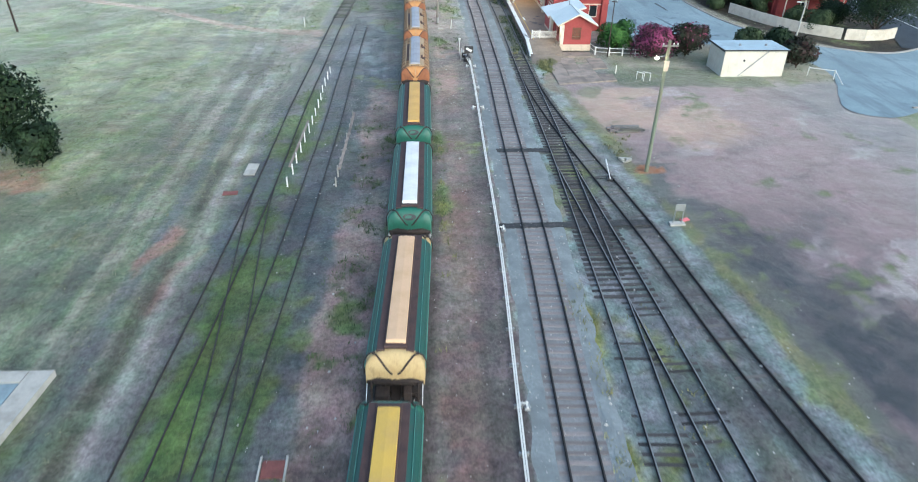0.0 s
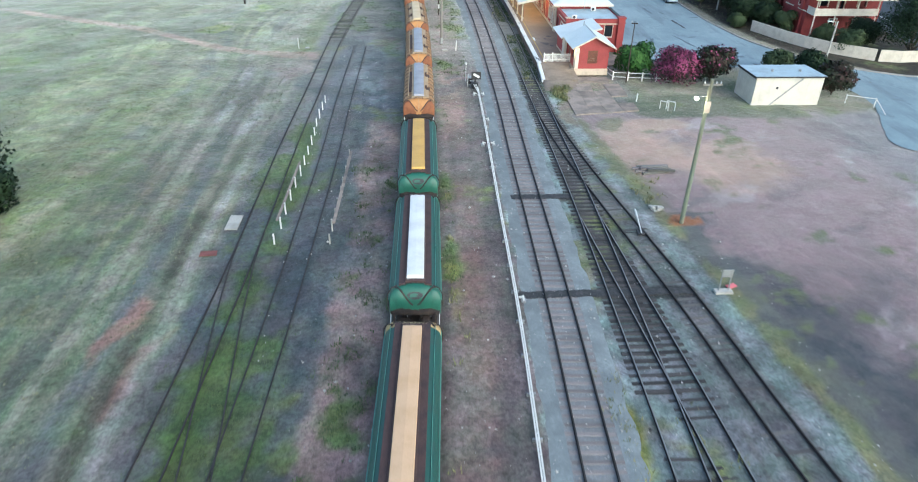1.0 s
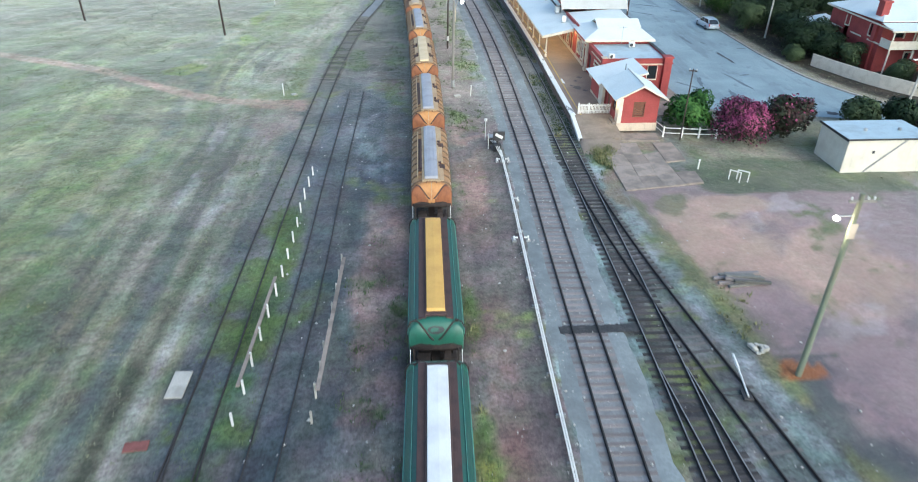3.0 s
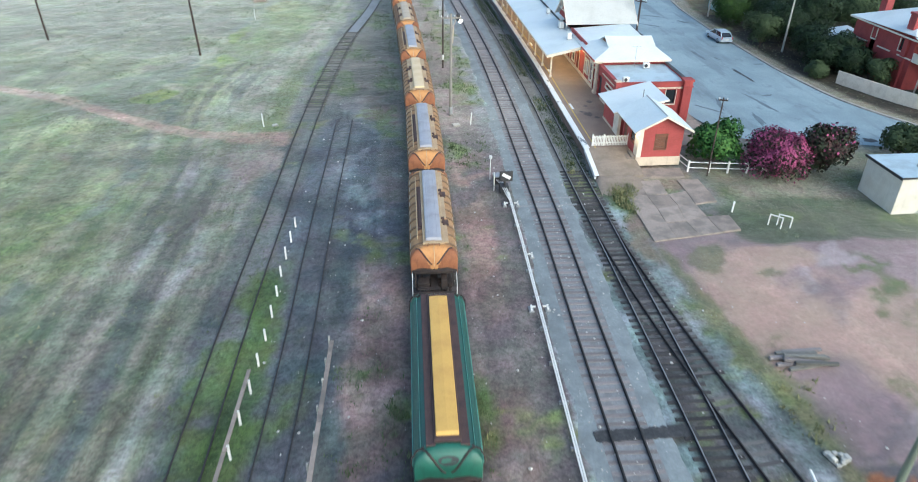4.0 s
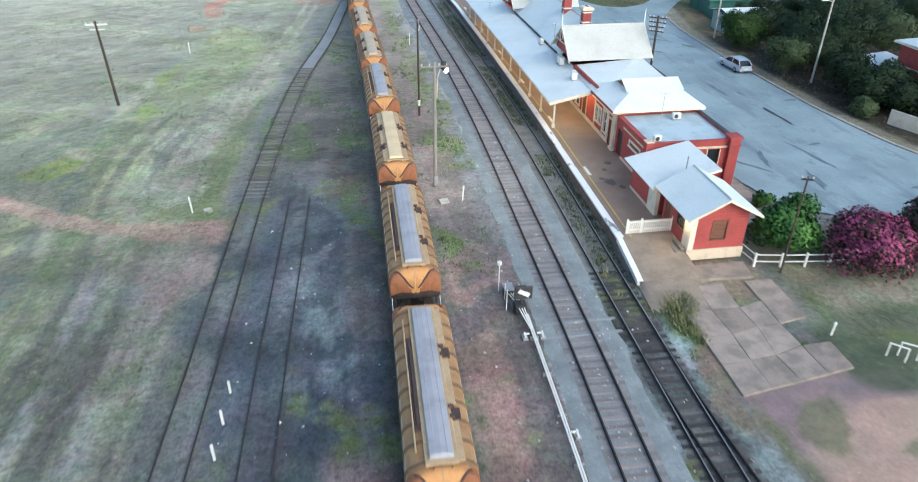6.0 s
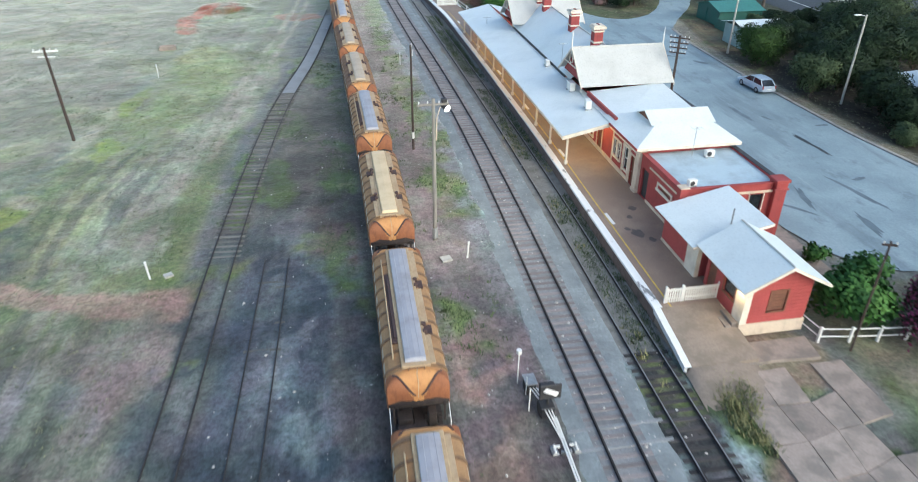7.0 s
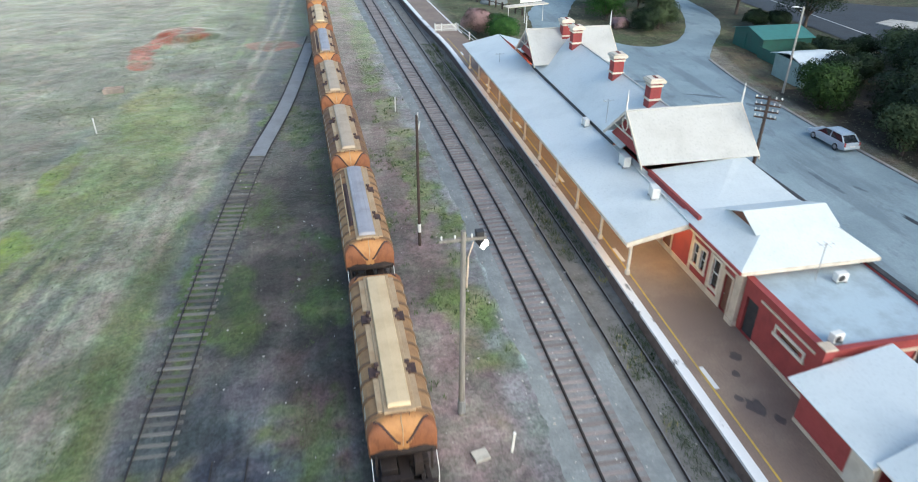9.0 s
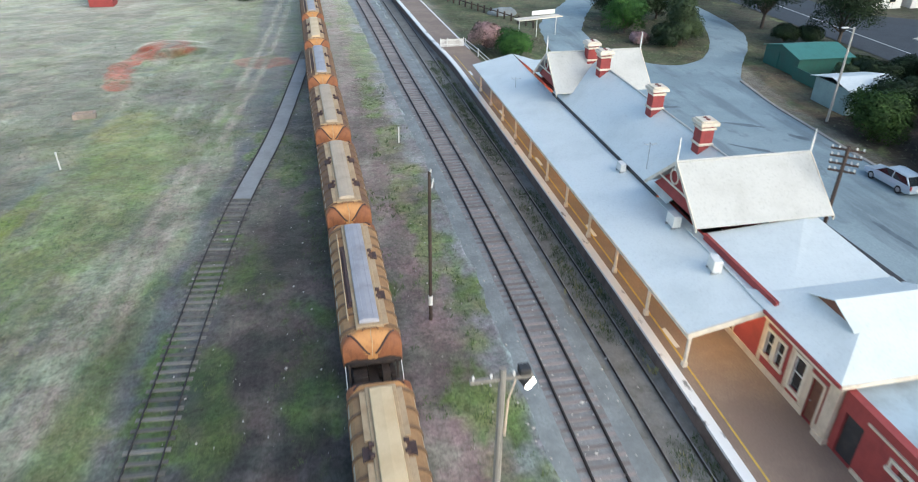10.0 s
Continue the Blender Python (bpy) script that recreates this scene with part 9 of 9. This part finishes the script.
# ---- street lamps, car ----
def street_lamp(x, y, h, lean, label):
    s = base("street_lamp", pose(x, y, 0), label, "street lamp")
    part("pole", tubes(((0, 0, -0.1), (lean, 0, h), 0.13, 0.09), n=10), CONCRETE_PALE, s)
    part("arm", tubes(((lean, 0, h - 0.15), (lean - 0.9, -0.1, h + 0.05), 0.04)), GREY_METAL, s)
    part("lantern", boxes((lean - 1.4, lean - 0.75, -0.22, 0.05, h - 0.02, h + 0.1), bevel=0.03), WHITE_WOOD, s)


street_lamp(49.3, 137.9, 9.0, 0.0, "pale street lamp pole on the verge")
street_lamp(51.0, 118.0, 9.0, 0.0, "pale street lamp pole among the trees")
street_lamp(55.0, 92.0, 4.5, 0.15, "short pale lamp pole beside the wall")


def station_wagon(x, y, rz):
    c = base("parked_car", pose(x, y, 0.03, 0, 0, rz), "silver station wagon parked at the kerb", "car")
    rows = [(-2.35, 0.55, 0.6, 0.9, 0.72), (-2.25, 0.35, 0.72, 0.98, 0.84), (-1.2, 0.28, 0.84, 1.0, 0.9), (-0.95, 0.28, 0.9, 1.0, 0.9), (0.9, 0.28, 0.92, 1.0, 0.9), (2.1, 0.3, 0.92, 0.99, 0.88), (2.35, 0.42, 0.85, 0.92, 0.8)]
    bm = bmesh.new()
    rings = []
    for yy, z0, z1, w, wt_ in rows:
        rings.append([bm.verts.new(p) for p in ((-0.88 * w, yy, z0), (-0.9 * w, yy, (z0 + z1) / 2), (-0.9 * wt_, yy, z1), (0.9 * wt_, yy, z1), (0.9 * w, yy, (z0 + z1) / 2), (0.88 * w, yy, z0))])
    for r, s in zip(rings, rings[1:]):
        for k in range(6):
            bm.faces.new((r[k], r[(k + 1) % 6], s[(k + 1) % 6], s[k]))
    bm.faces.new(rings[0])
    bm.faces.new(rings[-1][::-1])
    body = part("body", bm, CAR_PAINT, c)
    bm = bmesh.new()
    rings = []
    for yy, z1, w in ((-1.25, 0.86, 0.78), (-0.45, 1.36, 0.66), (0.3, 1.43, 0.67), (1.6, 1.4, 0.66), (2.2, 0.88, 0.76)):
        rings.append([bm.verts.new(p) for p in ((-0.78, yy, 0.85), (-w, yy, z1), (w, yy, z1), (0.78, yy, 0.85))])
    for r, s in zip(rings, rings[1:]):
        for k in range(3):
            bm.faces.new((r[k], r[k + 1], s[k + 1], s[k]))
    part("glasshouse", bm, PANE, c)
    part("roof", slabs(0.05, [(-0.64, -0.42, 1.42), (0.64, -0.42, 1.42), (0.66, 0.4, 1.475), (0.64, 1.62, 1.44), (-0.64, 1.62, 1.44), (-0.66, 0.4, 1.475)]), CAR_PAINT, c)
    for s in (-1, 1):
        part("pillar", tubes(((s * 0.76, -1.2, 0.88), (s * 0.66, -0.45, 1.4), 0.04), ((s * 0.77, 0.45, 0.88), (s * 0.67, 0.42, 1.43), 0.045), ((s * 0.76, 2.15, 0.9), (s * 0.65, 1.62, 1.4), 0.06), ((s * 0.62, -0.2, 1.5), (s * 0.62, 1.5, 1.5), 0.02)), CAR_PAINT, c)
        part("headlight", boxes((s * 0.62 - 0.16, s * 0.62 + 0.16, -2.37, -2.26, 0.6, 0.72), bevel=0.02), WHITE_WOOD, c)
        part("tail_light", boxes((s * 0.74 - 0.07, s * 0.74 + 0.07, 2.28, 2.37, 0.62, 0.95), bevel=0.02), RED_LENS, c)
        for yy in (-1.42, 1.38):
            w = part("wheel", tubes(((s * 0.7, yy, 0.32), (s * 0.9, yy, 0.32), 0.32), n=18), RUBBER, c)
            part("rim", tubes(((s * 0.895, yy, 0.32), (s * 0.915, yy, 0.32), 0.2, 0.18), n=14), GREY_METAL, w)
    part("rear_bumper", boxes((-0.8, 0.8, 2.3, 2.42, 0.35, 0.55), bevel=0.03), CAR_PAINT, c)
    part("number_plate", boxes((-0.26, 0.26, 2.405, 2.43, 0.56, 0.68)), WHITE_WOOD, c)
    return c


station_wagon(45.0, 124.2, 182)

# broken white barrier on the grass point
wb = base("white_barrier", None, "leaning white barrier frame on the grass point", "barrier")
part("rail", tubes(((47.6, 75.0, 0.9), (50.0, 73.6, 0.95), 0.05), ((50.0, 73.6, 0.95), (49.6, 71.0, 0.2), 0.05), n=6), WHITE_WOOD, wb)
part("post", tubes(((50.0, 73.6, -0.1), (50.0, 73.6, 1.05), 0.06), n=6), WHITE_WOOD, wb)
part("post", tubes(((47.6, 75.0, -0.1), (47.6, 75.0, 1.0), 0.06), n=6), WHITE_WOOD, wb)


# ---- grass tufts, stones ----
def tufts(name, weight, count, height, material, label, seed, x0, x1, y0, y1):
    rng = np.random.default_rng(seed)
    n = count * 7
    px, py = rng.uniform(x0, x1, n), rng.uniform(y0, y1, n)
    ix = np.clip(np.searchsorted(GX, px), 0, len(GX) - 1)
    iy = np.clip(np.searchsorted(GY, py), 0, len(GY) - 1)
    keep = rng.random(n) < weight[iy, ix]
    px, py, pz = px[keep][:count], py[keep][:count], gz[iy, ix][keep][:count]
    k = 6
    m = len(px)
    a = rng.random((m, k)) * math.tau
    h = height * (0.5 + rng.random((m, 1)) ** 2) * (0.6 + 0.6 * rng.random((m, k)))
    spread = 0.35 + 0.5 * rng.random((m, k))
    off = rng.normal(size=(m, k, 2)) * height * 0.55
    bx, by = px[:, None] + off[..., 0], py[:, None] + off[..., 1]
    w = height * 0.16
    tri = np.stack([np.stack([bx - np.sin(a) * w, by + np.cos(a) * w, np.broadcast_to(pz[:, None] - 0.02, bx.shape)], -1),
                    np.stack([bx + np.sin(a) * w, by - np.cos(a) * w, np.broadcast_to(pz[:, None] - 0.02, bx.shape)], -1),
                    np.stack([bx + np.cos(a) * h * spread, by + np.sin(a) * h * spread, pz[:, None] + h], -1)], 2)
    me = bpy.data.meshes.new(name)
    me.from_pydata(tri.reshape(-1, 3).tolist(), [], np.arange(m * k * 3).reshape(-1, 3).tolist())
    me.materials.append(material)
    return tagged(new(name, me), label, "grass", kind="stuff")


tufts("green_grass", np.clip((green - 0.3) * 1.3, 0, 1) * (gx > -13.2), 15000, 0.12, GRASS_BLADE, "patchy green grass and weeds", 31, -34, 30, 14, 160)
tufts("dry_grass", np.clip(straw, 0, 1), 11000, 0.13, STRAW_BLADE, "dry straw coloured paddock grass", 32, -50, 56, 14, 190)
tufts("yellow_weeds", np.clip(weed * 1.2, 0, 1), 2600, 0.28, YELLOW_BLADE, "yellow green weeds between the tracks", 33, -5, 24, 14, 120)
tall = np.maximum(np.maximum(strip(d_train + wob2 * 0.5, 1.8, 2.7, 0.4) * sstep(mid, 0.46, 0.62) * (1 - 0.85 * sstep(gy, 56, 66)), np.maximum(spot(16.5, 79.2, 0.8, 4.6), spot(17.6, 81, 0.8, 1.2))), strip(d_train, -2.6, -1.7, 0.4) * (gy < 70) * sstep(mid, 0.5, 0.62))
tufts("tall_weeds", np.clip(tall, 0, 1), 6000, 0.16, GRASS_BLADE, "tall green weeds beside the train", 34, -6, 22, 14, 150)
bedweeds = np.maximum(strip(d_loop, -0.2, 0.68, 0.3) * sstep(mid, 0.38, 0.52), strip(d_loop, 0.85, 1.5, 0.2) * sstep(mid, 0.36, 0.5)) * sstep(gy, 83, 88)
tufts("track_weeds", np.clip(bedweeds, 0, 1), 9000, 0.17, LEAF_OLIVE, "green weeds growing in the platform track", 35, 12.5, 17.5, 83, 165)
clumps = strip(d_train + wob2, -5.0, -1.3, 0.7) * (gy < 68) * sstep(small, 0.52, 0.62) + strip(d_train + wob2, 2.2, 6.5, 0.7) * strip(gy, 84, 150, 3) * sstep(small * 0.5 + mid * 0.5, 0.5, 0.6)
tufts("weed_clumps", np.clip(clumps, 0, 1), 2600, 0.2, GRASS_BLADE, "scattered green weed clumps on bare dirt", 36, -7, 10, 14, 150)
tufts("dark_tussocks", np.clip(west * sstep(small * 0.6 + mid * 0.4, 0.5, 0.6), 0, 1), 6000, 0.1, LEAF_OLIVE, "small dark tussocks dotted over the paddock", 37, -48, -9, 20, 170)
rank = np.maximum(spot(17.5, 80.4, 1.0, 2.2), spot(16.9, 77.6, 0.5, 1.4) * 0.7)
tufts("rank_grass", np.clip(rank, 0, 1), 480, 0.3, YELLOW_BLADE, "rank dry grass beside the platform ramp", 38, 15.6, 19.5, 74, 84)
tufts("rank_grass", np.clip(rank, 0, 1), 520, 0.22, GRASS_BLADE, "rank green grass beside the platform ramp", 39, 15.6, 19.5, 74, 84)
rng = np.random.default_rng(8)
bm = bmesh.new()
vv, ff = [], []
oct_f = ((0, 2, 4), (2, 1, 4), (1, 3, 4), (3, 0, 4), (2, 0, 5), (1, 2, 5), (3, 1, 5), (0, 3, 5))
for k in range(3200):
    x, y = rng.uniform(-8, 24), rng.uniform(15, 160)
    if k % 3 == 0:
        x = float(x_on(LINE_MAIN, y)) + rng.uniform(-2.2, 2.2)
    if 15.6 < x and y > 70:
        continue
    s = 0.03 + 0.05 * rng.random() ** 3 + (0.06 if rng.random() < 0.05 else 0)
    n0 = len(vv)
    for d in ((1, 0, 0), (-1, 0, 0), (0, 1, 0), (0, -1, 0), (0, 0, 0.8), (0, 0, -0.5)):
        vv.append((x + d[0] * s * rng.uniform(0.6, 1.3), y + d[1] * s * rng.uniform(0.6, 1.3), 0.03 + d[2] * s))
    ff += [tuple(n0 + i for i in f) for f in oct_f]
bm.free()
me = bpy.data.meshes.new("loose_stones")
me.from_pydata(vv, [], ff)
me.materials.append(STONE)
tagged(new("loose_stones", me), "scattered pale stones and chips on the dirt", "stones", kind="stuff")
